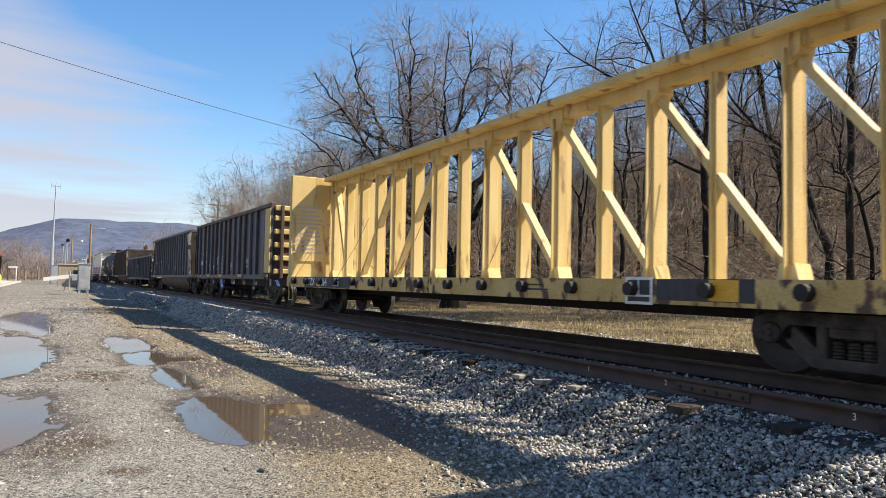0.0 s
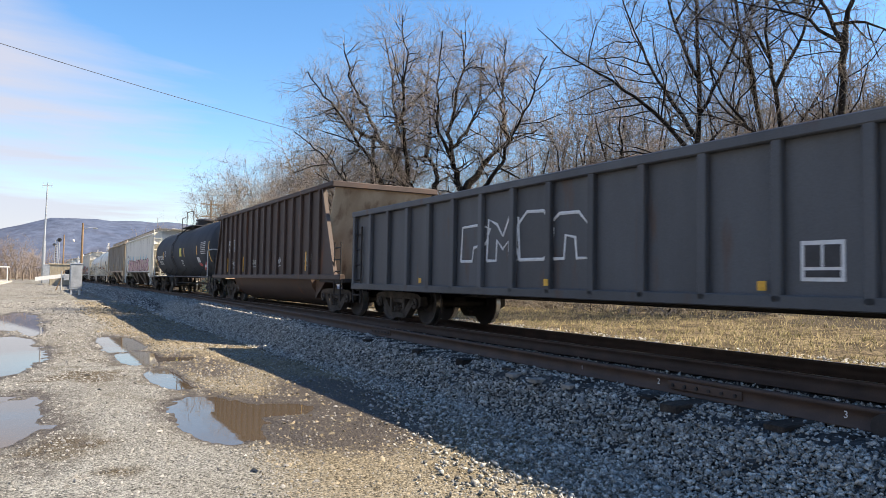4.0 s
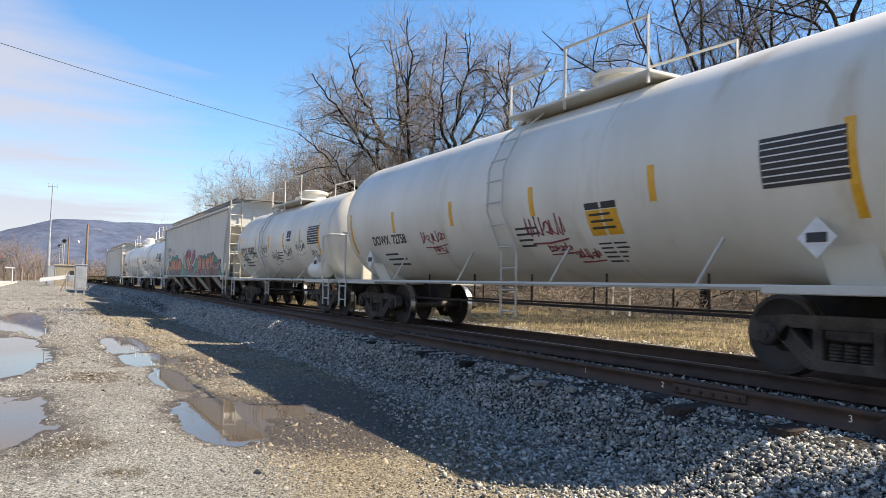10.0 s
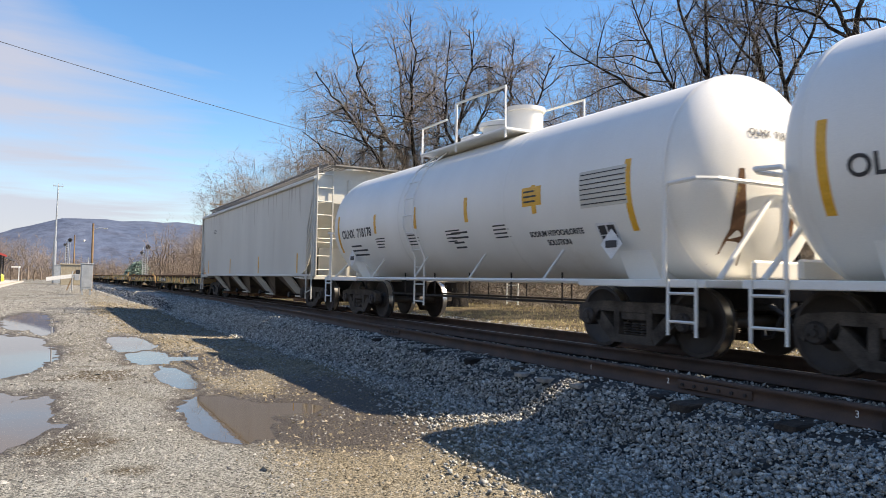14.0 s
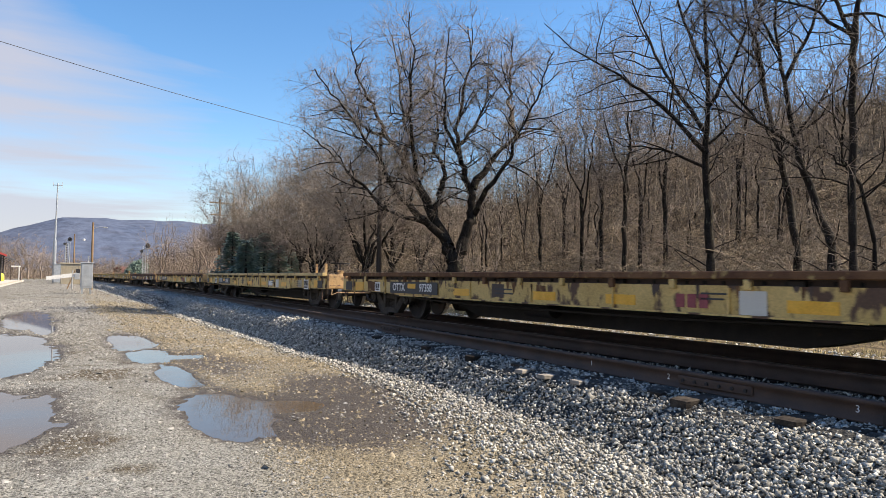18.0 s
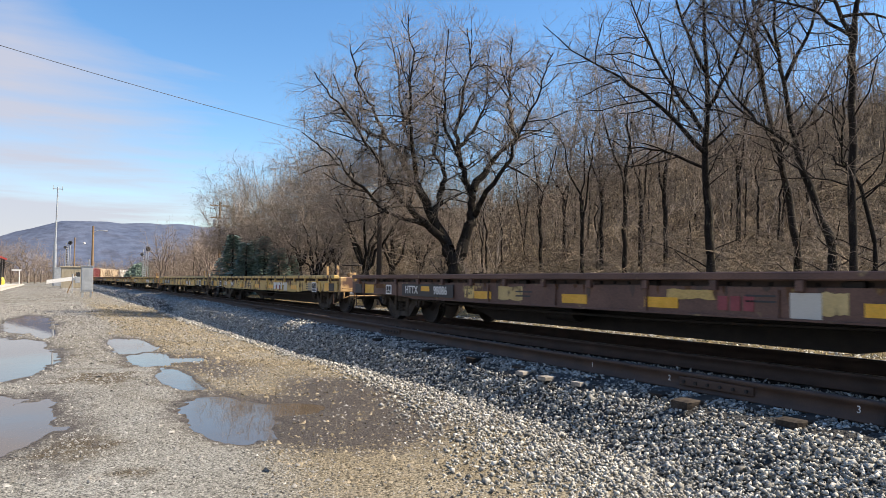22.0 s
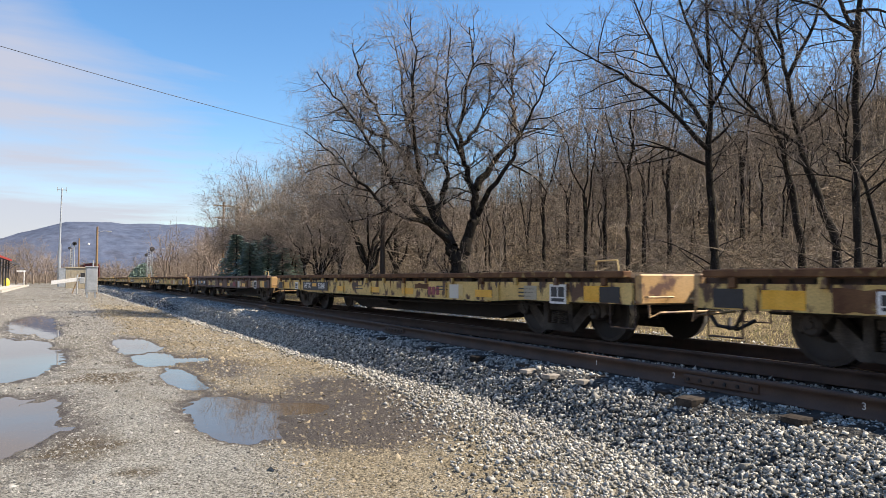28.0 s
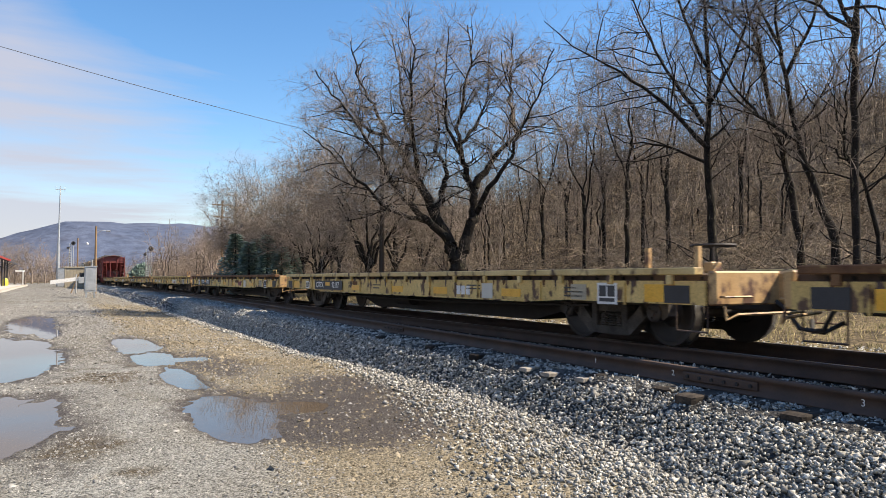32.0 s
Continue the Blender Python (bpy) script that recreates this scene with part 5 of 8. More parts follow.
def build_poles():
    # main pole with crossarms and transformers
    p = pole("utility_pole", "tan wooden utility pole with crossarms and grey transformers", 17.6, 89.0, 10.6, 0.17, "polewood")
    for z, w in ((10.1, 1.25), (8.6, 1.1)):
        part("crossarm", Shape().box(-w, w, -0.06, 0.06, z - 0.07, z + 0.07, 0.01), M["polewood"], p)
        for x in (-w + 0.1, -w * 0.45, w * 0.45, w - 0.1):
            part("insulator", Shape().lathe([(z + 0.07, 0.02), (z + 0.10, 0.05), (z + 0.22, 0.04), (z + 0.25, 0.0)], "z", 8, (x, 0, 0)), M["galv"], p)
    for x in (-0.62, 0.62, 0.0):
        part("transformer", Shape().lathe([(7.5, 0.0), (7.5, 0.26), (8.3, 0.26), (8.4, 0.16), (8.42, 0.0)], "z", 14, (x, -0.38, 0)), M["galv"], p, smooth=True)
    part("street_light", Shape().tube([(0, 0, 6.9), (0.8, -0.3, 7.3), (1.5, -0.5, 7.2)], 0.04).box(1.3, 1.8, -0.65, -0.4, 7.08, 7.2, 0.03), M["galv"], p)
    pole("utility_pole", "dark weathered wooden pole without arms", 19.4, 89.5, 10.4, 0.17, "poledark")
    pole("utility_pole", "short grey pole beside the main pole", 18.3, 90.5, 4.6, 0.12, "galv")
    # lamp pole by the great tree
    p = pole("utility_pole", "dark wooden pole with a street lamp before the trees", 14.2, 32.5, 8.4, 0.14, "poledark")
    part("lamp_arm", Shape().tube([(0, 0, 5.7), (-0.5, -0.2, 5.95), (-0.95, -0.3, 5.9)], 0.03), M["galv"], p)
    part("lamp_head", Shape().lathe([(5.72, 0.0), (5.72, 0.10), (5.85, 0.13), (5.95, 0.05), (5.96, 0.0)], "z", 12, (-1.0, -0.3, 0)), M["galv"], p, "pale lamp head", smooth=True)
    # lot lamp pole
    p = pole("lamp_pole", "tan wooden lamp pole with a small street light", 3.5, 84.0, 7.2, 0.15, "polewood", "lamp pole")
    part("lamp_arm", Shape().tube([(0, 0, 6.5), (0.55, 0, 6.75), (1.05, 0, 6.75)], 0.035), M["galv"], p)
    part("lamp_head", Shape().box(0.95, 1.4, -0.13, 0.13, 6.66, 6.78, 0.03), M["galv"], p)
    p = pole("lamp_pole", "thin wooden pole behind the shed", 3.2, 150.0, 9.2, 0.16, "polewood", "lamp pole")
    part("lamp_head", Shape().lathe([(8.0, 0.0), (8.0, 0.2), (8.3, 0.22), (8.4, 0.0)], "z", 10, (1.6, 0, 0)), M["white"], p)
    pole("utility_pole", "thin dark distant pole", 2.2, 175.0, 8.5, 0.14, "poledark")
    p = pole("lamp_pole", "distant dark pole with a lamp arm beyond the track", 22.6, 170.0, 8.0, 0.18, "poledark", "lamp pole")
    part("lamp_arm", Shape().tube([(0, 0, 7.0), (-1.2, 0, 7.6), (-2.4, 0, 7.4)], 0.06), M["galv"], p)
    pole("utility_pole", "distant grey pole before the wood", 24.5, 140.0, 7.6, 0.14, "poledark")
    # radio mast
    m = thing("radio_mast", "slim galvanised radio mast with a small crossbar at its top", "radio mast", loc=(0.0, 152.0, 0))
    part("lower_tube", Shape().tube([(0, 0, 0), (0, 0, 8.0)], 0.30, 10), M["galv"], m, smooth=True)
    part("upper_tube", Shape().tube([(0.0, 0, 8.0), (0.15, 0, 18.7)], [0.18, 0.11], 8), M["galv"], m, smooth=True)
    part("crossbar", Shape().box(-0.7, 1.0, -0.06, 0.06, 18.3, 18.45), M["galv"], m)
    for x in (-0.6, 0.15, 0.9):
        part("antenna", Shape().tube([(x, 0, 17.9), (x, 0, 19.0)], 0.04), M["galv"], m)
    # overhead cable from the lamp pole across the lot
    a, b = Vector((-16.0, 19.0, 10.2)), Vector((14.2, 32.5, 8.15))
    pts = [a.lerp(b, t) - Vector((0, 0, 4 * CABLE_SAG * t * (1 - t))) for t in np.linspace(0, 1, 25)]
    tagged(new("overhead_cable", Shape().tube(pts, 0.011, 5).mesh("overhead_cable", M["wire"])), "single thin black overhead cable against the sky", "cable")


CABLE_SAG = 0.5
build_poles()


def build_lineside():
    # grey signal cabinet with a louvred door on a concrete base
    c = thing("signal_cabinet", "grey metal signal cabinet standing on a concrete pad", "cabinet", loc=(2.35, 65.0, 0))
    part("body", Shape().box(-0.44, 0.44, -0.35, 0.35, 0.45, 2.5, 0.02), M["galv"], c)
    part("roof", Shape().box(-0.5, 0.5, -0.42, 0.42, 2.5, 2.58, 0.02), M["galv"], c)
    part("door", Shape().box(-0.38, 0.38, -0.38, -0.35, 0.6, 2.4, 0.01), M["galv"], c)
    for x in (-0.3, 0.3):
        part("leg", Shape().box(x - 0.07, x + 0.07, -0.3, 0.3, 0.0, 0.45), M["galv"], c)
    part("vent_pipe", Shape().tube([(0.1, 0, 2.58), (0.1, 0, 3.1)], 0.05), M["galv"], c)
    # crossing gate arm on its post
    g = thing("crossing_gate", "white crossing gate arm lying level on its mast", "crossing gate", loc=(1.7, 84.0, 0))
    part("mast", Shape().tube([(0, 0, 0), (0, 0, 2.0)], 0.08), M["galv"], g)
    part("arm", Shape().prism_y([(-2.4, 0.95), (-2.4, 1.35), (0.35, 1.75), (0.35, 1.35)], -0.05, 0.05), M["white"], g, "white boom")
    part("counterweight", Shape().box(0.2, 0.7, -0.15, 0.15, 1.05, 1.7, 0.03), M["galv"], g)
    part("brace", Shape().tube([(-0.5, 0, -0.05), (0.25, 0, 2.0)], 0.06), M["polewood"], g)
    # control shed
    s = thing("equipment_shed", "small tan corrugated equipment shed with a flat roof", "shed", loc=(2.5, 127.0, 0))
    part("body", Shape().box(-1.6, 1.6, -1.5, 1.5, 0, 3.2, 0.02), M["shed"], s)
    for k in range(16):
        part("rib", Shape().box(-1.52 + 0.2 * k, -1.46 + 0.2 * k, -1.53, -1.5, 0.05, 3.15), M["shed"], s)
    part("roof", Shape().box(-1.75, 1.75, -1.65, 1.65, 3.2, 3.38, 0.02), M["shed"], s)
    part("window", Shape().box(0.5, 1.1, -1.56, -1.53, 1.75, 2.45), M["signal"], s, "dark window")
    b = thing("relay_box", "pale grey relay box beside the mast", "cabinet", loc=(0.75, 150.5, 0))
    part("body", Shape().box(-0.8, 0.8, -0.6, 0.6, 0, 3.4, 0.03), M["galv"], b)
    part("lid", Shape().box(-0.85, 0.85, -0.65, 0.65, 3.4, 3.5, 0.02), M["galv"], b)
    # signal masts with ladders
    for x, y, h in ((13.9, 130.0, 6.2), (2.7, 165.0, 8.4)):
        m = thing("signal_mast", "railway signal mast with round black heads and a ladder", "signal", "signals", loc=(x, y, 0.3))
        part("mast", Shape().tube([(0, 0, 0), (0, 0, h)], 0.09), M["galv"], m)
        for sx in (-0.75, -0.3):
            part("ladder_rail", Shape().tube([(sx, 0, 0), (sx, 0, h)], 0.07), M["galv"], m)
        for k in range(int(h / 0.35)):
            part("rung", Shape().tube([(-0.75, 0, 0.3 + k * 0.35), (-0.3, 0, 0.3 + k * 0.35)], 0.045, 4), M["galv"], m)
        part("signal_head", Shape().lathe([(-0.2, 0.0), (-0.2, 0.40), (-0.1, 0.42), (-0.1, 0.0)], "y", 18, (0, 0, h + 0.1)), M["signal"], m, "round black signal target")
        part("hood", Shape().lathe([(-0.55, 0.16), (-0.2, 0.16)], "y", 12, (0, 0, h + 0.1)), M["signal"], m)
        part("lower_head", Shape().lathe([(-0.2, 0.0), (-0.2, 0.26), (-0.1, 0.26), (-0.1, 0.0)], "y", 18, (-0.95, 0, h - 0.9)), M["signal"], m)
    # station canopy and platform at the edge of the lot
    s = thing("station_canopy", "station canopy with a red-edged roof on posts", "canopy", loc=(-12.6, 140.0, 0))
    part("roof", Shape().prism_y([(-5.5, 4.9), (0.5, 6.6), (6.0, 4.3), (6.0, 4.05), (0.5, 6.3), (-5.5, 4.6)], -14, 16), M["signal"], s)
    part("fascia", Shape().prism_y([(0.45, 6.85), (6.25, 4.45), (6.25, 4.15), (0.45, 6.55)], -14.3, -14.02), M["redroof"], s, "red fascia")
    for y in (-12, -5, 2, 9):
        part("post", Shape().tube([(4.6, y, 0.3), (4.6, y, 4.7)], 0.12, 8), M["signal"], s)
        part("bracket", Shape().tube([(4.6, y, 3.2), (5.8, y, 4.1)], 0.06), M["signal"], s)
    p = tagged(new("platform", Shape().box(-10, 3.2, -50, 30, -0.1, 0.28, 0.02).mesh("platform", M["conc"])), "low concrete station platform", "platform", kind="structure")
    p.location = (-8.6, 140.0, 0)
    edge = tagged(new("platform_edge", Shape().box(-0.3, 0.05, -50, 30, 0.28, 0.30).mesh("platform_edge", M["shed"])), "faded yellowish strip along the platform edge", "platform edge", kind="structure")
    edge.location = (-5.45, 140.0, 0)
    y = thing("trash_barrel", "yellow plastic barrel on the platform", "barrel", loc=(-8.1, 146.0, 0.28))
    part("body", Shape().lathe([(0, 0.0), (0, 0.42), (0.5, 0.48), (1.0, 0.42), (1.3, 0.25), (1.35, 0.0)], "z", 14), M["yellowtag"], y, smooth=True)
    g = thing("sign_post", "white post at the end of the platform", "post", loc=(-5.6, 150.0, 0.28))
    part("post", Shape().tube([(0, 0, 0), (0, 0, 2.7)], 0.09), M["white"], g)
    part("arm", Shape().box(-1.2, 0.3, -0.05, 0.05, 2.5, 2.75), M["white"], g)
    # dark evergreen clump beyond the track
    rng = np.random.default_rng(12)
    n = 5200
    p = rng.normal(0, 1, (n, 3))
    p = p / np.linalg.norm(p, axis=1)[:, None] * rng.uniform(0.75, 1.02, (n, 1)) * np.array([[4.0, 3.0, 5.2]])
    p[:, 2] = np.abs(p[:, 2]) * (1 - 0.25 * np.abs(p[:, 0]) / 4)
    b = thing("evergreen_shrub", "rounded dark evergreen clump beyond the track", "shrub", loc=(19.5, 200.0, 0.4))
    part("stem", Shape().tube([(0, 0, 0), (0, 0, 3.5)], [0.3, 0.1], 6), M["bark"], b)
    q = p + rng.normal(0, 0.25, (n, 3))
    w = p + rng.normal(0, 0.25, (n, 3))
    part("foliage", array_mesh("foliage", np.stack([p, q, w], 1).reshape(-1, 3), np.arange(3 * n).reshape(-1, 3), M["needle"]), None, b)


build_lineside()


# ---------------------------------------------------------------- railway cars
# A car's own space: y along the track (minus: leading end), x across (minus: towards the lot), z above the rail.
def wheelset_mesh():
    s = Shape()
    for sg in (1, -1):
        prof = [(0.66, 0.09), (0.66, 0.16), (0.70, 0.19), (0.69, 0.36), (0.665, 0.40), (0.665, 0.475), (0.69, 0.478), (0.70, 0.458), (0.815, 0.45), (0.82, 0.40), (0.785, 0.36), (0.765, 0.20), (0.80, 0.17), (0.82, 0.10)]
        s.lathe([(sg * x, r) for x, r in prof], "x", 18)
        s.lathe([(sg * 0.82, 0.10), (sg * 0.92, 0.10), (sg * 0.92, 0.125), (sg * 1.10, 0.125), (sg * 1.12, 0.10), (sg * 1.12, 0.045), (sg * 1.14, 0.04), (sg * 1.14, 0.0)], "x", 16)
        for k in range(3):
            q = k * 2.094
            s.lathe([(sg * 1.115, 0.018), (sg * 1.14, 0.018), (sg * 1.14, 0.0)], "x", 6, (0, 0.07 * math.cos(q), 0.07 * math.sin(q)))
    s.lathe([(-0.7, 0.085), (0.7, 0.085)], "x", 14)
    me = s.mesh("wheelset", M["wheel"], True)
    me.materials.append(M["tread"])
    for f in me.polygons:
        c = f.center
        if 0.70 < abs(c.x) < 0.815 and math.hypot(c.y, c.z) > 0.445:
            f.material_index = 1
    return me


def sideframe_mesh():
    s = Shape()
    x0, x1 = -0.075, 0.075
    s.prism([(-1.12, 0.42), (-1.12, 0.60), (-1.0, 0.655), (-0.62, 0.69), (0.62, 0.69), (1.0, 0.655), (1.12, 0.60), (1.12, 0.42), (1.02, 0.36), (0.98, 0.50), (0.78, 0.53), (0.74, 0.40), (0.66, 0.40), (0.62, 0.55), (-0.62, 0.55), (-0.66, 0.40), (-0.74, 0.40), (-0.78, 0.53), (-0.98, 0.50), (-1.02, 0.36)], x0, x1)
    s.prism([(-0.78, 0.44), (-0.66, 0.58), (-0.30, 0.26), (-0.30, 0.13), (-0.42, 0.13)], x0, x1)
    s.prism([(0.78, 0.44), (0.66, 0.58), (0.30, 0.26), (0.30, 0.13), (0.42, 0.13)], x0, x1)
    s.prism([(-0.40, 0.125), (0.40, 0.125), (0.34, 0.235), (-0.34, 0.235)], x0 - 0.01, x1 + 0.01)
    for y in (-0.31, 0.31):
        s.box(x0 - 0.01, x1 + 0.01, y - 0.055, y + 0.055, 0.2, 0.6, 0.012)
    s.box(x0 + 0.01, x1 - 0.01, -0.24, 0.24, 0.44, 0.55, 0.015)
    return s.mesh("sideframe", M["truckdust"])


def spring_mesh():
    prof = []
    for k in range(6):
        z = 0.235 + k * 0.034
        prof += [(z, 0.055), (z + 0.014, 0.075)]
    return Shape().lathe(prof, "z", 7).mesh("spring", M["truckdust"], True)


TRUCK = dict(wheelset=wheelset_mesh(), frame=sideframe_mesh(), spring=spring_mesh(),
             bolster=Shape().box(-1.0, 1.0, -0.2, 0.2, 0.40, 0.66, 0.03).box(-0.14, 0.14, -0.95, 0.95, 0.5, 0.6, 0.02).mesh("truck", M["iron"]))
AXLES = {-1: [], 1: []}


def add_truck(car, y):
    t = part("truck", TRUCK["bolster"], None, car, "dark cast-iron truck with coil springs", loc=(0, y, 0))
    for sx in (-1, 1):
        part("sideframe", TRUCK["frame"], None, t, loc=(sx * 1.0, 0, 0))
        for dy in (-0.16, 0.0, 0.16):
            part("spring", TRUCK["spring"], None, t, loc=(sx * 1.0, dy, 0))
    for sy in (-1, 1):
        w = part("wheelset", TRUCK["wheelset"], None, t, "steel wheels on an axle with bright treads", loc=(0, sy * 0.889, 0.457))
        w.data = TRUCK["wheelset"]
        AXLES[sy].append(w)
    return t


COUPLER = Shape().box(-0.09, 0.09, -0.55, 0.2, 0.74, 0.92, 0.02).box(-0.16, 0.2, -0.78, -0.5, 0.66, 1.0, 0.05).mesh("coupler", M["iron"])


def add_ends(car, y0, y1, sill=0.17, z0=0.62, z1=0.98, pull=0.5, stub=0.0):
    """Centre sill, couplers and air hoses between the ends y0 and y1."""
    if stub:
        for ya, yb in ((y0, y0 + stub), (y1 - stub, y1)):
            part("stub_sill", Shape().box(-sill, sill, ya, yb, z0, z1, 0.02), M["iron"], car)
    else:
        part("centre_sill", Shape().box(-sill, sill, y0, y1, z0, z1, 0.02), M["iron"], car)
    a = part("coupler", COUPLER, None, car, loc=(0, y0 - pull + 0.45, 0))
    b = part("coupler", COUPLER, None, car, loc=(0, y1 + pull - 0.45, 0))
    b.rotation_euler.z = math.pi
    for y, sg in ((y0, -1), (y1, 1)):
        part("air_hose", Shape().tube([(-0.35, y, 0.7), (-0.36, y + sg * 0.25, 0.55), (-0.33, y + sg * 0.4, 0.32), (-0.2, y + sg * 0.62, 0.28), (-0.02, y + sg * 0.75, 0.4)], 0.028), M["signal"], car)
    return a, b


def ladder(car, pts, rungs, mat, name="ladder", r=0.022):
    """A ladder between two rails given by their ends (foot, top of each)."""
    (a0, a1), (b0, b1) = [(Vector(p), Vector(q)) for p, q in pts]
    s = Shape().tube([a0, a1], r, 5).tube([b0, b1], r, 5)
    for k in range(rungs):
        t = (k + 0.5) / rungs
        s.tube([a0.lerp(a1, t), b0.lerp(b1, t)], r * 0.8, 4)
    return part(name, s, M[mat], car)


def brake_wheel(car, x, y, z, r, mat="iron"):
    s = Shape()
    pts = [(x + r * math.cos(q), y, z + r * math.sin(q)) for q in [k * math.pi / 10 for k in range(21)]]
    s.tube(pts, 0.02, 5)
    for k in range(6):
        q = k * math.pi / 3
        s.tube([(x, y, z), (x + r * math.cos(q), y, z + r * math.sin(q))], 0.014, 4)
    return part("brake_wheel", s, M[mat], car)


def words(car, text, size, y, z, x=-1.51, mat="white", name="lettering", bold=0.0, tank=None, squeeze=1.0, end=None):
    """Lettering on the side towards the lot; tank: (radius, height of the axis) bends it round; end: y of an end face."""
    cu = bpy.data.curves.new(name, "FONT")
    cu.body, cu.size, cu.extrude, cu.offset = text, size, 0.001, bold
    cu.align_x, cu.align_y = "CENTER", "CENTER"
    tmp = bpy.data.objects.new(name, cu)
    me = bpy.data.meshes.new_from_object(tmp)
    bpy.data.objects.remove(tmp)
    bpy.data.curves.remove(cu)
    for p in me.vertices:
        a, b = p.co.x * squeeze, p.co.y
        if end is not None:
            # on the dished head of a tank: radius, axis height, half length, depth of the dish
            R, zc, hl, hh = end
            rr = min(0.99, math.hypot(a + y, b + z - zc) / R) ** (1 / 0.92)
            p.co = (a + y, -hl + hh * (1 - math.sqrt(1 - rr * rr)) - 0.014 - p.co.z, b + z)
        elif tank:
            zz = z + b
            p.co = (-math.sqrt(max(0.01, (tank[0] + 0.006) ** 2 - (zz - tank[1]) ** 2)) - p.co.z, y - a, zz)
        else:
            p.co = (x - p.co.z, y - a, z + b)
    me.materials.clear()
    me.materials.append(M[mat])
    return part(name, me, None, car)


def plate(car, y, z, w, h, mat, x=-1.508, name="placard", tank=None, label="", turn=0.0, thick=0.006):
    """A thin plate or painted patch; on a tank it follows the curve."""
    s, n = Shape(), 6 if tank else 1
    front, back = [], []
    c, d = math.cos(radians(turn)), math.sin(radians(turn))
    for k in range(n + 1):
        for e in (-1, 1):
            a, b = e * w / 2, -h / 2 + h * k / n
            yy, zz = y - (a * c - b * d), z + a * d + b * c
            xx = -math.sqrt(max(0.01, tank[0] ** 2 - (zz - tank[1]) ** 2)) if tank else x + thick
            front.append((xx - thick, yy, zz))
            back.append((xx + 0.002, yy, zz))
    m = len(front)
    fs = []
    for k in range(n):
        fs += [(2 * k, 2 * k + 1, 2 * k + 3, 2 * k + 2), (m + 2 * k, m + 2 * k + 2, m + 2 * k + 3, m + 2 * k + 1)]
        fs += [(2 * k, 2 * k + 2, m + 2 * k + 2, m + 2 * k), (2 * k + 1, m + 2 * k + 1, m + 2 * k + 3, 2 * k + 3)]
    fs += [(0, m, m + 1, 1), (m - 2, m - 1, 2 * m - 1, 2 * m - 2)]
    s.add(front + back, fs)
    return part(name, s, M[mat], car, label)


def small_print(car, y, z, w, rows, mat, x=-1.508, tank=None, pitch=0.07, seed=0):
    """Unreadable small print: rows of plain bars."""
    rng = random.Random(seed)
    for k in range(rows):
        ww = w * rng.uniform(0.6, 1.0)
        plate(car, y - (ww - w) / 2, z - k * pitch, ww, pitch * 0.36, mat, x, "small_print", tank, thick=0.004)


def stencil(car, y, z, w, h, x=-1.508, tank=None):
    """Black service panel ruled with white lines."""
    plate(car, y, z, w + 0.05, h + 0.05, "white", x, "service_panel", tank, "black service panel with white rules", thick=0.005)
    for k in range(2):
        plate(car, y + (k - 0.5) * w / 2, z + h * 0.14, w / 2 - 0.03, h * 0.62, "dark", x - 0.004, "panel_field", tank, thick=0.007)
    plate(car, y, z - h * 0.36, w - 0.04, h * 0.2, "dark", x - 0.004, "panel_field", tank, thick=0.007)


def car(name, label, u0, u1, group="railway cars of the freight train"):
    """An empty at the middle of a car that reaches from u0 to u1 along the train."""
    ob = thing(name, label, "railway car", group)
    ob["u"] = (u0 + u1) / 2
    return ob, (u1 - u0) / 2


def scrawl(car_ob, y, z, w, h, mat, seed, x=-1.51, tank=None, r=0.010, strokes=5):
    """A running spray tag: narrow loops and points of uneven height, and a flourish under it."""
    rng = random.Random(seed)
    s = Shape()
    runs = [[]]
    n = strokes * 2
    for k in range(n):
        yy = y + w / 2 - w * (k + rng.uniform(0.2, 0.8)) / n
        up = h / 2 * rng.uniform(0.35, 1.0)
        dn = h / 2 * rng.uniform(0.2, 0.8)
        if rng.random() < 0.4:
            for q in range(7):
                a = 0.9 * q
                runs[-1].append((yy + w / n * 0.55 * math.cos(a), z + up * 0.5 * math.sin(a)))
        else:
            runs[-1] += [(yy + w / n * rng.uniform(-0.1, 0.4), z - dn), (yy, z + up), (yy - w / n * rng.uniform(0, 0.3), z - dn * rng.uniform(0.3, 1))]
        if rng.random() < 0.3:
            runs.append([])
    runs.append([(y + w * 0.45, z - h * 0.55), (y, z - h * rng.uniform(0.5, 0.62)), (y - w * 0.5, z - h * 0.45)])
    for run in runs:
        if len(run) > 1:
            s.tube([(-math.sqrt(max(0.01, (tank[0] + 0.003) ** 2 - (b - tank[1]) ** 2)) if tank else x, a, b) for a, b in run], r, 4)
    for i, p in enumerate(s.v):
        if not tank:
            s.v[i] = (x + (p[0] - x) * 0.15, p[1], p[2])
    return part("graffiti", s, M[mat], car_ob)


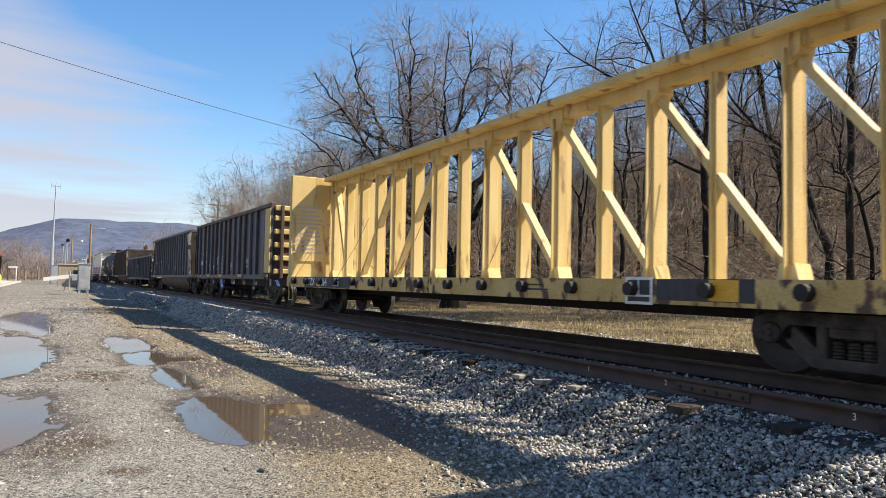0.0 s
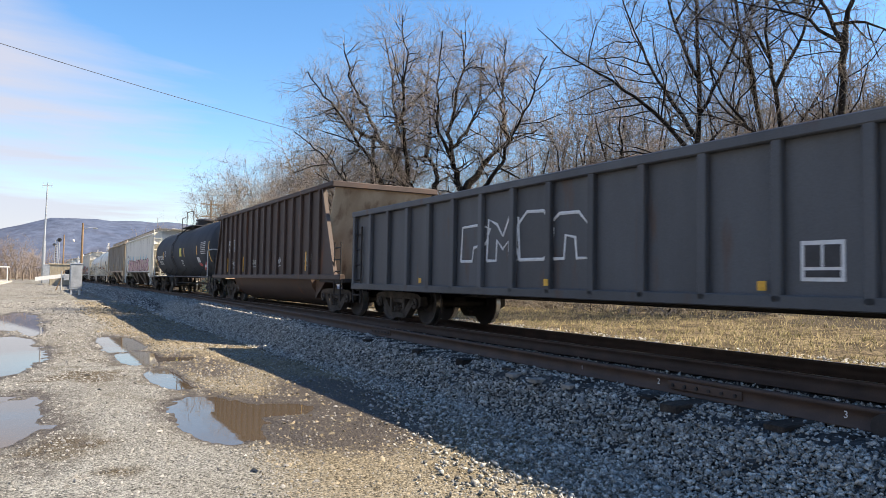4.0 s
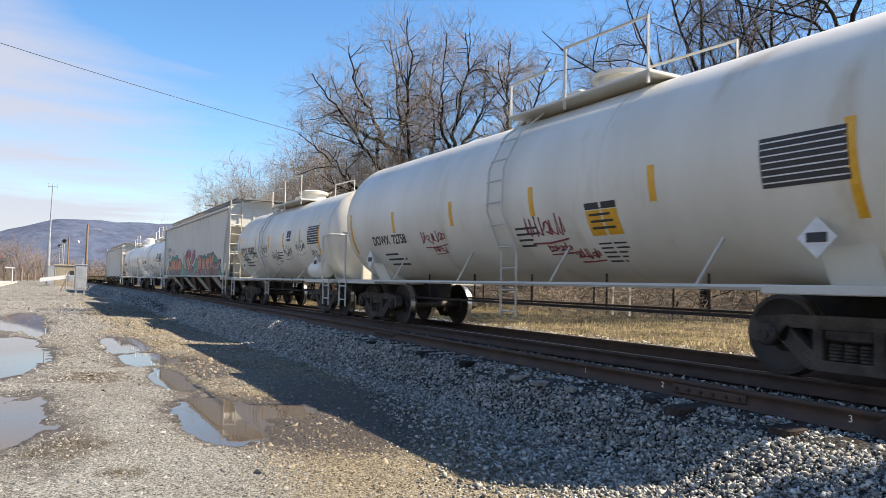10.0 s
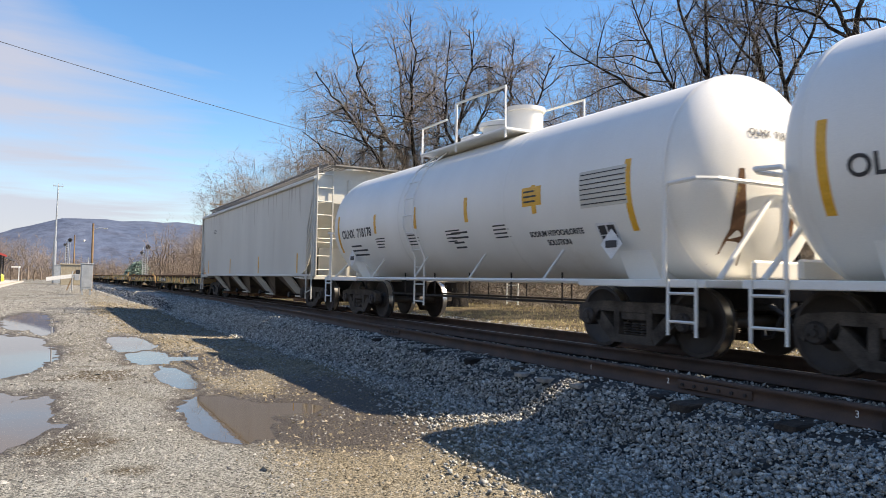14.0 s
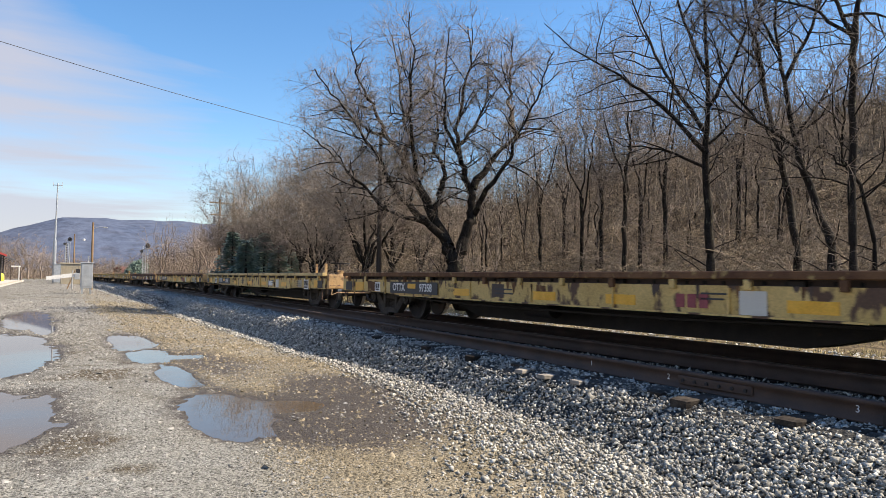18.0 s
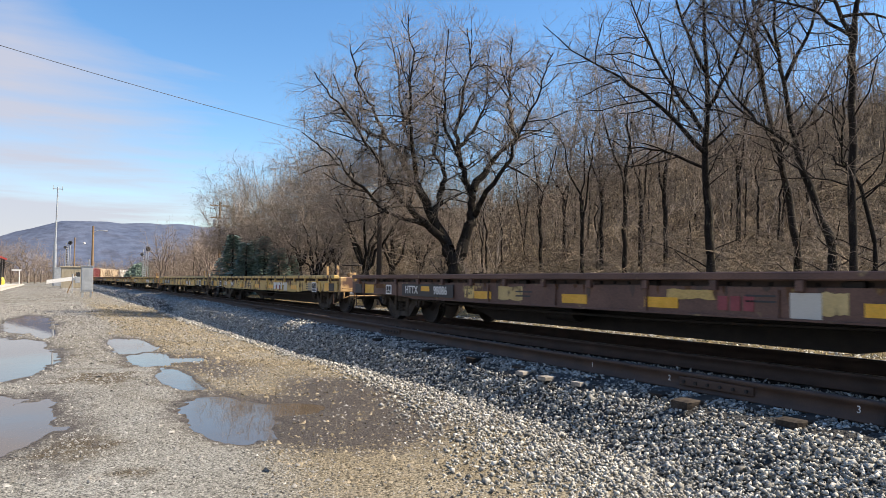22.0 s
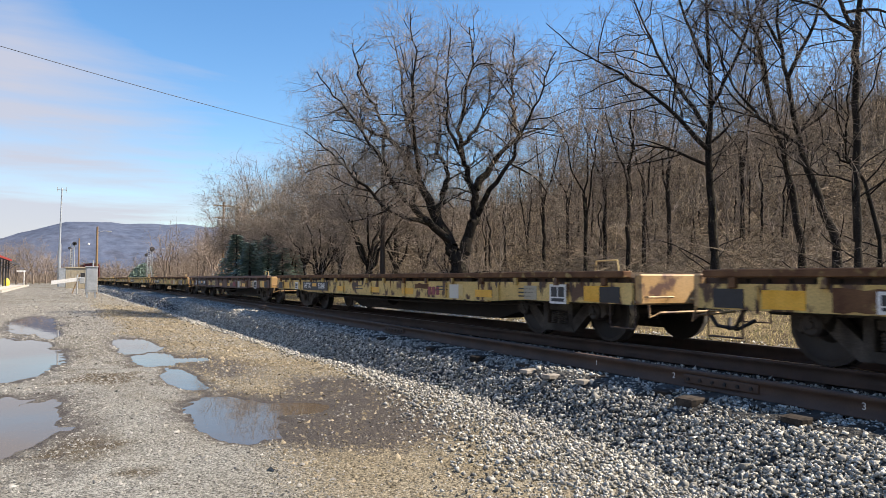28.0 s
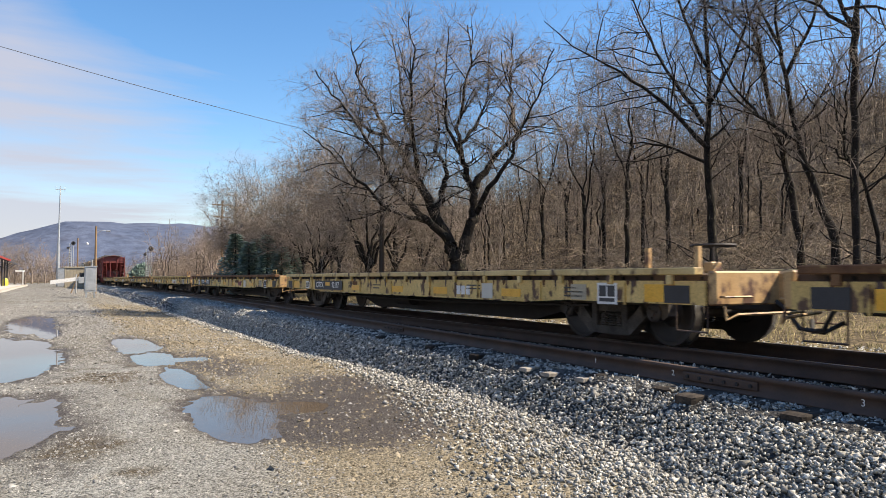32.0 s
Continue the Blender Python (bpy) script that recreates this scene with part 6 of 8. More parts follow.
# outlines of fat abstract letters in a unit square
GLYPHS = [[(0, 0), (0.02, 0.7), (0.25, 1), (0.7, 1), (0.97, 0.7), (1, 0), (0.66, 0), (0.62, 0.45), (0.40, 0.45), (0.36, 0)],
          [(0, 0.08), (0.12, 0), (0.85, 0), (1, 0.25), (0.88, 0.5), (0.5, 0.6), (0.95, 0.72), (0.88, 1), (0.2, 1), (0, 0.8), (0.1, 0.5), (0.5, 0.38), (0.05, 0.3)],
          [(0, 0), (0.05, 1), (0.32, 1), (0.5, 0.6), (0.7, 1), (0.95, 1), (1, 0), (0.7, 0), (0.68, 0.5), (0.5, 0.3), (0.32, 0.5), (0.3, 0)],
          [(0, 0), (0.05, 0.95), (0.7, 1), (1, 0.75), (0.85, 0.45), (0.45, 0.35), (0.4, 0)],
          [(0.1, 0), (0, 0.3), (0.03, 0.75), (0.3, 1), (0.75, 0.97), (1, 0.7), (0.97, 0.25), (0.75, 0)],
          [(0, 0), (0.2, 0.8), (0.3, 1), (0.66, 1), (0.75, 0.8), (1, 0), (0.74, 0), (0.62, 0.36), (0.42, 0.36), (0.3, 0)],
          [(0, 0), (0.0, 1), (0.3, 1.05), (0.36, 0.66), (0.6, 1.02), (1, 0.98), (0.66, 0.52), (1.05, 0.05), (0.7, 0), (0.42, 0.36), (0.32, 0)],
          [(0, 0), (0.0, 1), (0.3, 1), (0.62, 0.45), (0.66, 1), (0.97, 1), (1, 0), (0.7, 0), (0.36, 0.5), (0.32, 0)],
          [(0, 0), (0.28, 0.5), (0.0, 1), (0.36, 1), (0.5, 0.72), (0.66, 1), (1, 1), (0.72, 0.5), (1, 0), (0.66, 0), (0.5, 0.28), (0.34, 0)]]


def rounded(pts, closed=True, turns=2):
    """Cuts the corners of an outline off, so that it flows as sprayed paint does."""
    for _ in range(turns):
        n, q = len(pts), []
        for i in range(n if closed else n - 1):
            (a, b), (c, d) = pts[i], pts[(i + 1) % n]
            q += [(a * 0.75 + c * 0.25, b * 0.75 + d * 0.25), (a * 0.25 + c * 0.75, b * 0.25 + d * 0.75)]
        pts = q if closed else [pts[0]] + q + [pts[-1]]
    return pts


def paint(car_ob, pts, mat, x, layer=0, name="graffiti"):
    """A flat sprayed patch on the side, layer by layer outwards."""
    return part(name, Shape().prism(pts, x - 0.003 - 0.002 * layer, x + 0.01), M[mat], car_ob)


def lines(car_ob, runs, mat, x, r=0.014, name="graffiti_outline"):
    s = Shape()
    for run in runs:
        s.tube([(x, a, b) for a, b in run], r, 4)
    for i, p in enumerate(s.v):
        s.v[i] = (x + (p[0] - x) * 0.25, p[1], p[2])
    return part(name, s, M[mat], car_ob)


def disc(y, z, a, b=None, n=12, q0=0.0):
    b = b or a
    return [(y + a * math.cos(2 * math.pi * i / n + q0), z + b * math.sin(2 * math.pi * i / n + q0)) for i in range(n)]


def outline_word(car_ob, y, z, w, h, n, mat, seed, x=-1.466, r=0.02):
    """Hollow letters drawn in line alone."""
    rng = random.Random(seed)
    runs = []
    for k in range(n):
        g = GLYPHS[rng.randrange(5)]
        y0 = y + w / 2 - w * k / n
        pts = [(y0 - a * w / n * 1.12, z + b * h * rng.uniform(0.85, 1.1)) for a, b in g]
        runs.append(pts + pts[:1])
    return lines(car_ob, runs, mat, x, r, "graffiti")


def letters(car_ob, y0, y1, z0, z1, shapes, fill, low, line, shine, x, seed):
    """Sprayed letters with a darker lower part, dark edges and pale highlights."""
    rng = random.Random(seed)
    n = len(shapes)
    w = (y1 - y0) / n
    for k, g in enumerate(shapes):
        top = z1 + rng.uniform(-0.08, 0.06)
        f = lambda a, b: (y0 + w * (k - 0.06 + 1.12 * a), z0 + (top - z0) * b)
        pts = rounded([f(a, b) for a, b in GLYPHS[g]])
        paint(car_ob, pts, fill, x, 1 + k % 2)
        cut = z0 + (top - z0) * 0.36
        lo = [(a, min(b, cut)) for a, b in pts]
        if low:
            paint(car_ob, [p for i, p in enumerate(lo) if p != lo[i - 1]], low, x, 3 + k % 2, "graffiti_shade")
        lines(car_ob, [pts + pts[:1]], line, x - 0.012, 0.017)
        if shine:
            lines(car_ob, [[f(0.15, 0.1), f(0.2, 0.6), f(0.42, 0.82)], [f(0.55, 0.3), f(0.75, 0.7), f(0.9, 0.2)]], shine, x - 0.014, 0.012, "graffiti_highlight")


# ---- flat cars
FLAT_LEN = 18.0


def build_flat(variant):
    L = 8.45
    ob, _ = car("flat_car", "empty maroon steel flat car with a worn wooden deck" if variant == 4 else "empty yellow steel flat car with a worn wooden deck", 0, FLAT_LEN, "flat cars of the freight train")
    paint_mat = "flatbrown" if variant == 4 else "flat"
    edge_mat = ("sillrust", "lip", "sillrust", "flat", "flatbrown")[variant]
    rng = random.Random(60 + variant)
    deck = Shape()
    plain = variant % 2 == 0
    y = -L + (0.15 if plain else 0.9)
    y_end = L - 0.2
    while y < y_end:
        w = 0.23
        deck.box(-1.44, 1.44, y, y + w - 0.012, 0.955, 1.02 + rng.uniform(-0.012, 0.012))
        y += w
    part("deck", deck, M["deck"], ob, "rows of worn brown deck planks")
    for sx in (-1, 1):
        a = 1.44 * sx
        prof = [(-L, 0.60), (-L, 0.885), (L, 0.885), (L, 0.60), (5.9, 0.60), (4.9, 0.545), (-4.9, 0.545), (-5.9, 0.60)]
        part("side_sill", Shape().prism(prof, a - 0.02, a + 0.02), M[paint_mat], ob, "maroon side sill with yellow patches" if variant == 4 else "chalky yellow side sill with rust")
        # dark brown here stands in for the shade inside the recess
        part("recess_web", Shape().box(min(1.30 * sx, 1.33 * sx), max(1.30 * sx, 1.33 * sx), -L, L, 0.80, 0.955), M["brown"], ob, "rusty recessed web, darkened for the shade under the deck edge")
        part("sill_flange", Shape().box(min(a, a + 0.07 * sx), max(a, a + 0.07 * sx), -5.0, 5.0, 0.545, 0.565).mesh("sill_flange", M[paint_mat]), None, ob)
        part("deck_rail", Shape().box(a - 0.075, a + 0.075, -L + 0.1, L - 0.1, 0.955, 1.045, 0.012), M[edge_mat], ob, "worn deck edge")
        for k in range(16):
            y = -7.95 + k * 1.06
            xa, xb = sorted((a + 0.02 * sx, a + 0.075 * sx))
            part("stake_pocket", Shape().box(xa, xb, y - 0.045, y + 0.045, 0.84, 0.955, 0.008), M[paint_mat if k % 3 else edge_mat], ob)
        rivets = Shape()
        for k in range(int(2 * L / 0.265)):
            y = -L + 0.15 + 0.265 * k
            xa, xb = sorted((1.33 * sx, 1.345 * sx))
            rivets.box(xa, xb, y - 0.02, y + 0.02, 0.895, 0.935)
        part("rivet_row", rivets, M["iron"], ob, "row of dark rivet holes in the web")
        for k in range(9):
            y = -L + 1.3 + k * 1.85
            xa, xb = sorted((a + 0.02 * sx, a + 0.05 * sx))
            part("gusset", Shape().box(xa, xb, y - 0.012, y + 0.012, 0.57, 0.86), M[paint_mat], ob)
    for sy in (-1, 1):
        y = sy * L
        part("end_sill", Shape().box(-1.42, 1.42, min(y, y + 0.12 * sy), max(y, y + 0.12 * sy), 0.60, 1.0, 0.02), M["flatend"], ob, "rust-marked yellow end sill")
        part("draft_pocket", Shape().box(-0.30, 0.30, min(y, y + 0.32 * sy), max(y, y + 0.32 * sy), 0.62, 1.0, 0.03), M["flatend"], ob)
        for sx in (-1, 1):
            x = sx * 1.36
            part("sill_step", Shape().tube([(x, y - sy * 0.05, 0.62), (x, y - sy * 0.05, 0.28), (x, y - sy * 0.52, 0.28), (x, y - sy * 0.52, 0.6)], 0.014, 5), M["brown"], ob)
            # solid black plate, painted as the shade inside an opening
            xa, xb = sorted((sx * 1.458, sx * 1.47))
            part("step_opening", Shape().box(xa, xb, min(y - sy * 0.62, y - sy * 0.22), max(y - sy * 0.62, y - sy * 0.22), 0.615, 0.83), M["signal"], ob, "black plate for the shaded opening above the sill step")
            part("uncoupling_lever", Shape().tube([(sx * 1.32, y + sy * 0.16, 0.60), (sx * 1.34, y + sy * 0.20, 0.44), (sx * 1.2, y + sy * 0.24, 0.50), (sx * 0.3, y + sy * 0.45, 0.52)], 0.018, 5), M["flatend"], ob)
            part("grab_iron", Shape().tube([(x, y + sy * 0.13, 0.70), (x, y + sy * 0.2, 0.70), (x - sx * 0.45, y + sy * 0.2, 0.70), (x - sx * 0.45, y + sy * 0.13, 0.70)], 0.014, 4), M["flatend"], ob)
    add_ends(ob, -L, L, 0.25, 0.50, 0.95, 0.55)
    part("centre_sill", Shape().prism([(-5.3, 0.55), (-3.6, 0.16), (3.6, 0.16), (5.3, 0.55), (5.3, 0.92), (-5.3, 0.92)], -0.34, 0.34), M["iron"], ob, "deep dark centre sill")
    for y in (-4.2, -1.6, 1.2, 3.8):
        part("cross_bearer", Shape().box(-1.40, 1.40, y - 0.10, y + 0.10, 0.58, 0.95, 0.01), M["iron"], ob)
    part("brake_cylinder", Shape().lathe([(-0.45, 0.0), (-0.45, 0.16), (0.3, 0.16), (0.42, 0.06), (0.9, 0.03), (0.9, 0.0)], "y", 12, (-0.75, 1.0, 0.45)), M["iron"], ob, smooth=True)
    part("brake_pipe", Shape().tube([(-1.1, -6.0, 0.52), (-1.05, -2, 0.44), (-1.05, 3, 0.44), (-1.1, 6.0, 0.52)], 0.02, 5), M["iron"], ob)
    add_truck(ob, -6.4)
    add_truck(ob, 6.4)
    # lettering panels and reflectors on the side towards the lot
    x = -1.468
    plate(ob, 4.43, 0.76, 0.36, 0.10, "amber", -1.495, "reflector")
    for y in (-4.6, -1.9, -0.1, 2.3):
        plate(ob, y + rng.uniform(-0.2, 0.2), 0.68, 0.55, 0.13, "amber", x, "reflector", label="amber reflective strip")
    stencil(ob, -6.9 + 0.1 * variant, 0.71, 0.34, 0.24, x)
    stencil(ob, 6.25, 0.72, 0.24, 0.16, x)
    plate(ob, 7.35, 0.72, 0.5, 0.2, "amber", x, "yellow_panel")
    plate(ob, -7.75, 0.73, 0.50, 0.22, "amber", x, "yellow_panel")
    plate(ob, -6.2, 0.72, 0.34, 0.22, "shed", x, "faded_panel")
    small_print(ob, -6.1, 0.78, 0.45, 3, "dark", x, pitch=0.06, seed=variant)
    words(ob, "LD LMT", 0.085, 2.75, 0.80, -1.472, "dark", "load_limit")
    words(ob, "LT WT", 0.085, 2.78, 0.70, -1.472, "dark", "light_weight")
    small_print(ob, 1.0, 0.76, 0.6, 2, "dark", x, pitch=0.07, seed=3 + variant)
    small_print(ob, -3.3, 0.79, 0.5, 2, "dark", x, pitch=0.06, seed=5 + variant)
    # rust running down from the deck edge
    for k in range(34):
        y0, ln, w = rng.uniform(-L + 0.3, L - 0.3), rng.uniform(0.05, 0.2), rng.uniform(0.015, 0.05)
        run = [(y0 - w, 0.885), (y0 - w * 0.7, 0.885 - ln * 0.6), (y0, 0.885 - ln), (y0 + w * 0.8, 0.885 - ln * 0.5), (y0 + w, 0.885)]
        part("rust_run", Shape().prism(run, -1.465, -1.45), M["brown" if k % 2 else "sillrust"], ob)
    # patched and stained stretches of the sill
    for k in range(13):
        y0 = -L + 0.4 + 1.28 * k + rng.uniform(0, 0.3)
        w = rng.uniform(0.2, 0.8)
        if rng.random() < (0.40, 0.28, 0.45, 0.28, 0.6)[variant]:
            z0, z1 = (0.605, 0.855) if rng.random() < 0.6 else (0.72, 0.855)
            jag = [(y0 + w * i / 6, z0 + rng.uniform(0, 0.03)) for i in range(7)] + [(y0 + w * i / 6, z1 - rng.uniform(0, 0.03)) for i in range(6, -1, -1)]
            part("sill_patch", Shape().prism(jag, -1.466, -1.45), M[rng.choice(("flat", "lip", "sillrust", "flat") if variant == 4 else ("sillrust", "sillrust", "lip", "brown"))], ob, "repainted and rusted stretch of the sill")
    if variant == 3:
        for k in range(3):
            y0 = -2.4 - 0.42 * k
            paint(ob, [(y0, 0.60), (y0, 0.82), (y0 - 0.34, 0.82), (y0 - 0.34, 0.74), (y0 - 0.22, 0.74), (y0 - 0.22, 0.60)], "white", -1.47, 0, "owner_mark")
    # the owner's mark as three plain bars
    for k in range(3):
        plate(ob, -2.75 - 0.17 * k, 0.70, 0.13, 0.16, "maroon" if variant != 1 else "white", x, "owner_mark")
    plate(ob, -3.75, 0.70, 0.34, 0.26, "hopgrey", x, "grey_patch", label="grey repainted patch")
    if variant != 3:
        plate(ob, 4.4, 0.725, 2.2, 0.245, "dark", -1.492, "number_panel", label="dark panel behind the car number")
    if not plain:
        yb = -L + 0.35
        part("brake_stand", Shape().box(-1.0, -0.8, yb - 0.06, yb + 0.08, 0.98, 1.12, 0.02), M["flatend"], ob)
        part("brake_shaft", Shape().tube([(-0.9, yb, 1.0), (-0.9, yb, 1.32)], 0.02, 5), M["iron"], ob)
        s = Shape().tube([(-0.9 + 0.26 * math.cos(q), yb + 0.26 * math.sin(q), 1.32) for q in [k * math.pi / 8 for k in range(17)]], 0.018, 5)
        for k in range(4):
            s.tube([(-0.9, yb, 1.32), (-0.9 + 0.26 * math.cos(k * 1.571), yb + 0.26 * math.sin(k * 1.571), 1.32)], 0.012, 4)
        part("brake_wheel", s, M["iron"], ob)
        for yy in (-L + 0.15, -L + 0.95):
            part("stake", Shape().box(-1.42, -1.36, yy - 0.03, yy + 0.03, 1.04, 1.30), M["flatend"], ob)
    else:
        part("grab_hoop", Shape().tube([(-1.4, -L + 0.3, 1.04), (-1.4, -L + 0.33, 1.19), (-1.4, -L + 0.75, 1.19), (-1.4, -L + 0.78, 1.04)], 0.012, 5), M["lip"], ob)
    return ob


FLAT_KINDS = (0, 2, 1, 0, 4, 3, 1, 3, 2, 0, 4, 2, 1, 0, 3, 2, 1, 0)
FLAT_MARKS = ["HTTX  93751", "OTTX  97358", "HTTX  93625", "HTTX  94189", "HTTX  98086", "HTTX  93641", "HTTX  93899", "OTTX  92451", "OTTX  97873", "HTTX  93348", "OTTX  97291", "OTTX  91855",
              "OTTX  92117", "OTTX  97732", "HTTX  91186", "HTTX  97789", "OTTX  93310", "HTTX  93207"]


def build_flats():
    protos = [build_flat(k) for k in range(5)]
    flats = []
    for k in range(18):
        v = FLAT_KINDS[k]
        ob = copy_thing(protos[v], Matrix()) if v in FLAT_KINDS[:k] else protos[v]
        ob["u"] = 148.0 + FLAT_LEN * (k + 0.5)
        flats.append(ob)
    for k, ob in enumerate(flats):
        initials, number = FLAT_MARKS[k].split()
        words(ob, initials, 0.22, 5.05, 0.725, -1.497, "white", "owner_initials", 0.004)
        words(ob, number, 0.22, 3.8, 0.725, -1.497, "white", "car_number", 0.004)
        ob["u"] -= (1.0, 0.6, 0.3)[k] if k < 3 else 0.0
        for o in ob.children_recursive:
            if o.name.startswith("wheelset"):
                sg = -1 if o.location.y < 0 else 1
                if o not in AXLES[sg]:
                    AXLES[sg].append(o)
    return flats


# ---- open cars for stone and scrap
def build_tub(u0, u1, mat, label, marks, seed):
    """High-sided open car with a round belly and slanted ends."""
    ob, h = car("tub_gondola", label, u0, u1)
    zs, zt = 1.06, 3.48
    t = h - 0.75
    for sx in (-1, 1):
        a, b = sorted((1.47 * sx, 1.43 * sx))
        part("side_sheet", Shape().prism([(-t + 0.8, zt), (t - 0.8, zt), (h - 0.55, zs), (-h + 0.55, zs)], a, b), M[mat], ob)
        part("side_sill", Shape().box(min(1.40 * sx, 1.55 * sx), max(1.40 * sx, 1.55 * sx), -h + 0.1, h - 0.1, 0.93, 1.07, 0.015), M[mat], ob)
        part("top_chord", Shape().box(min(1.40 * sx, 1.56 * sx), max(1.40 * sx, 1.56 * sx), -t, t, zt - 0.10, zt + 0.03, 0.015), M[mat], ob)
        n = 18
        for k in range(n):
            y = -t + 0.25 + (2 * t - 0.5) * k / (n - 1)
            if abs(y) > t - 0.7:
                continue
            z0 = zs
            part("rib", Shape().box(min(1.47 * sx, 1.55 * sx), max(1.47 * sx, 1.55 * sx), y - 0.05, y + 0.05, z0, zt - 0.08, 0.01), M[mat], ob)
    for sy in (-1, 1):
        ys = sy * t
        part("slope_sheet", Shape().prism([(ys, zt), (ys - sy * 0.05, zt), (sy * (h - 2.1), 0.9), (sy * (h - 2.05), 0.9)], -1.43, 1.43), M["rusttan"], ob, "rusty tan slope sheet")
        part("end_beam", Shape().box(-1.56, 1.56, ys - 0.06, ys + 0.06, zt - 0.12, zt + 0.03, 0.015), M[mat], ob)
        for sx in (-1, 1):
            part("end_strut", Shape().prism([(ys - sy * 0.74, zt - 0.1), (ys - sy * 0.83, zt - 0.1), (sy * (h - 0.58), zs), (sy * (h - 0.49), zs)], min(1.45 * sx, 1.55 * sx), max(1.45 * sx, 1.55 * sx)), M[mat], ob, "slanting end strut")
        part("end_platform", Shape().box(-1.5, 1.5, min(sy * (h - 1.7), sy * h), max(sy * (h - 1.7), sy * h), 0.86, 0.96, 0.01), M["iron"], ob)
        ladder(ob, (((-1.5, sy * (h - 0.15), 0.4), (-1.5, sy * (h - 0.15), 1.9)), ((-1.5, sy * (h - 0.6), 0.4), (-1.5, sy * (h - 0.6), 1.9))), 5, "iron")
    brake_wheel(ob, 0.5, -h + 0.15, 1.9, 0.28)
    belly = [(-1.2, 0.95)] + [(1.25 * math.cos(q), 0.95 + 0.84 * math.sin(q)) for q in [math.pi + math.pi * i / 12 for i in range(13)]] + [(1.2, 0.95)]
    part("belly", Shape().prism_y(belly, -h + 3.1, h - 3.1), M["baybrown"] if mat == "black" else M[mat], ob, "rounded dusty belly", smooth=True)
    for sy in (-1, 1):
        part("belly_end", Shape().prism([(sy * (h - 3.1), 0.95), (sy * (h - 2.2), 0.95), (sy * (h - 3.1), 0.4)], -1.1, 1.1), M[mat], ob)
    add_ends(ob, -h, h)
    add_truck(ob, -h + 1.6)
    add_truck(ob, h - 1.6)
    for txt, y, z, size in marks:
        words(ob, txt, size, y, z, -1.485, "white", bold=0.0)
    for y in (t - 1.9, t - 4.4, 0.5, -t + 2.2):
        plate(ob, y, 1.45, 0.09, 0.55, "amber", -1.482, "reflector")
    for k in range(4):
        scrawl(ob, -t + 2 + k * 2.9, 1.50, 0.55, 0.3, "white" if k % 2 else "hopgrey", seed + k, -1.478, r=0.010)
    small_print(ob, t - 2.6, 1.65, 0.6, 3, "white", -1.478, seed=seed)
    return ob


def build_gondola(u0, u1):
    ob, h = car("scrap_gondola", "black ribbed steel gondola with white graffiti", u0, u1)
    zb, zt = 0.78, 2.50
    for sx in (-1, 1):
        part("side_sheet", Shape().box(min(1.42 * sx, 1.46 * sx), max(1.42 * sx, 1.46 * sx), -h, h, zb, zt), M["black"], ob)
        part("top_chord", Shape().box(min(1.40 * sx, 1.56 * sx), max(1.40 * sx, 1.56 * sx), -h, h, zt - 0.06, zt + 0.07, 0.015), M["black"], ob)
        part("side_sill", Shape().box(min(1.40 * sx, 1.55 * sx), max(1.40 * sx, 1.55 * sx), -h, h, zb - 0.06, zb + 0.08, 0.012), M["black"], ob)
        for k in range(17):
            y = -h + 0.1 + (2 * h - 0.2) * k / 16
            part("rib", Shape().box(min(1.46 * sx, 1.55 * sx), max(1.46 * sx, 1.55 * sx), y - 0.06, y + 0.06, zb, zt, 0.012), M["black"], ob)
    for sy in (-1, 1):
        y = sy * (h - 0.03)
        part("end_wall", Shape().box(-1.46, 1.46, y - 0.03, y + 0.03, zb, zt), M["black"], ob)
        for z in (0.95, 1.35, 1.75, 2.15):
            part("end_corrugation", Shape().box(-1.4, 1.4, min(y, y + sy * 0.10), max(y, y + sy * 0.10), z - 0.1, z + 0.1, 0.03), M["hopshade"], ob)
        ladder(ob, (((-1.5, sy * (h - 0.05), 0.4), (-1.5, sy * (h - 0.05), 2.2)), ((-1.5, sy * (h - 0.5), 0.4), (-1.5, sy * (h - 0.5), 2.2))), 5, "iron")
    part("floor", Shape().box(-1.42, 1.42, -h + 0.05, h - 0.05, zb, zb + 0.06), M["iron"], ob)
    add_ends(ob, -h, h)
    add_truck(ob, -h + 1.6)
    add_truck(ob, h - 1.6)
    brake_wheel(ob, 0.4, -h - 0.1, 1.9, 0.28)
    outline_word(ob, 0.9, 1.3, 3.4, 0.7, 4, "white", 9, -1.466, 0.026)
    plate(ob, -h + 1.0, 1.2, 0.35, 0.22, "amber", -1.47, "reflector")
    for y in (-3.6, 0.0, 4.0):
        plate(ob, y, 0.95, 0.10, 0.10, "amber", -1.565, "reflector")
    stencil(ob, -h + 3.4, 1.2, 0.4, 0.35, -1.472)
    return ob


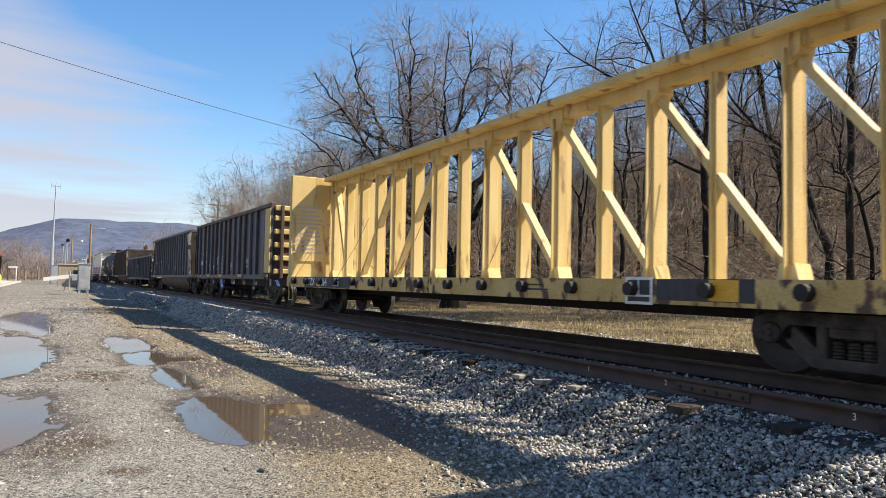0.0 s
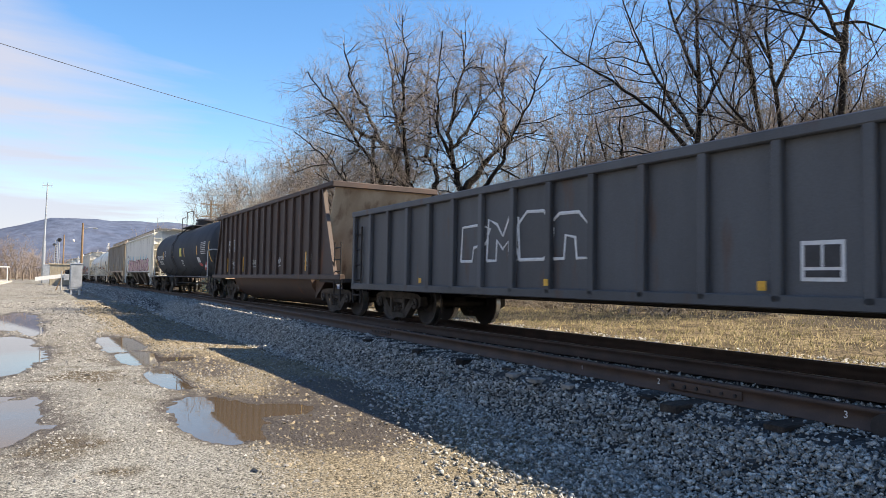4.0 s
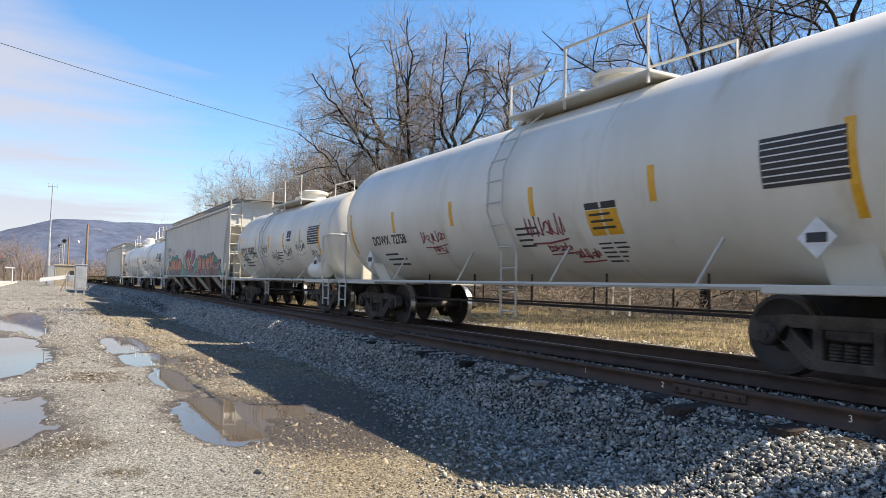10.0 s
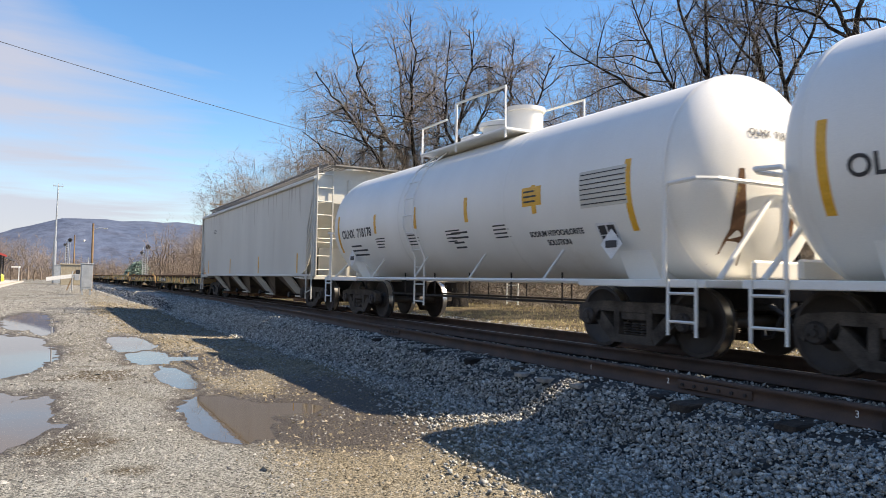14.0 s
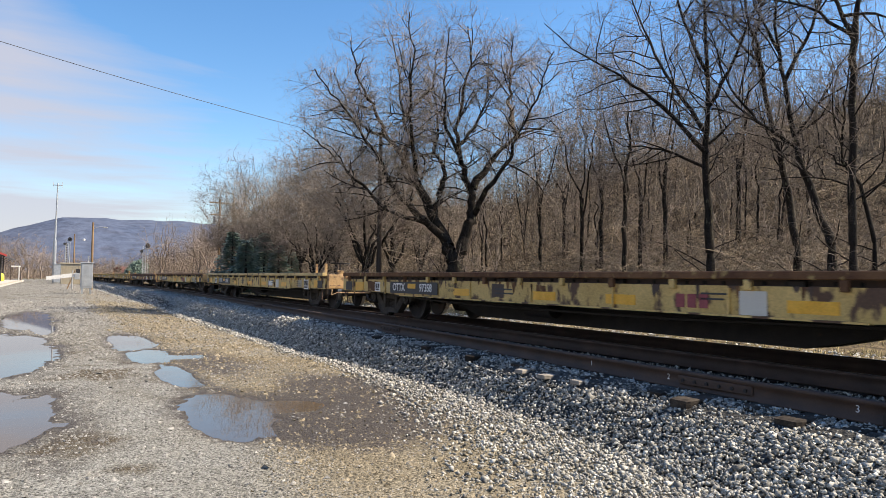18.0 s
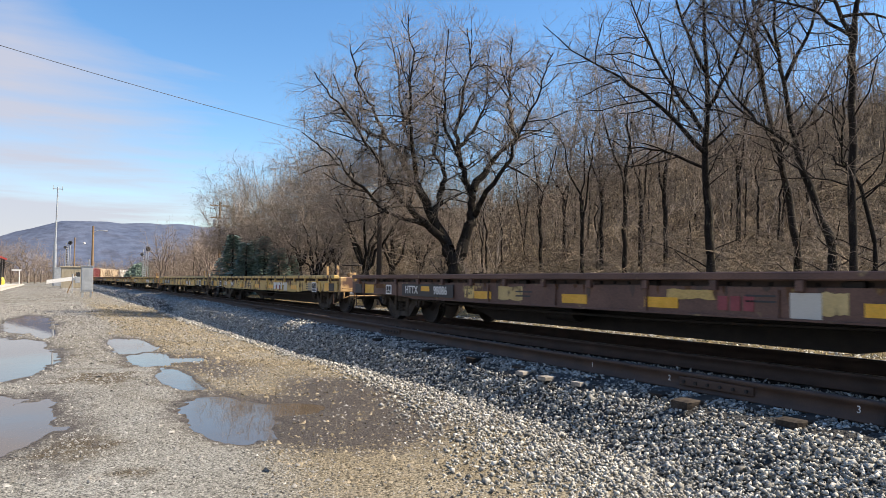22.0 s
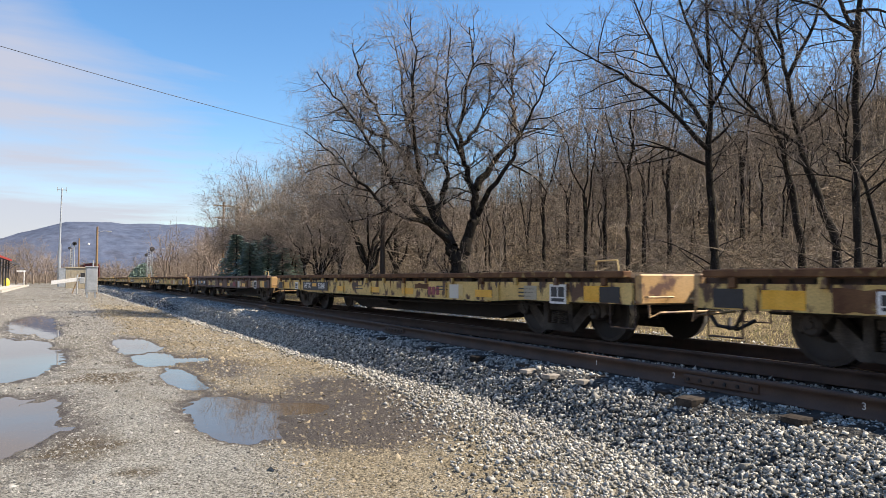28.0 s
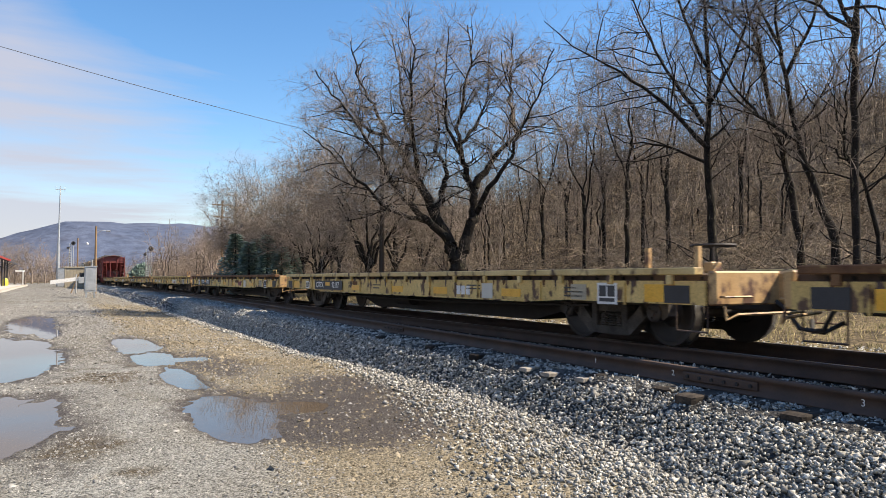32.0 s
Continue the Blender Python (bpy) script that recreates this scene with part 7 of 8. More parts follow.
def build_high_gondola(u0, u1):
    ob, h = car("coal_gondola", "tall black ribbed open car with white graffiti and a rusty end", u0, u1)
    zb, zt = 0.95, 3.45
    for sx in (-1, 1):
        part("side_sheet", Shape().box(min(1.42 * sx, 1.46 * sx), max(1.42 * sx, 1.46 * sx), -h, h, zb, zt), M["black"], ob)
        part("top_chord", Shape().box(min(1.40 * sx, 1.57 * sx), max(1.40 * sx, 1.57 * sx), -h, h, zt - 0.05, zt + 0.08, 0.015), M["brown"], ob, "rusty brown top chord")
        part("side_sill", Shape().box(min(1.40 * sx, 1.56 * sx), max(1.40 * sx, 1.56 * sx), -h, h, zb - 0.03, zb + 0.14, 0.012), M["black"], ob)
        for k, y in enumerate([h - 0.07, 6.05] + [4.90 - 0.885 * i for i in range(12)] + [-6.05, 0.07 - h]):
            part("rib", Shape().box(min(1.46 * sx, 1.56 * sx), max(1.46 * sx, 1.56 * sx), y - 0.07, y + 0.07, zb - 0.25 if k % 2 else zb, zt, 0.015), M["brown" if k % 3 == 2 else "black"], ob)
    for sy in (-1, 1):
        y = sy * (h - 0.03)
        part("end_wall", Shape().box(-1.46, 1.46, y - 0.03, y + 0.03, zb, zt), M["brown"], ob)
        for z in (1.2, 1.65, 2.1, 2.55, 3.0, 3.35):
            part("end_beam", Shape().box(-1.45, 1.45, min(y, y + sy * 0.12), max(y, y + sy * 0.12), z - 0.09, z + 0.09, 0.03), M["beam"], ob, "rust-streaked yellow end beam")
        for x in (-1.2, -0.4, 0.4, 1.2):
            part("end_post", Shape().box(x - 0.06, x + 0.06, min(y, y + sy * 0.16), max(y, y + sy * 0.16), zb, zt, 0.02), M["brown"], ob)
        ladder(ob, (((-1.58, sy * (h - 0.06), 0.4), (-1.58, sy * (h - 0.06), 3.1)), ((-1.58, sy * (h - 0.5), 0.4), (-1.58, sy * (h - 0.5), 3.1))), 8, "iron")
    part("corner_panel", Shape().box(-1.60, -1.565, -h, -h + 0.62, zb + 0.2, zt - 0.1), M["beam"], ob, "yellow-painted corner panel")
    add_ends(ob, -h, h)
    add_truck(ob, -h + 1.2)
    add_truck(ob, h - 1.2)
    words(ob, "AMGX", 0.32, 5.46, 1.65, -1.475, bold=0.010, squeeze=0.92)
    words(ob, "4225", 0.32, 4.46, 1.68, -1.475, bold=0.010, squeeze=0.80)
    scrawl(ob, 6.55, 2.25, 0.40, 0.5, "white", 30, -1.475, r=0.013, strokes=3)
    scrawl(ob, 6.45, 1.8, 0.25, 0.4, "white", 31, -1.475, r=0.010, strokes=2)
    scrawl(ob, 5.3, 2.13, 0.5, 0.16, "hopgrey", 32, -1.475, r=0.016, strokes=4)
    scrawl(ob, 4.46, 2.13, 0.6, 0.22, "hopgrey", 33, -1.475, r=0.016, strokes=4)
    scrawl(ob, 3.75, 1.55, 0.5, 0.35, "hopgrey", 34, -1.475, r=0.008, strokes=4)
    scrawl(ob, 2.7, 1.45, 0.45, 0.2, "white", 35, -1.475, r=0.014, strokes=3)
    outline_word(ob, 1.83, 1.55, 0.62, 0.30, 3, "white", 36, -1.472, 0.018)
    scrawl(ob, 1.85, 1.40, 0.45, 0.15, "white", 37, -1.475, r=0.010, strokes=4)
    outline_word(ob, 0.93, 1.18, 0.64, 0.45, 2, "white", 38, -1.472, 0.020)
    scrawl(ob, 0.9, 1.85, 0.5, 0.25, "hopgrey", 39, -1.475, r=0.012, strokes=4)
    scrawl(ob, -0.8, 1.5, 0.6, 0.35, "white", 40, -1.475, r=0.012, strokes=4)
    scrawl(ob, -3.4, 1.6, 0.5, 0.4, "white", 41, -1.475, r=0.012, strokes=4)
    plate(ob, 2.9, 1.70, 0.40, 0.42, "brown", -1.470, "rust_patch", label="rusty brown patch")
    for y in (6.5, 3.58, 0.95, -2.6, -6.5):
        plate(ob, y, 1.05, 0.60, 0.10, "amber", -1.572, "reflector")
    for y in (5.45, 4.45, 2.7, 1.8):
        plate(ob, y, 1.03, 0.30, 0.05, "hoptan", -1.572, "reflector")
    small_print(ob, h - 1.8, 1.4, 0.6, 3, "white", -1.475, seed=4)
    return ob


# ---- tank cars
def build_tank(u0, u1, mat, label, number, truck, R=1.46, zc=2.50, platform_mat="signal", dome=0.0, extra=None, num=None, hh=0.56, air_tank=True):
    ob, h = car("tank_car", label, u0, u1)
    tk = (R, zc)
    prof = [(-h, 0.0)] + [(-h + hh * (1 - math.cos(q)), R * math.sin(q) ** 0.92) for q in [math.pi / 2 * i / 9 for i in range(1, 10)]]
    full = prof + [(-y, r) for y, r in reversed(prof)]
    part("tank_shell", Shape().lathe(full, "y", 72, (0, 0, zc)), M[mat], ob, smooth=True)
    for y in (-h + hh, h - hh, -h * 0.35, h * 0.3):
        part("weld_band", Shape().lathe([(y - 0.03, R + 0.001), (y - 0.02, R + 0.007), (y + 0.02, R + 0.007), (y + 0.03, R + 0.001)], "y", 72, (0, 0, zc)), M[mat], ob, smooth=True)
    add_ends(ob, -h - 0.15, h + 0.15, stub=h - truck + 1.6)
    for sy in (-1, 1):
        y = sy * truck
        part("saddle", Shape().prism_y([(-0.85, 1.0), (0.85, 1.0), (1.30, 1.85), (1.12, 1.85), (0.6, 1.25), (-0.6, 1.25), (-1.12, 1.85), (-1.30, 1.85)], y - 0.3, y + 0.3), M[mat], ob)
        part("end_deck", Shape().box(-1.45, 1.45, min(sy * (truck - 0.7), sy * (h + 0.1)), max(sy * (truck - 0.7), sy * (h + 0.1)), 0.90, 1.0, 0.012), M[platform_mat], ob)
        yr = sy * (h - 0.25)
        part("end_railing", Shape().tube([(-1.50, yr - sy * 0.22, 1.0), (-1.50, yr - sy * 0.22, 2.10), (-1.49, yr - sy * 0.17, 2.17), (-1.42, yr + sy * 0.20, 2.20), (-1.2, yr + sy * 0.32, 2.20), (1.2, yr + sy * 0.32, 2.20), (1.42, yr + sy * 0.20, 2.20), (1.49, yr - sy * 0.17, 2.17), (1.50, yr - sy * 0.22, 2.10), (1.50, yr - sy * 0.22, 1.0)], 0.03, 6), M["galv" if mat == "tankblack" else platform_mat], ob)
        ladder(ob, (((-1.46, sy * (h - 0.02), 0.32), (-1.46, sy * (h - 0.02), 1.0)), ((-1.46, sy * (h - 0.45), 0.32), (-1.46, sy * (h - 0.45), 1.0))), 2, platform_mat, "sill_step")
        add_truck(ob, y)
        part("end_plate", Shape().box(-0.55, 0.55, min(sy * h, sy * (h + 0.08)), max(sy * h, sy * (h + 0.08)), 1.0, 1.25 if mat in ("tankclean", "tankblack") else 1.7, 0.03), M[mat], ob)
    for sx in (-1, 1):
        part("side_pipe", Shape().tube([(sx * 1.40, -truck + 0.5, 0.97), (sx * 1.40, truck - 0.5, 0.97)], 0.035, 6), M[platform_mat], ob)
        n = int(truck / 1.2)
        for k in range(n):
            y = -truck + 1.6 + (2 * truck - 3.2) * k / max(1, n - 1)
            part("stay", Shape().tube([(sx * 1.40, y, 0.97), (sx * 1.17, y - 0.22, zc - 0.9)], 0.02, 4), M[platform_mat], ob)
        part("brake_rod", Shape().tube([(sx * 0.7, -truck + 0.8, 0.62), (sx * 0.7, truck - 0.8, 0.62)], 0.025, 5), M["iron"], ob)
        for k in range(5):
            y = -truck + 2.0 + (2 * truck - 4.0) * k / 4
            part("rod_hanger", Shape().tube([(sx * 0.7, y, 0.60), (sx * 0.7, y, zc - R + 0.25)], 0.02, 4), M["iron"], ob)
    yl = dome
    for sx in (-1, 1):
        xs = [(sx * (R + 0.10) * math.cos(q), zc + (R + 0.10) * math.sin(q)) for q in [radians(a) for a in (-38, -10, 15, 40, 62)]]
        for off in (-0.22, 0.22):
            part("ladder_rail", Shape().tube([(xs[0][0], yl + 1.35 + off, 0.42)] + [(x, yl + 1.35 + off, z) for x, z in xs], 0.02, 5), M[platform_mat], ob)
        for k in range(9):
            z = 0.5 + k * 0.36
            q = math.asin(max(-1, min(0.9, (z - zc) / (R + 0.1))))
            x = sx * (R + 0.10) * math.cos(max(q, radians(-38)))
            part("rung", Shape().tube([(x, yl + 1.13, z), (x, yl + 1.57, z)], 0.014, 4), M[platform_mat], ob)
    zt = zc + R
    part("walkway", Shape().box(-0.95, 0.95, yl - 1.5, yl + 1.9, zt - 0.06, zt - 0.01, 0.01), M[platform_mat], ob)
    part("manway", Shape().lathe([(zt - 0.1, 0.42), (zt + 0.32, 0.42), (zt + 0.32, 0.50), (zt + 0.40, 0.50), (zt + 0.46, 0.30), (zt + 0.48, 0.0)], "z", 24, (0, yl, 0)), M[platform_mat], ob, smooth=True)
    part("valve_box", Shape().box(-0.28, 0.28, yl + 0.75, yl + 1.3, zt - 0.05, zt + 0.34, 0.04), M[platform_mat], ob)
    for sx in (-1, 1):
        x = sx * 0.92
        part("railing", Shape().tube([(x, yl - 1.45, zt - 0.2), (x, yl - 1.45, zt + 0.75), (x, yl + 0.35, zt + 0.80)], 0.025, 5).tube([(x, yl + 0.75, zt + 0.55), (x, yl + 1.85, zt + 0.55), (x, yl + 1.85, zt - 0.2)], 0.025, 5).tube([(x, yl + 0.35, zt + 0.80), (x, yl + 0.35, zt - 0.2)], 0.025, 5), M[platform_mat], ob)
    if mat == "tankclean":
        part("valve_housing", Shape().lathe([(zt - 0.1, 0.36), (zt + 0.50, 0.36), (zt + 0.50, 0.40), (zt + 0.58, 0.40), (zt + 0.62, 0.2), (zt + 0.62, 0.0)], "z", 20, (0, yl - 0.75, 0)), M[mat], ob, "white round valve housing", smooth=True)
        rng = random.Random(int(u0))
        for cx, z0, z1, w in ((-0.62, zc - 1.15, zc + 0.05, 0.17), (0.35, zc - 1.2, zc - 0.35, 0.12)):
            st, n = Shape(), 8
            for k in range(n + 1):
                b = z0 + (z1 - z0) * k / n
                half = w * (1 - 0.75 * (k / n)) * rng.uniform(0.8, 1.1)
                for a in (cx - half, cx + half):
                    rr = min(0.985, math.hypot(a, b - zc) / R) ** (1 / 0.92)
                    st.v.append((a, -h + hh * (1 - math.sqrt(1 - rr * rr)) - 0.004, b))
            st.f += [(2 * k, 2 * k + 1, 2 * k + 3, 2 * k + 2) for k in range(n)]
            part("rust_stain", st, M["sillrust"], ob, "brown stain running down the tank head")
    letter = "white" if mat == "tankblack" else "dark"
    ny, nz, ns = num or (h - 2.0, 2.08, 0.30)
    words(ob, number, ns, ny, nz, mat=letter, tank=tk, bold=0.006)
    if mat != "tankblack":
        small_print(ob, ny, nz - 0.30, 1.0, 3, letter, tank=tk, pitch=0.11, seed=1)
    if mat == "tankclean":
        words(ob, number, 0.135, -0.05, zc + 0.52, mat="dark", end=(R, zc, h, hh), bold=0.002)
    spots = [(h - 3.2 - (2 * h - 4.4) * k / 4, k == 4) for k in range(5)] + [(h - 0.8, True)]
    if mat == "tankblack":
        spots = [(8.12, True), (5.26, False), (1.8, False), (-1.8, False), (-5.26, False), (-8.12, True)]
    for y, tall in spots:
        plate(ob, y, 2.12 if tall else 2.25, 0.11, 0.95 if tall else 0.45, "amber", tank=tk, name="reflector", label="amber reflective strip")
    small_print(ob, -h * 0.1, 1.85, 0.6, 4, letter, tank=tk, pitch=0.09, seed=2)
    for sy in ((-1,) if mat == "tankblack" else (-1, 1)):
        plate(ob, sy * (truck - 0.15), 1.48, 0.30, 0.30, "redtag" if mat == "tankblack" else "white", -1.33, "placard", label="diamond hazard placard", turn=45)
        plate(ob, sy * (truck - 0.15), 1.48, 0.22, 0.10, "white" if mat == "tankblack" else "dark", -1.338, "placard_band")
    if mat == "tankblack":
        words(ob, number, 0.185, 0.05, zc + 0.50, mat="white", end=(R, zc, h, hh))
        # rows of small white print and a red placard on the tank head
        for k, (w, z) in enumerate(((0.52, 0.30), (0.42, 0.18), (0.24, -0.28), (0.46, -0.36), (0.56, -0.44), (0.34, -0.52), (0.36, -0.60), (0.36, -0.68))):
            y0 = -h + hh * (1 - math.sqrt(1 - (abs(z) / R) ** 2))
            part("print_row", Shape().box(0.15 - w / 2, 0.15 + w / 2, y0 - 0.008, y0 + 0.02, zc + z - 0.016, zc + z + 0.016), M["hopgrey"], ob)
        for d, m, y0, nm in ((0.24, "hopgrey", 0.034, "placard_holder"), (0.215, "redtag", 0.028, "placard")):
            part(nm, Shape().prism_y([(0.18 - d * 0.8, zc - 0.92), (0.18, zc - 0.92 - d), (0.18 + d * 0.8, zc - 0.92), (0.18, zc - 0.92 + d)], -h + y0, -h + 0.15), M[m], ob, "red diamond placard on the tank head" if nm == "placard" else "")
        part("placard_band", Shape().box(0.08, 0.28, -h + 0.022, -h + 0.06, zc - 0.96, zc - 0.88), M["white"], ob)
        words(ob, "LD LMT  162300 LB  73600 KG", 0.115, 6.45, 1.87, mat="white", tank=tk, bold=0.002)
        words(ob, "LT WT  100700 LB  45700 KG", 0.115, 6.40, 1.74, mat="white", tank=tk, bold=0.002)
        plate(ob, 4.62, 2.32, 0.33, 0.33, "white", tank=(R - 0.002, zc), name="class_panel", label="black panel in a white border")
        plate(ob, 4.62, 2.32, 0.29, 0.29, "dark", tank=(R + 0.001, zc), name="panel_field")
        words(ob, "C", 0.16, 4.62, 2.27, mat="white", tank=(R + 0.004, zc))
        plate(ob, -h + 2.05, 2.34, 1.06, 0.56, "white", tank=(R - 0.002, zc), name="data_table", label="white ruled data table")
        for k in range(6):
            plate(ob, -h + 2.05, 2.12 + k * 0.088, 1.02, 0.066, "dark", tank=(R + 0.001, zc), name="table_rule")
        plate(ob, -0.7, 2.28, 0.6, 0.44, "yellowtag", tank=tk, name="yellow_notice", label="yellow printed notice")
        plate(ob, -5.35, 1.80, 0.62, 0.26, "white", tank=tk, name="notice")
        plate(ob, -5.4, 1.56, 0.62, 0.15, "redtag", tank=tk, name="notice")
    else:
        pale = number.endswith("178")
        plate(ob, -h + 1.7, 2.27, 0.95, 0.52, "hopgrey" if pale else "dark", tank=tk, name="data_table", label="ruled data table")
        for k in range(7):
            plate(ob, -h + 1.7, 2.06 + k * 0.07, 0.92, 0.014, "dark" if pale else "white", tank=(R + 0.006, zc), name="table_rule")
        if mat == "tankclean":
            for sy in (-1, 1):
                for sx in (-1, 1):
                    part("end_brace", Shape().tube([(sx * 1.15, sy * (h + 0.05), 1.0), (sx * 0.1, sy * (h - 0.02), 2.05)], 0.035, 6), M[mat], ob, "slanting pipe brace before the tank head")
        elif air_tank:
            part("reservoir", Shape().lathe([(-h + 1.0, 0.0), (-h + 1.05, 0.2), (-h + 1.1, 0.24), (-h + 2.0, 0.24), (-h + 2.05, 0.2), (-h + 2.1, 0.0)], "y", 16, (-1.15, 0, 1.26)), M[mat], ob, smooth=True)
    if extra:
        extra(ob, h, tk)
    return ob


# ---- covered hoppers
def frustum(s, y0, y1, x, z0, ya, yb, xa, z1):
    """A chute from a wide top to a narrow mouth."""
    vs = [(-x, y0, z0), (x, y0, z0), (x, y1, z0), (-x, y1, z0), (-xa, ya, z1), (xa, ya, z1), (xa, yb, z1), (-xa, yb, z1)]
    return s.add(vs, [(0, 1, 2, 3), (7, 6, 5, 4), (0, 4, 5, 1), (1, 5, 6, 2), (2, 6, 7, 3), (3, 7, 4, 0)])


def build_hopper(u0, u1, mat, bay_mat, label, ribs, bays, eave=3.84, sill=1.38, round_side=False, marks=(), extra=None, ribmat=None, cut=1.9):
    ob, h = car("covered_hopper", label, u0, u1)
    zk = 2.85
    side = [(-h, eave), (h, eave), (h, zk), (h - cut, sill), (-h + cut, sill), (-h, zk)]
    if round_side:
        # smooth side whose foot curves in and whose lower corners are rounded
        arc = [(h - cut * (1 - math.cos(q)), zk - (zk - sill) * math.sin(q)) for q in [math.pi / 2 * i / 6 for i in range(7)]]
        side = [(-h, eave), (h, eave)] + arc + [(-a, b) for a, b in reversed(arc)]
    back = h - cut - 0.75
    core = [(-h, eave), (h, eave), (h, zk + 0.30), (back, sill), (-back, sill), (-h, zk + 0.30)]
    part("body", Shape().prism(core, -1.43, 1.43), M[mat], ob)
    for sx in (-1, 1):
        part("side_sheet", Shape().prism(side, min(1.432 * sx, 1.47 * sx), max(1.432 * sx, 1.47 * sx)), M[mat], ob)
    rf = [(-1.50, eave), (-1.42, eave + 0.10), (-1.0, eave + 0.24), (0, eave + 0.34), (1.0, eave + 0.24), (1.42, eave + 0.10), (1.50, eave)]
    part("roof", Shape().prism_y(rf, -h, h), M[mat], ob)
    part("eave_rail", Shape().box(-1.55, -1.46, -h, h, eave - 0.06, eave + 0.03, 0.01), M[mat], ob)
    part("eave_rail", Shape().box(1.46, 1.55, -h, h, eave - 0.06, eave + 0.03, 0.01), M[mat], ob)
    for sx in (-1, 1):
        part("side_sill", Shape().box(min(1.44 * sx, 1.53 * sx), max(1.44 * sx, 1.53 * sx), -h + 0.1, h - 0.1, sill - (0.14 if not round_side else 0.05), sill + (0.02 if not round_side else 0.015), 0.012), M[mat], ob)
        for k in range(ribs):
            y = -h + 0.75 + (2 * h - 1.5) * k / max(1, ribs - 1)
            z0 = sill if abs(y) < h - cut else sill + (abs(y) - h + cut) / cut * (zk - sill)
            part("rib", Shape().box(min(1.47 * sx, 1.53 * sx), max(1.47 * sx, 1.53 * sx), y - 0.045, y + 0.045, z0, eave - 0.05, 0.012), M[ribmat or mat], ob)
        grate = Shape()
        for k in range(6):
            x = sx * (0.48 + 0.13 * k)
            grate.box(x - 0.012, x + 0.012, -h - 0.1, h + 0.1, eave + 0.37, eave + 0.41)
        for k in range(int(h / 0.09)):
            y = -h + 0.18 * k
            grate.box(min(sx * 0.48, sx * 1.13), max(sx * 0.48, sx * 1.13), y - 0.010, y + 0.010, eave + 0.375, eave + 0.405)
        part("running_board", grate, M["wear"], ob, "open steel grating of the roof walkway")
        for k in range(7):
            y = -h + 0.4 + (2 * h - 0.8) * k / 6
            part("board_stay", Shape().box(min(1.10 * sx, 1.14 * sx), max(1.10 * sx, 1.14 * sx), y - 0.02, y + 0.02, eave + 0.1, eave + 0.42), M["wear"], ob)
        part("board_rail", Shape().tube([(sx * 1.14, -h - 0.1, eave + 0.43), (sx * 1.14, h + 0.1, eave + 0.43)], 0.02, 4), M["wear"], ob)
    for k in range(8):
        y = -h + 1.0 + (2 * h - 2.0) * k / 7
        part("hatch", Shape().box(-0.3, 0.3, y - 0.8, y + 0.8, eave + 0.32, eave + 0.44, 0.03), M[mat], ob)
    if round_side:
        rng = random.Random(int(u0 * 10))
        for k in range(26):
            y0, ln, w = rng.uniform(-h + cut, h - cut), rng.uniform(0.25, 1.1), rng.uniform(0.012, 0.035)
            part("grime_streak", Shape().prism([(y0 - w, eave - 0.06), (y0 - w * 0.5, eave - 0.06 - ln * 0.7), (y0, eave - 0.06 - ln), (y0 + w * 0.6, eave - 0.06 - ln * 0.6), (y0 + w, eave - 0.06)], -1.4715, -1.46), M["hopshade"], ob)
    # chutes
    span = 2 * (h - cut) + (0.9 if bays == 3 else 0.4)
    w = span / bays
    wt, wb = (0.46, 0.34) if round_side else (0.62, 0.42)
    for k in range(bays):
        c = -span / 2 + w * (k + 0.5)
        part("hopper_bay", frustum(Shape(), c - w / 2 + 0.03, c + w / 2 - 0.03, 1.22, sill - 0.02, c - 0.45, c + 0.45, 0.80, 0.30), M[bay_mat], ob, "rusty brown sloping chute with underside shade in its colour")
        for sx in (-1, 1):
            s = Shape()
            s.add([(sx * 1.43, c - wt, sill), (sx * 1.43, c + wt, sill), (sx * 0.86, c + wb, 0.36), (sx * 0.86, c - wb, 0.36), (sx * 1.38, c - wt, sill), (sx * 1.38, c + wt, sill), (sx * 0.80, c + wb, 0.36), (sx * 0.80, c - wb, 0.36)],
                  [(0, 1, 2, 3), (7, 6, 5, 4), (0, 4, 5, 1), (1, 5, 6, 2), (2, 6, 7, 3), (3, 7, 4, 0)])
            part("chute_plate", s, M[bay_mat if mat == "hoppale" else mat], ob, "paint-worn outer plate of the chute")
            part("bay_flange", Shape().box(min(sx * 0.78, sx * 0.92), max(sx * 0.78, sx * 0.92), c - 0.5, c + 0.5, 0.33, 0.38, 0.01), M[mat], ob)
        part("outlet_gate", Shape().box(-0.95, 0.95, c - 0.6, c + 0.6, 0.20, 0.30, 0.015), M["sillrust"], ob, "rusty outlet gate")
        part("gate_shaft", Shape().tube([(-1.25, c, 0.42), (-0.8, c, 0.42)], 0.03, 6), M["iron"], ob)
        part("gate_capstan", Shape().lathe([(-1.3, 0.0), (-1.3, 0.09), (-1.22, 0.09), (-1.22, 0.0)], "x", 10, (0, c, 0.42)), M["iron"], ob)
    for sy in (-1, 1):
        part("slope_sheet", Shape().prism([(sy * (h - 0.035), zk + 0.30), (sy * (h - 0.005), zk + 0.30), (sy * (back - 0.10), 1.05), (sy * (back - 0.16), 1.05)], -1.40, 1.40), M[mat], ob)
        part("end_platform", Shape().box(-1.48, 1.48, min(sy * (h - cut), sy * (h + 0.05)), max(sy * (h - cut), sy * (h + 0.05)), 0.92, 1.04, 0.012), M[mat], ob)
        for x in (-1.46, -0.45, 0.45, 1.46):
            part("end_post", Shape().box(x - 0.05, x + 0.05, sy * h - 0.05, sy * h + 0.05, 1.0, eave, 0.012), M[mat], ob)
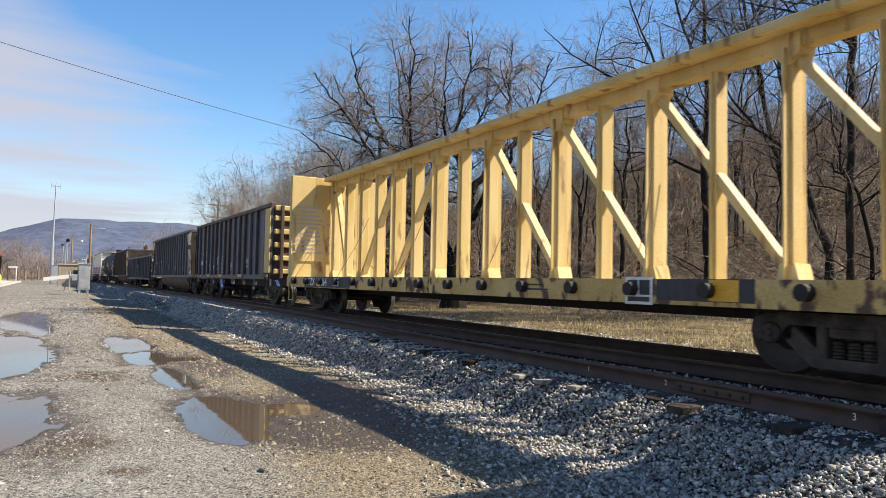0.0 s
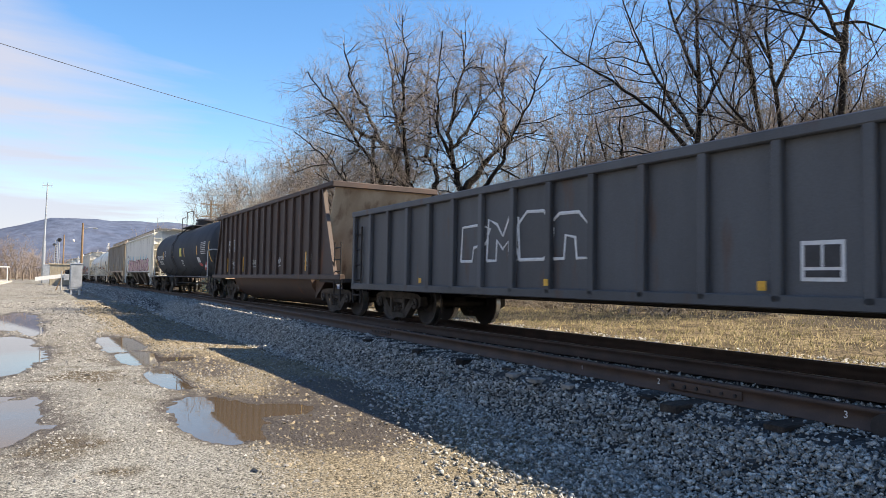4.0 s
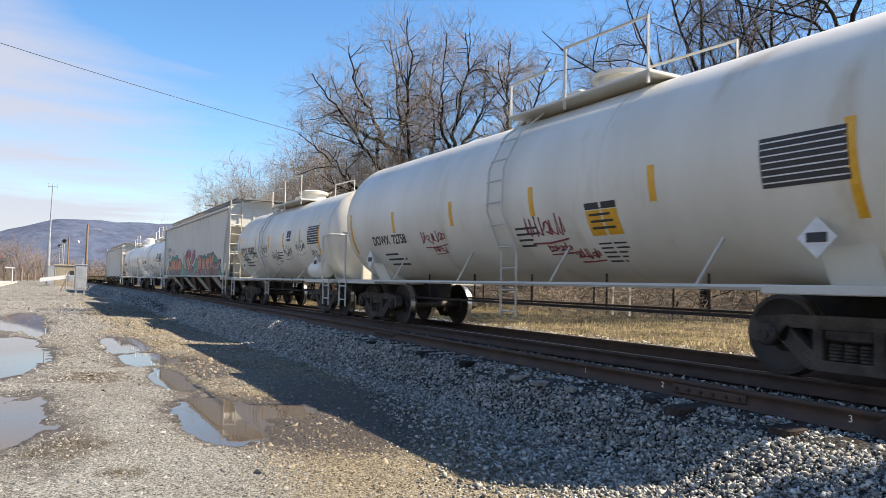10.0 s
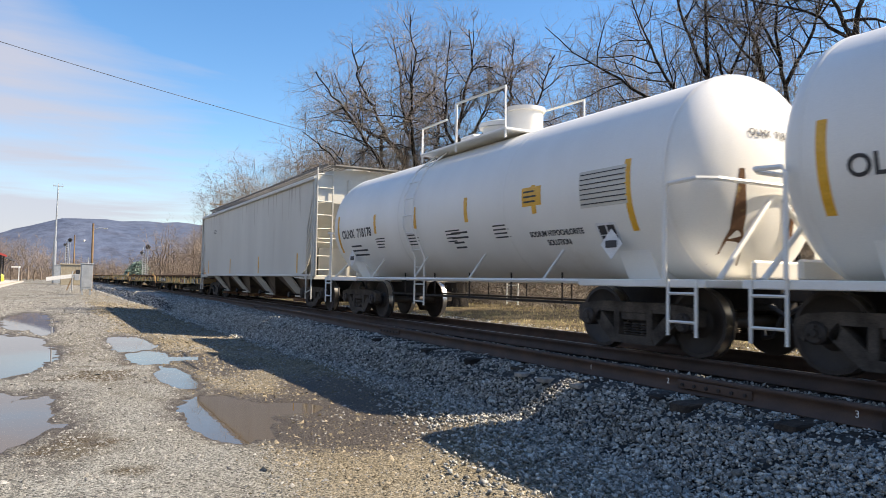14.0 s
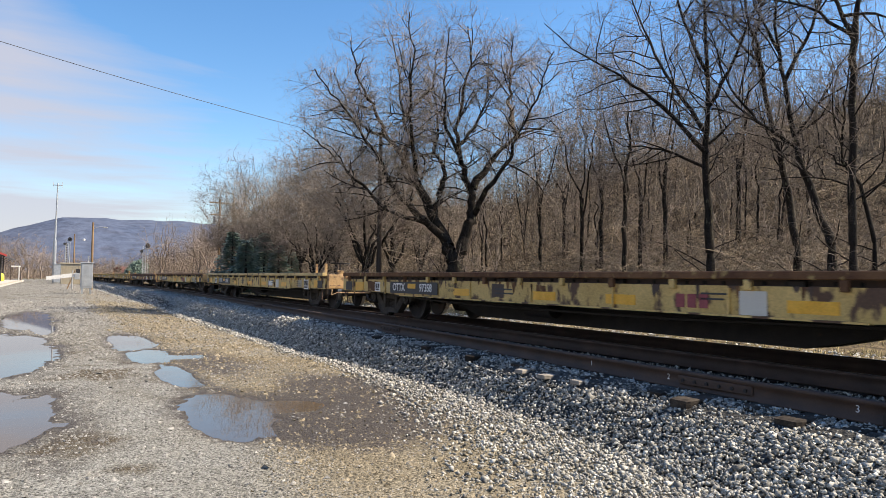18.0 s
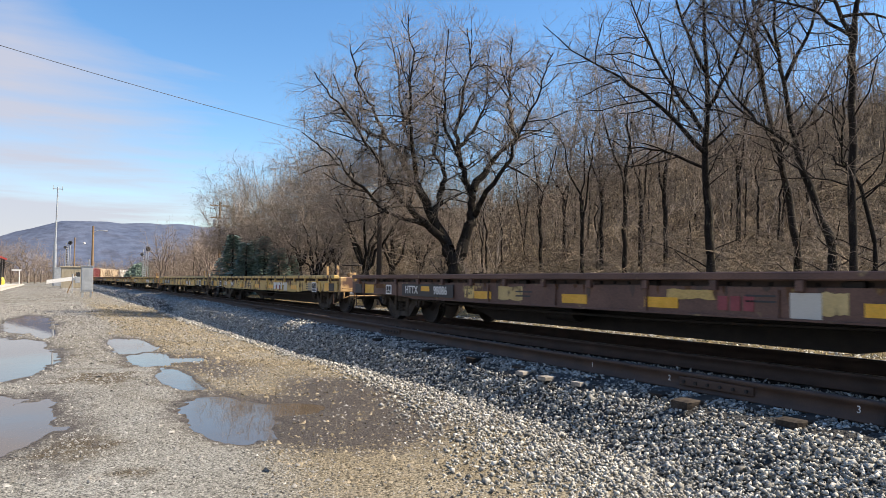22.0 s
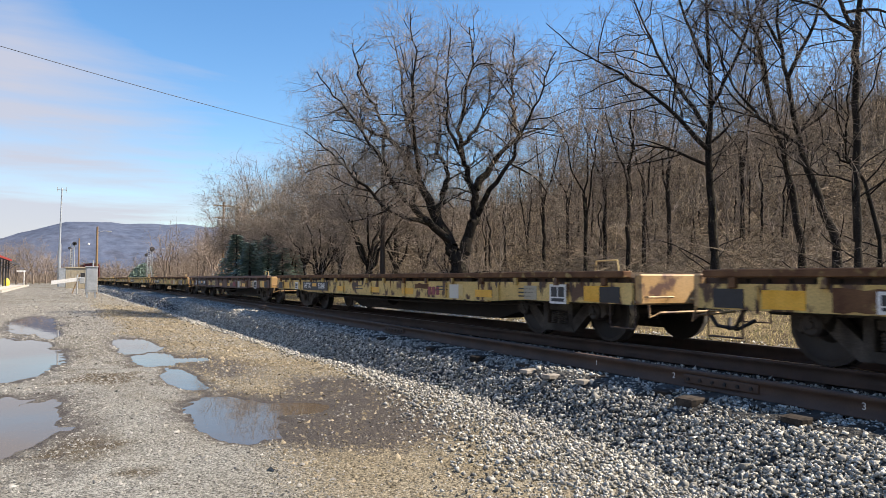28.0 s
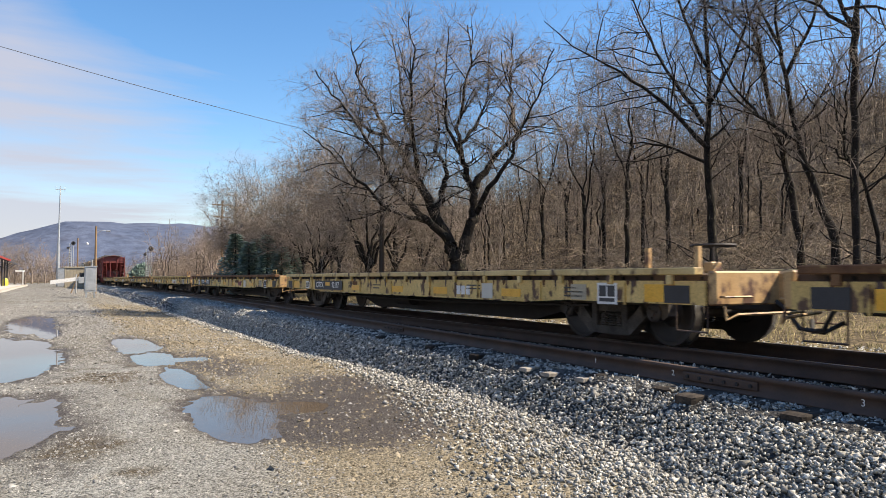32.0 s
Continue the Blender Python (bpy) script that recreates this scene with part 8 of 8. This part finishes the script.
        for x in (-1.52, 1.52):
            sg = 1 if x > 0 else -1
            ladder(ob, (((x, sy * (h - 0.06), 0.35), (x, sy * (h - 0.06), eave - 0.1)), ((x, sy * (h - 0.55), 0.35), (x, sy * (h - 0.55), 2.5))), 6, mat, "side_ladder", 0.024)
            ladder(ob, (((x - sg * 0.08, sy * (h + 0.08), 1.0), (x - sg * 0.08, sy * (h + 0.08), eave + 0.3)), ((x - sg * 0.55, sy * (h + 0.08), 1.0), (x - sg * 0.55, sy * (h + 0.08), eave + 0.3))), 8, mat, "end_ladder", 0.024)
            part("gusset_plate", Shape().box(min(x, x - sg * 0.03), max(x, x - sg * 0.03), min(sy * (h - 1.7), sy * (h - 0.9)), max(sy * (h - 1.7), sy * (h - 0.9)), 0.98, sill - 0.1), M[mat], ob)
        part("end_walkway", Shape().box(-1.0, 1.0, min(sy * h, sy * (h + 0.35)), max(sy * h, sy * (h + 0.35)), eave + 0.34, eave + 0.38), M["wear"], ob)
        part("shear_plate", Shape().box(-0.9, 0.9, min(sy * (h - 1.3), sy * (h - 1.26)), max(sy * (h - 1.3), sy * (h - 1.26)), 1.04, 2.0), M[mat], ob)
        part("grab_rail", Shape().tube([(-1.4, sy * (h + 0.06), 2.1), (1.4, sy * (h + 0.06), 2.1)], 0.02, 5), M[mat], ob)
    brake_wheel(ob, 0.25, -h - 0.12, 1.85, 0.28)
    part("brake_chain", Shape().tube([(0.25, -h - 0.1, 1.6), (0.22, -h - 0.1, 1.0)], 0.02, 5), M["iron"], ob)
    part("air_tank", Shape().lathe([(-h + 0.35, 0.0), (-h + 0.4, 0.2), (-h + 1.1, 0.2), (-h + 1.15, 0.0)], "y", 14, (0.7, 0, 1.28)), M["iron"], ob, smooth=True)
    add_ends(ob, -h, h)
    add_truck(ob, -h + 1.35)
    add_truck(ob, h - 1.35)
    for txt, y, z, size in marks:
        words(ob, txt, size, y, z, -1.482, "dark")
    for k in range(4):
        y = -h + cut + 0.25 + (2 * h - 2 * cut - 0.5) * k / 3
        plate(ob, y, sill + 0.36, 0.10, 0.6, "amber", -1.478 if not ribs else -1.536, "reflector", label="amber reflective strip")
    if extra:
        extra(ob, h)
    return ob


# ---- centre-beam lumber car
def build_centerbeam(u0, u1):
    ob, h = car("centerbeam_car", "yellow centre-beam lumber car, empty, with tall truss", u0, u1)
    zd, zt = 1.03, 4.22
    part("deck", Shape().box(-1.42, 1.42, -h, h, zd - 0.12, zd, 0.01), M["hopshade"], ob)
    for sx in (-1, 1):
        part("side_sill", Shape().prism([(-h, 0.72), (-h, zd), (h, zd), (h, 0.72)], min(1.40 * sx, 1.46 * sx), max(1.40 * sx, 1.46 * sx)), M["flat"], ob)
        for k in range(16):
            y = -h + 0.9 + (2 * h - 1.8) * k / 15
            part("strap_winch", Shape().lathe([(min(1.46 * sx, 1.58 * sx), 0.0), (min(1.46 * sx, 1.58 * sx), 0.09), (max(1.46 * sx, 1.58 * sx), 0.09), (max(1.46 * sx, 1.58 * sx), 0.0)], "x", 10, (0, y, 0.90)), M["iron"], ob)
            if k % 3 == 0:
                part("strap", Shape().tube([(1.48 * sx, y, 1.0), (0.75 * sx, y + 0.5, 1.9), (0.22 * sx, y + 0.9, 2.7)], 0.009, 4), M["sillrust"], ob)
    part("top_chord", Shape().box(-0.42, 0.42, -h + 0.3, h - 0.3, zt - 0.12, zt, 0.015).box(-0.12, 0.12, -h + 0.3, h - 0.3, zt - 0.30, zt - 0.1), M["beam"], ob, "broad yellow top chord")
    n = 17
    pitch = 1.147
    for k in range(n):
        y = -h + 0.946 + pitch * k
        wide = k % 2 == 0
        part("post", Shape().box(-0.11, 0.11, y - 0.05, y + 0.05, zd, zt - 0.1, 0.012), M["beam"], ob)
        for sx in (-1, 1):
            part("post_flange", Shape().prism([(y - 0.012, zd), (y + 0.012, zd), (y + 0.012, zt - 0.3), (y - 0.012, zt - 0.3)], min(0.11 * sx, (0.22 if wide else 0.17) * sx), max(0.11 * sx, (0.22 if wide else 0.17) * sx)), M["beam"], ob)
        if wide:
            part("gusset", Shape().prism([(y - 0.20, zt - 0.12), (y + 0.20, zt - 0.12), (y + 0.18, zt - 0.38), (y, zt - 0.52), (y - 0.18, zt - 0.38)], -0.16, 0.16), M["beam"], ob)
            part("foot_plate", Shape().prism([(y - 0.16, zd), (y + 0.16, zd), (y + 0.10, zd + 0.22), (y - 0.10, zd + 0.22)], -0.15, 0.15), M["beam"], ob)
        # diagonals fall outwards from the middle of the truss
        to = {2: 0, 4: 2, 6: 4, 8: 6, 10: 12, 12: 14, 16: 15}.get(k)
        if to is not None:
            a, b = -h + 0.946 + pitch * to, y
            part("brace", Shape().prism([(a - 0.07, zd + 0.05), (a + 0.07, zd + 0.05), (b + 0.07, zt - 0.32), (b - 0.07, zt - 0.32)], -0.08, 0.08), M["beam"], ob)
    for sy in (-1, 1):
        y = sy * (h - 0.12)
        part("bulkhead", Shape().box(-1.44, 1.44, y - 0.09, y + 0.09, zd - 0.3, zt + 0.02, 0.02), M["beam"], ob, "solid yellow end bulkhead")
        for x in (-1.1, -0.4, 0.4, 1.1):
            part("bulkhead_post", Shape().box(x - 0.07, x + 0.07, min(y, y + sy * 0.25), max(y, y + sy * 0.25), zd - 0.3, zt, 0.02), M["beam"], ob)
        part("end_step", Shape().tube([(-1.42, y, 0.75), (-1.42, y, 0.3), (-1.42, y - sy * 0.45, 0.3), (-1.42, y - sy * 0.45, 0.75)], 0.022, 5), M["beam"], ob)
    # boards bolted against the inner face of the rear bulkhead
    part("notice_board", Shape().box(-1.3, 1.3, h - 0.25, h - 0.22, zd + 0.5, zt - 1.0), M["beam"], ob)
    rng = random.Random(2)
    for k in range(12):
        z = zd + 0.75 + k * 0.13
        for x in (-0.9, 0.2):
            w = rng.uniform(0.25, 0.5)
            part("small_print", Shape().box(x - w, x + w, h - 0.256, h - 0.25, z, z + 0.05), M["hopshade"], ob)
    add_ends(ob, -h, h, 0.25, 0.55, 0.92)
    add_truck(ob, -h + 1.9)
    add_truck(ob, h - 1.9)
    plate(ob, h - 3.6, 0.88, 3.6, 0.28, "dark", -1.466, "number_panel", label="black panel behind the car number")
    words(ob, "TTZX", 0.30, h - 2.35, 0.88, -1.474, bold=0.006)
    words(ob, "864", 0.30, h - 3.5, 0.88, -1.474, bold=0.006)
    words(ob, "615", 0.30, h - 4.42, 0.88, -1.474, bold=0.006)
    plate(ob, h - 3.04, 0.88, 0.26, 0.24, "amber", -1.476, "reflector")
    stencil(ob, -h + 4.4, 0.88, 0.42, 0.3, -1.468)
    plate(ob, -h + 3.1, 0.9, 0.4, 0.24, "amber", -1.468, "yellow_panel")
    plate(ob, -h + 3.4, 0.9, 1.4, 0.26, "dark", -1.464, "black_panel")
    small_print(ob, -h + 6.6, 0.93, 1.0, 2, "dark", -1.468, seed=3)
    return ob


def build_train():
    cars = []
    # unseen car ahead, a copy added for the shadow it casts
    cars.append(build_high_gondola(-95.8, -82.0))
    cars.append(build_centerbeam(-80.5, -60.75))
    cars.append(build_high_gondola(-59.1, -45.35))
    cars.append(build_tub(-44.0, -27.95, "black", "black high-sided tub gondola with slanted ends", [("AM", 5.92, 1.92, 0.32), ("GX", 5.24, 1.92, 0.32), ("4", 4.24, 1.91, 0.32), ("34", 3.54, 1.91, 0.32)], 70))
    for k in range(6):
        plate(cars[-1], 6.03, 1.30 + k * 0.33 + (0.35 if k > 1 else 0), 0.20, 0.20 if k != 1 else 0.08, "sprayorange", -1.482, "owner_mark", label="orange mark set upright")
    rng = random.Random(6)
    for y0, w, z0, z1, m in ((1.10, 0.22, 1.1, 3.3, "brown"), (-0.97, 0.22, 1.1, 3.35, "brown"), (-0.50, 0.60, 1.1, 2.0, "iron"), (1.55, 0.5, 1.1, 1.9, "iron"), (-3.3, 0.5, 1.1, 1.7, "baybrown"), (-5.0, 0.3, 1.1, 3.0, "brown")):
        jag = [(y0 - w / 2 + rng.uniform(-0.04, 0.04), z0 + (z1 - z0) * i / 8) for i in range(9)] + [(y0 + w / 2 + rng.uniform(-0.04, 0.04), z0 + (z1 - z0) * i / 8) for i in range(8, -1, -1)]
        part("rust_streak", Shape().prism(jag, -1.474, -1.468), M[m], cars[-1], "brown rust streak down the side sheet")
    scrawl(cars[-1], 0.05, 1.62, 0.42, 0.5, "cyan", 77, -1.48, r=0.016, strokes=4)
    scrawl(cars[-1], 6.3, 1.02, 1.3, 0.10, "white", 78, -1.555, r=0.010, strokes=9)
    plate(cars[-1], 2.63, 2.05, 0.2, 0.3, "brown", -1.478, "notice", label="small red-brown notice plate")
    cars.append(build_gondola(-26.85, -11.65))
    cars.append(build_tub(-11.0, 4.25, "brown", "rust-brown high-sided tub gondola with slanted ends", [("AM", 4.65, 2.29, 0.30), ("GX", 3.82, 2.31, 0.30), ("44", 4.65, 2.03, 0.30), ("03", 3.82, 2.05, 0.30)], 90))
    cars.append(build_tank(5.0, 22.55, "tankblack", "glossy black tank car with white lettering and amber strips", "UTLX  959483", 7.25, 1.44, 2.35, dome=0.2, num=(6.50, 2.10, 0.38), hh=0.46))

    def pieces(ob, h):
        x, rng = -1.474, random.Random(5)
        paint(ob, [(5.85, 1.33), (5.75, 1.80), (-5.9, 1.86), (-6.0, 1.33)], "peach", x, 0)
        letters(ob, 6.0, -6.1, 1.33, 2.22, (1, 3, 5, 3, 0, 6, 4, 3, 5, 1), "peach", None, "maroon", "pink", x, 23)
        for k in range(44):
            y = 5.8 - 11.8 * rng.random()
            z, ln = rng.uniform(1.5, 2.2), rng.uniform(0.10, 0.34)
            paint(ob, rounded([(y - 0.04, z), (y + 0.04, z), (y + 0.025, z - ln), (y - 0.025, z - ln)], True, 1), "pink" if k % 3 else "sprayrose", x, 5 + k % 2, "graffiti_drip")
        for k in range(30):
            paint(ob, disc(5.8 - 0.4 * k + rng.uniform(-0.1, 0.1), rng.choice((1.38, 1.42, 2.12, 2.02, 1.9)) + rng.uniform(-0.05, 0.05), rng.uniform(0.04, 0.075), 0.05), "dark", x, 8, "graffiti_dot")
        for y in (6.2, 5.5, 4.75, 2.84, 1.08, -0.1, -1.6, -3.1, -4.7):
            z = 2.0 if y > 5 else 2.2
            paint(ob, [(y - 0.14, z - 0.08), (y - 0.17, z + 0.12), (y - 0.09, z + 0.08), (y - 0.05, z + rng.uniform(0.25, 0.42)), (y + 0.02, z + 0.1), (y + 0.08, z + rng.uniform(0.18, 0.3)), (y + 0.15, z - 0.05)], "cyan", x, 0)
        small_print(ob, 6.6, 1.85, 0.5, 4, "dark", -1.478, seed=8)
        stencil(ob, 5.3, 2.46, 0.26, 0.26, -1.476)
    cars.append(build_hopper(23.4, 39.55, "hoppale", "baybrown", "pale grey smooth-sided covered hopper with pink graffiti", 0, 3, 3.80, 1.30, True, [("FMLX", 6.55, 2.56, 0.30), ("2072", 6.55, 2.10, 0.30)], pieces, cut=1.5))
    cars.append(build_hopper(40.8, 56.1, "hoptan", "baybrown", "tan rust-streaked ribbed covered hopper", 18, 3, 3.84, 1.42, False, [("GC", 5.5, 2.50, 0.28), ("CX", 4.8, 2.50, 0.28)], lambda ob, h: stencil(ob, -h + 3.6, 1.95, 0.4, 0.4, -1.482), ribmat="hopshade"))

    def tags(ob, h, tk):
        for k, (y, z, w, hh, r) in enumerate(((2.4, 1.86, 0.95, 0.34, 0.012), (2.3, 1.62, 0.5, 0.16, 0.010), (-1.2, 1.84, 0.95, 0.42, 0.016), (-1.35, 1.52, 0.6, 0.16, 0.012), (-1.92, 1.42, 0.55, 0.20, 0.013))):
            scrawl(ob, y, z, w, hh, "maroon", 100 + k, tank=tk, r=r, strokes=4)
        plate(ob, -2.53, 2.06, 0.62, 0.09, "dark", tank=tk, name="notice_heading")
        plate(ob, -2.53, 1.83, 0.62, 0.34, "amber", tank=tk, name="yellow_notice", label="amber printed notice")
        small_print(ob, -2.53, 1.94, 0.5, 3, "dark", tank=(tk[0] + 0.004, tk[1]), pitch=0.09, seed=5)
        small_print(ob, -2.55, 1.55, 0.6, 5, "dark", tank=tk, pitch=0.06, seed=6)
    cars.append(build_tank(57.9, 72.4, "tankwhite", "dirty white tank car with purple graffiti tags", "DOWX  72758", 5.75, 1.50, 2.46, "hopgrey", -1.45, tags, num=(4.45, 1.88, 0.27), air_tank=False))

    def tags2(ob, h, tk):
        for k in range(7):
            scrawl(ob, h - 1.6 - k * 1.35, 1.75 + 0.12 * (k % 3), 0.9, 0.45, "dark", 120 + k, tank=tk, r=0.006, strokes=5)
        stencil(ob, -h + 4.0, 2.35, 0.42, 0.36, tank=(tk[0] + 0.002, tk[1]))
    cars.append(build_tank(73.15, 84.4, "tankwhite", "short white tank car scrawled with black tags", "UTLX  85802", 4.25, 1.38, 2.24, "hopgrey", 0.1, tags2, num=(3.6, 2.0, 0.36), hh=0.48))

    def mural(ob, h):
        x = -1.474
        hills = [(7.9, 1.09), (7.3, 1.5), (6.7, 1.6), (6.04, 2.15), (5.6, 2.25), (5.0, 2.1), (4.09, 2.32), (3.4, 1.9), (2.5, 1.65), (1.6, 1.7), (0.4, 1.55), (-0.84, 1.45), (-1.4, 1.7), (-1.74, 1.98), (-2.3, 1.85), (-3.1, 2.12), (-3.4, 1.95),
                 (-3.76, 2.12), (-4.2, 1.95), (-4.67, 2.15), (-5.2, 2.0), (-5.6, 2.2), (-6.2, 2.0), (-6.8, 1.8), (-7.4, 1.45), (-7.8, 1.09)]
        hills = rounded(hills, False, 1)
        paint(ob, hills, "sprayteal", x, 0)
        lines(ob, [hills], "dark", x - 0.004, 0.018)
        letters(ob, 6.9, 2.5, 1.10, 2.05, (7, 4, 8, 4), "sprayorange", "spraybrown", "dark", "white", x, 21)
        letters(ob, -2.2, -6.1, 1.09, 2.02, (0, 5, 1, 6), "sprayorange", "spraybrown", "dark", "white", x, 22)
        tail = rounded([(-5.5, 1.09), (-5.5, 1.5), (-5.9, 1.74), (-6.5, 1.60), (-7.5, 1.90), (-7.2, 1.4), (-7.0, 1.09)])
        paint(ob, tail, "spraybrown", x, 2)
        lines(ob, [tail + tail[:1]], "dark", x - 0.010, 0.022)
        lines(ob, [[(-5.7, 1.55), (-6.2, 1.42), (-6.9, 1.45), (-7.2, 1.62)]], "white", x - 0.014, 0.012, "graffiti_highlight")
        paint(ob, [(-0.9, 1.09), (-1.5, 1.35), (-2.2, 1.52), (-2.7, 1.3), (-2.9, 1.09)], "spraybrown", x, 5)
        lines(ob, [[(-1.0, 1.15), (-1.6, 1.38), (-2.2, 1.46), (-2.6, 1.14)]], "white", x - 0.014, 0.012, "graffiti_highlight")
        # the fish: fins, tail, body, eye
        for fin in ([(1.3, 2.0), (1.1, 2.3), (0.8, 2.5), (0.7, 2.2), (0.75, 2.0)], [(0.6, 2.0), (0.55, 2.35), (0.2, 2.48), (-0.1, 2.3), (-0.25, 2.1), (0.1, 1.95)], [(-0.15, 1.72), (-0.6, 2.1), (-1.15, 2.45), (-1.4, 2.3), (-1.3, 2.0), (-0.85, 1.66)],
                    [(0.0, 1.6), (-0.75, 1.62), (-0.9, 1.4), (-0.7, 1.1), (-0.35, 1.1), (-0.2, 1.4)], [(1.3, 1.45), (1.5, 1.1), (0.95, 1.1), (0.9, 1.4)]):
            fin = rounded(fin, True, 1)
            paint(ob, fin, "sprayrose", x, 5)
            lines(ob, [fin + fin[:1]], "maroon", x - 0.014, 0.014)
            c = (sum(p[0] for p in fin) / len(fin), sum(p[1] for p in fin) / len(fin))
            lines(ob, [[c, p] for p in fin], "maroon", x - 0.014, 0.008)
        for body in ([(2.0, 1.86), (1.75, 2.12), (1.4, 2.18), (0.95, 2.1), (0.75, 1.85), (0.8, 1.5), (1.1, 1.4), (1.6, 1.5), (1.8, 1.68)], [(0.62, 2.05), (0.2, 2.0), (-0.2, 1.8), (-0.2, 1.65), (0.1, 1.4), (0.45, 1.2), (0.6, 1.25), (0.4, 1.55)]):
            body = rounded(body)
            paint(ob, body, "sprayyellow", x, 6)
            lines(ob, [body + body[:1]], "maroon", x - 0.018, 0.016)
        for y, z in ((1.0, 1.95), (0.95, 1.65), (0.3, 1.8), (0.2, 1.6), (0.4, 1.4)):
            paint(ob, disc(y, z, 0.12, 0.14, 7), "sprayrose", x, 7)
        lines(ob, [disc(1.42, 1.86, 0.24, 0.26) + disc(1.42, 1.86, 0.24, 0.26)[:1], [(2.02, 1.9), (1.85, 1.82), (2.0, 1.76)]], "maroon", x - 0.02, 0.02)
        paint(ob, disc(1.42, 1.88, 0.16, 0.18), "cyan", x, 8)
        paint(ob, disc(1.45, 1.90, 0.07, 0.08), "white", x, 9)
        for y, z, r in ((2.05, 2.25, 0.09), (2.2, 2.05, 0.07), (0.62, 2.42, 0.10), (-0.4, 2.35, 0.10), (-1.45, 1.95, 0.10), (-1.5, 2.12, 0.06)):
            paint(ob, disc(y, z, r), "cyan", x, 1)
        small_print(ob, -3.2, 2.22, 2.2, 1, "pink", -1.477, seed=4)
        scrawl(ob, -2.25, 2.02, 0.3, 0.3, "dark", 16, -1.478, r=0.016, strokes=2)
        blob = rounded([(7.95, 2.35), (7.92, 2.72), (7.72, 2.98), (7.50, 2.78), (7.40, 2.45), (7.48, 2.22), (7.60, 2.02), (7.78, 2.20)])
        lines(ob, [blob + blob[:1]], "dark", -1.476, 0.011)
        small_print(ob, 5.3, 2.55, 0.3, 4, "dark", -1.476, pitch=0.09, seed=2)
        small_print(ob, 6.7, 1.9, 0.9, 3, "dark", -1.482, pitch=0.1, seed=6)
    cars.append(build_hopper(85.2, 102.65, "hopgrey", "baybrown", "grey smooth-sided covered hopper with a large colourful mural", 0, 4, 3.93, 1.08, True, [("MGRX", 6.75, 2.62, 0.34), ("110191", 6.7, 2.20, 0.34)], mural, cut=1.35))

    def soda(ob, h, tk):
        for k, txt in enumerate(("SODIUM", "HYPOCHLORITE", "SOLUTION")):
            words(ob, txt, 0.21, -h + 2.9, 2.50 - 0.21 * k, mat="dark", tank=tk, bold=0.003)
        plate(ob, -h + 4.05, 2.16, 0.6, 0.14, "amber", tank=tk, name="yellow_notice")
        for k in range(4):
            small_print(ob, h - 3.4 - k * 2.1, 1.9, 0.7, 5, "dark", tank=tk, pitch=0.075, seed=k)

    def notices(ob, h, tk):
        plate(ob, -h + 3.35, 2.30, 0.5, 0.30, "amber", tank=tk, name="yellow_notice", label="amber printed notice")
        small_print(ob, -h + 3.35, 2.38, 0.42, 3, "dark", tank=(tk[0] + 0.004, tk[1]), pitch=0.08, seed=3)
        words(ob, "SODIUM HYPOCHLORITE", 0.115, -h + 2.9, 1.70, mat="dark", tank=tk, bold=0.003)
        words(ob, "SOLUTION", 0.115, -h + 2.9, 1.56, mat="dark", tank=tk, bold=0.003)
        stencil(ob, -h + 1.75, 1.66, 0.36, 0.2, tank=(tk[0] + 0.002, tk[1]))
        for k in range(4):
            small_print(ob, h - 3.4 - k * 1.7, 1.9, 0.55, 4, "dark", tank=tk, pitch=0.065, seed=k)
    cars.append(build_tank(103.6, 115.5, "tankclean", "clean white tank car with black chemical lettering", "OLNX  718060", 4.55, 1.42, 2.34, "tankclean", -0.1, soda))
    cars.append(build_tank(116.2, 129.0, "tankclean", "clean white tank car with black lettering", "OLNX  718178", 4.95, 1.42, 2.34, "tankclean", -0.1, notices))
    cars.append(build_hopper(130.0, 147.1, "hopgrey", "baybrown", "pale grey smooth-sided covered hopper with a rusty end", 0, 4, 3.86, 1.05, True, (), lambda ob, h: small_print(ob, h - 3, 3.1, 0.8, 3, "dark", -1.476, seed=3), cut=1.35))
    cars += build_flats()
    for k, (m, lab) in enumerate((("redcar", "dark red covered hopper with a cage of end ladders"), ("hoptan", "tan covered hopper far back in the train"), ("hoptan", "tan covered hopper far back in the train"), ("hopgrey", "pale covered hopper far back in the train"))):
        cars.append(build_hopper(473.4 + k * 17.4, 489.6 + k * 17.4, m, m, lab, 12, 3, 3.84, 1.40))
    return cars


TRAIN = build_train()


# ---------------------------------------------------------------- movement
def on_track(s, t):
    """Pose of a car whose middle stands s metres along the track."""
    x0, x1 = float(bend(s - 6)), float(bend(s + 6))
    return pose(DC + (x0 + x1) / 2, s, RAIL, 0, 0, -math.degrees(math.atan2(x1 - x0, 12.0)))


def motions():
    times = [0, 2, 4, 6, 8, 10, 12, 14, 16, 18, 20, 22, 24, 26, 28, 30, 32]
    for ob in TRAIN:
        walk(ob, [(t, on_track(ob["u"] - SPEED * (t - 6.0), t)) for t in times])
    # all wheels turn alike: one key track for leading axles, one for trailing ones
    turn = math.degrees(SPEED / 0.457) / FPS
    for sy, axles in AXLES.items():
        first = axles[0]
        walk(first, [(k / FPS, pose(0, sy * 0.889, 0.457, (turn * k) % 360)) for k in range(32 * FPS + 1)])
        for ob in axles[1:]:
            ob.rotation_mode = "QUATERNION"
            keys = ob.animation_data_create()
            keys.action = first.animation_data.action
            keys.action_slot = first.animation_data.action_slot


motions()
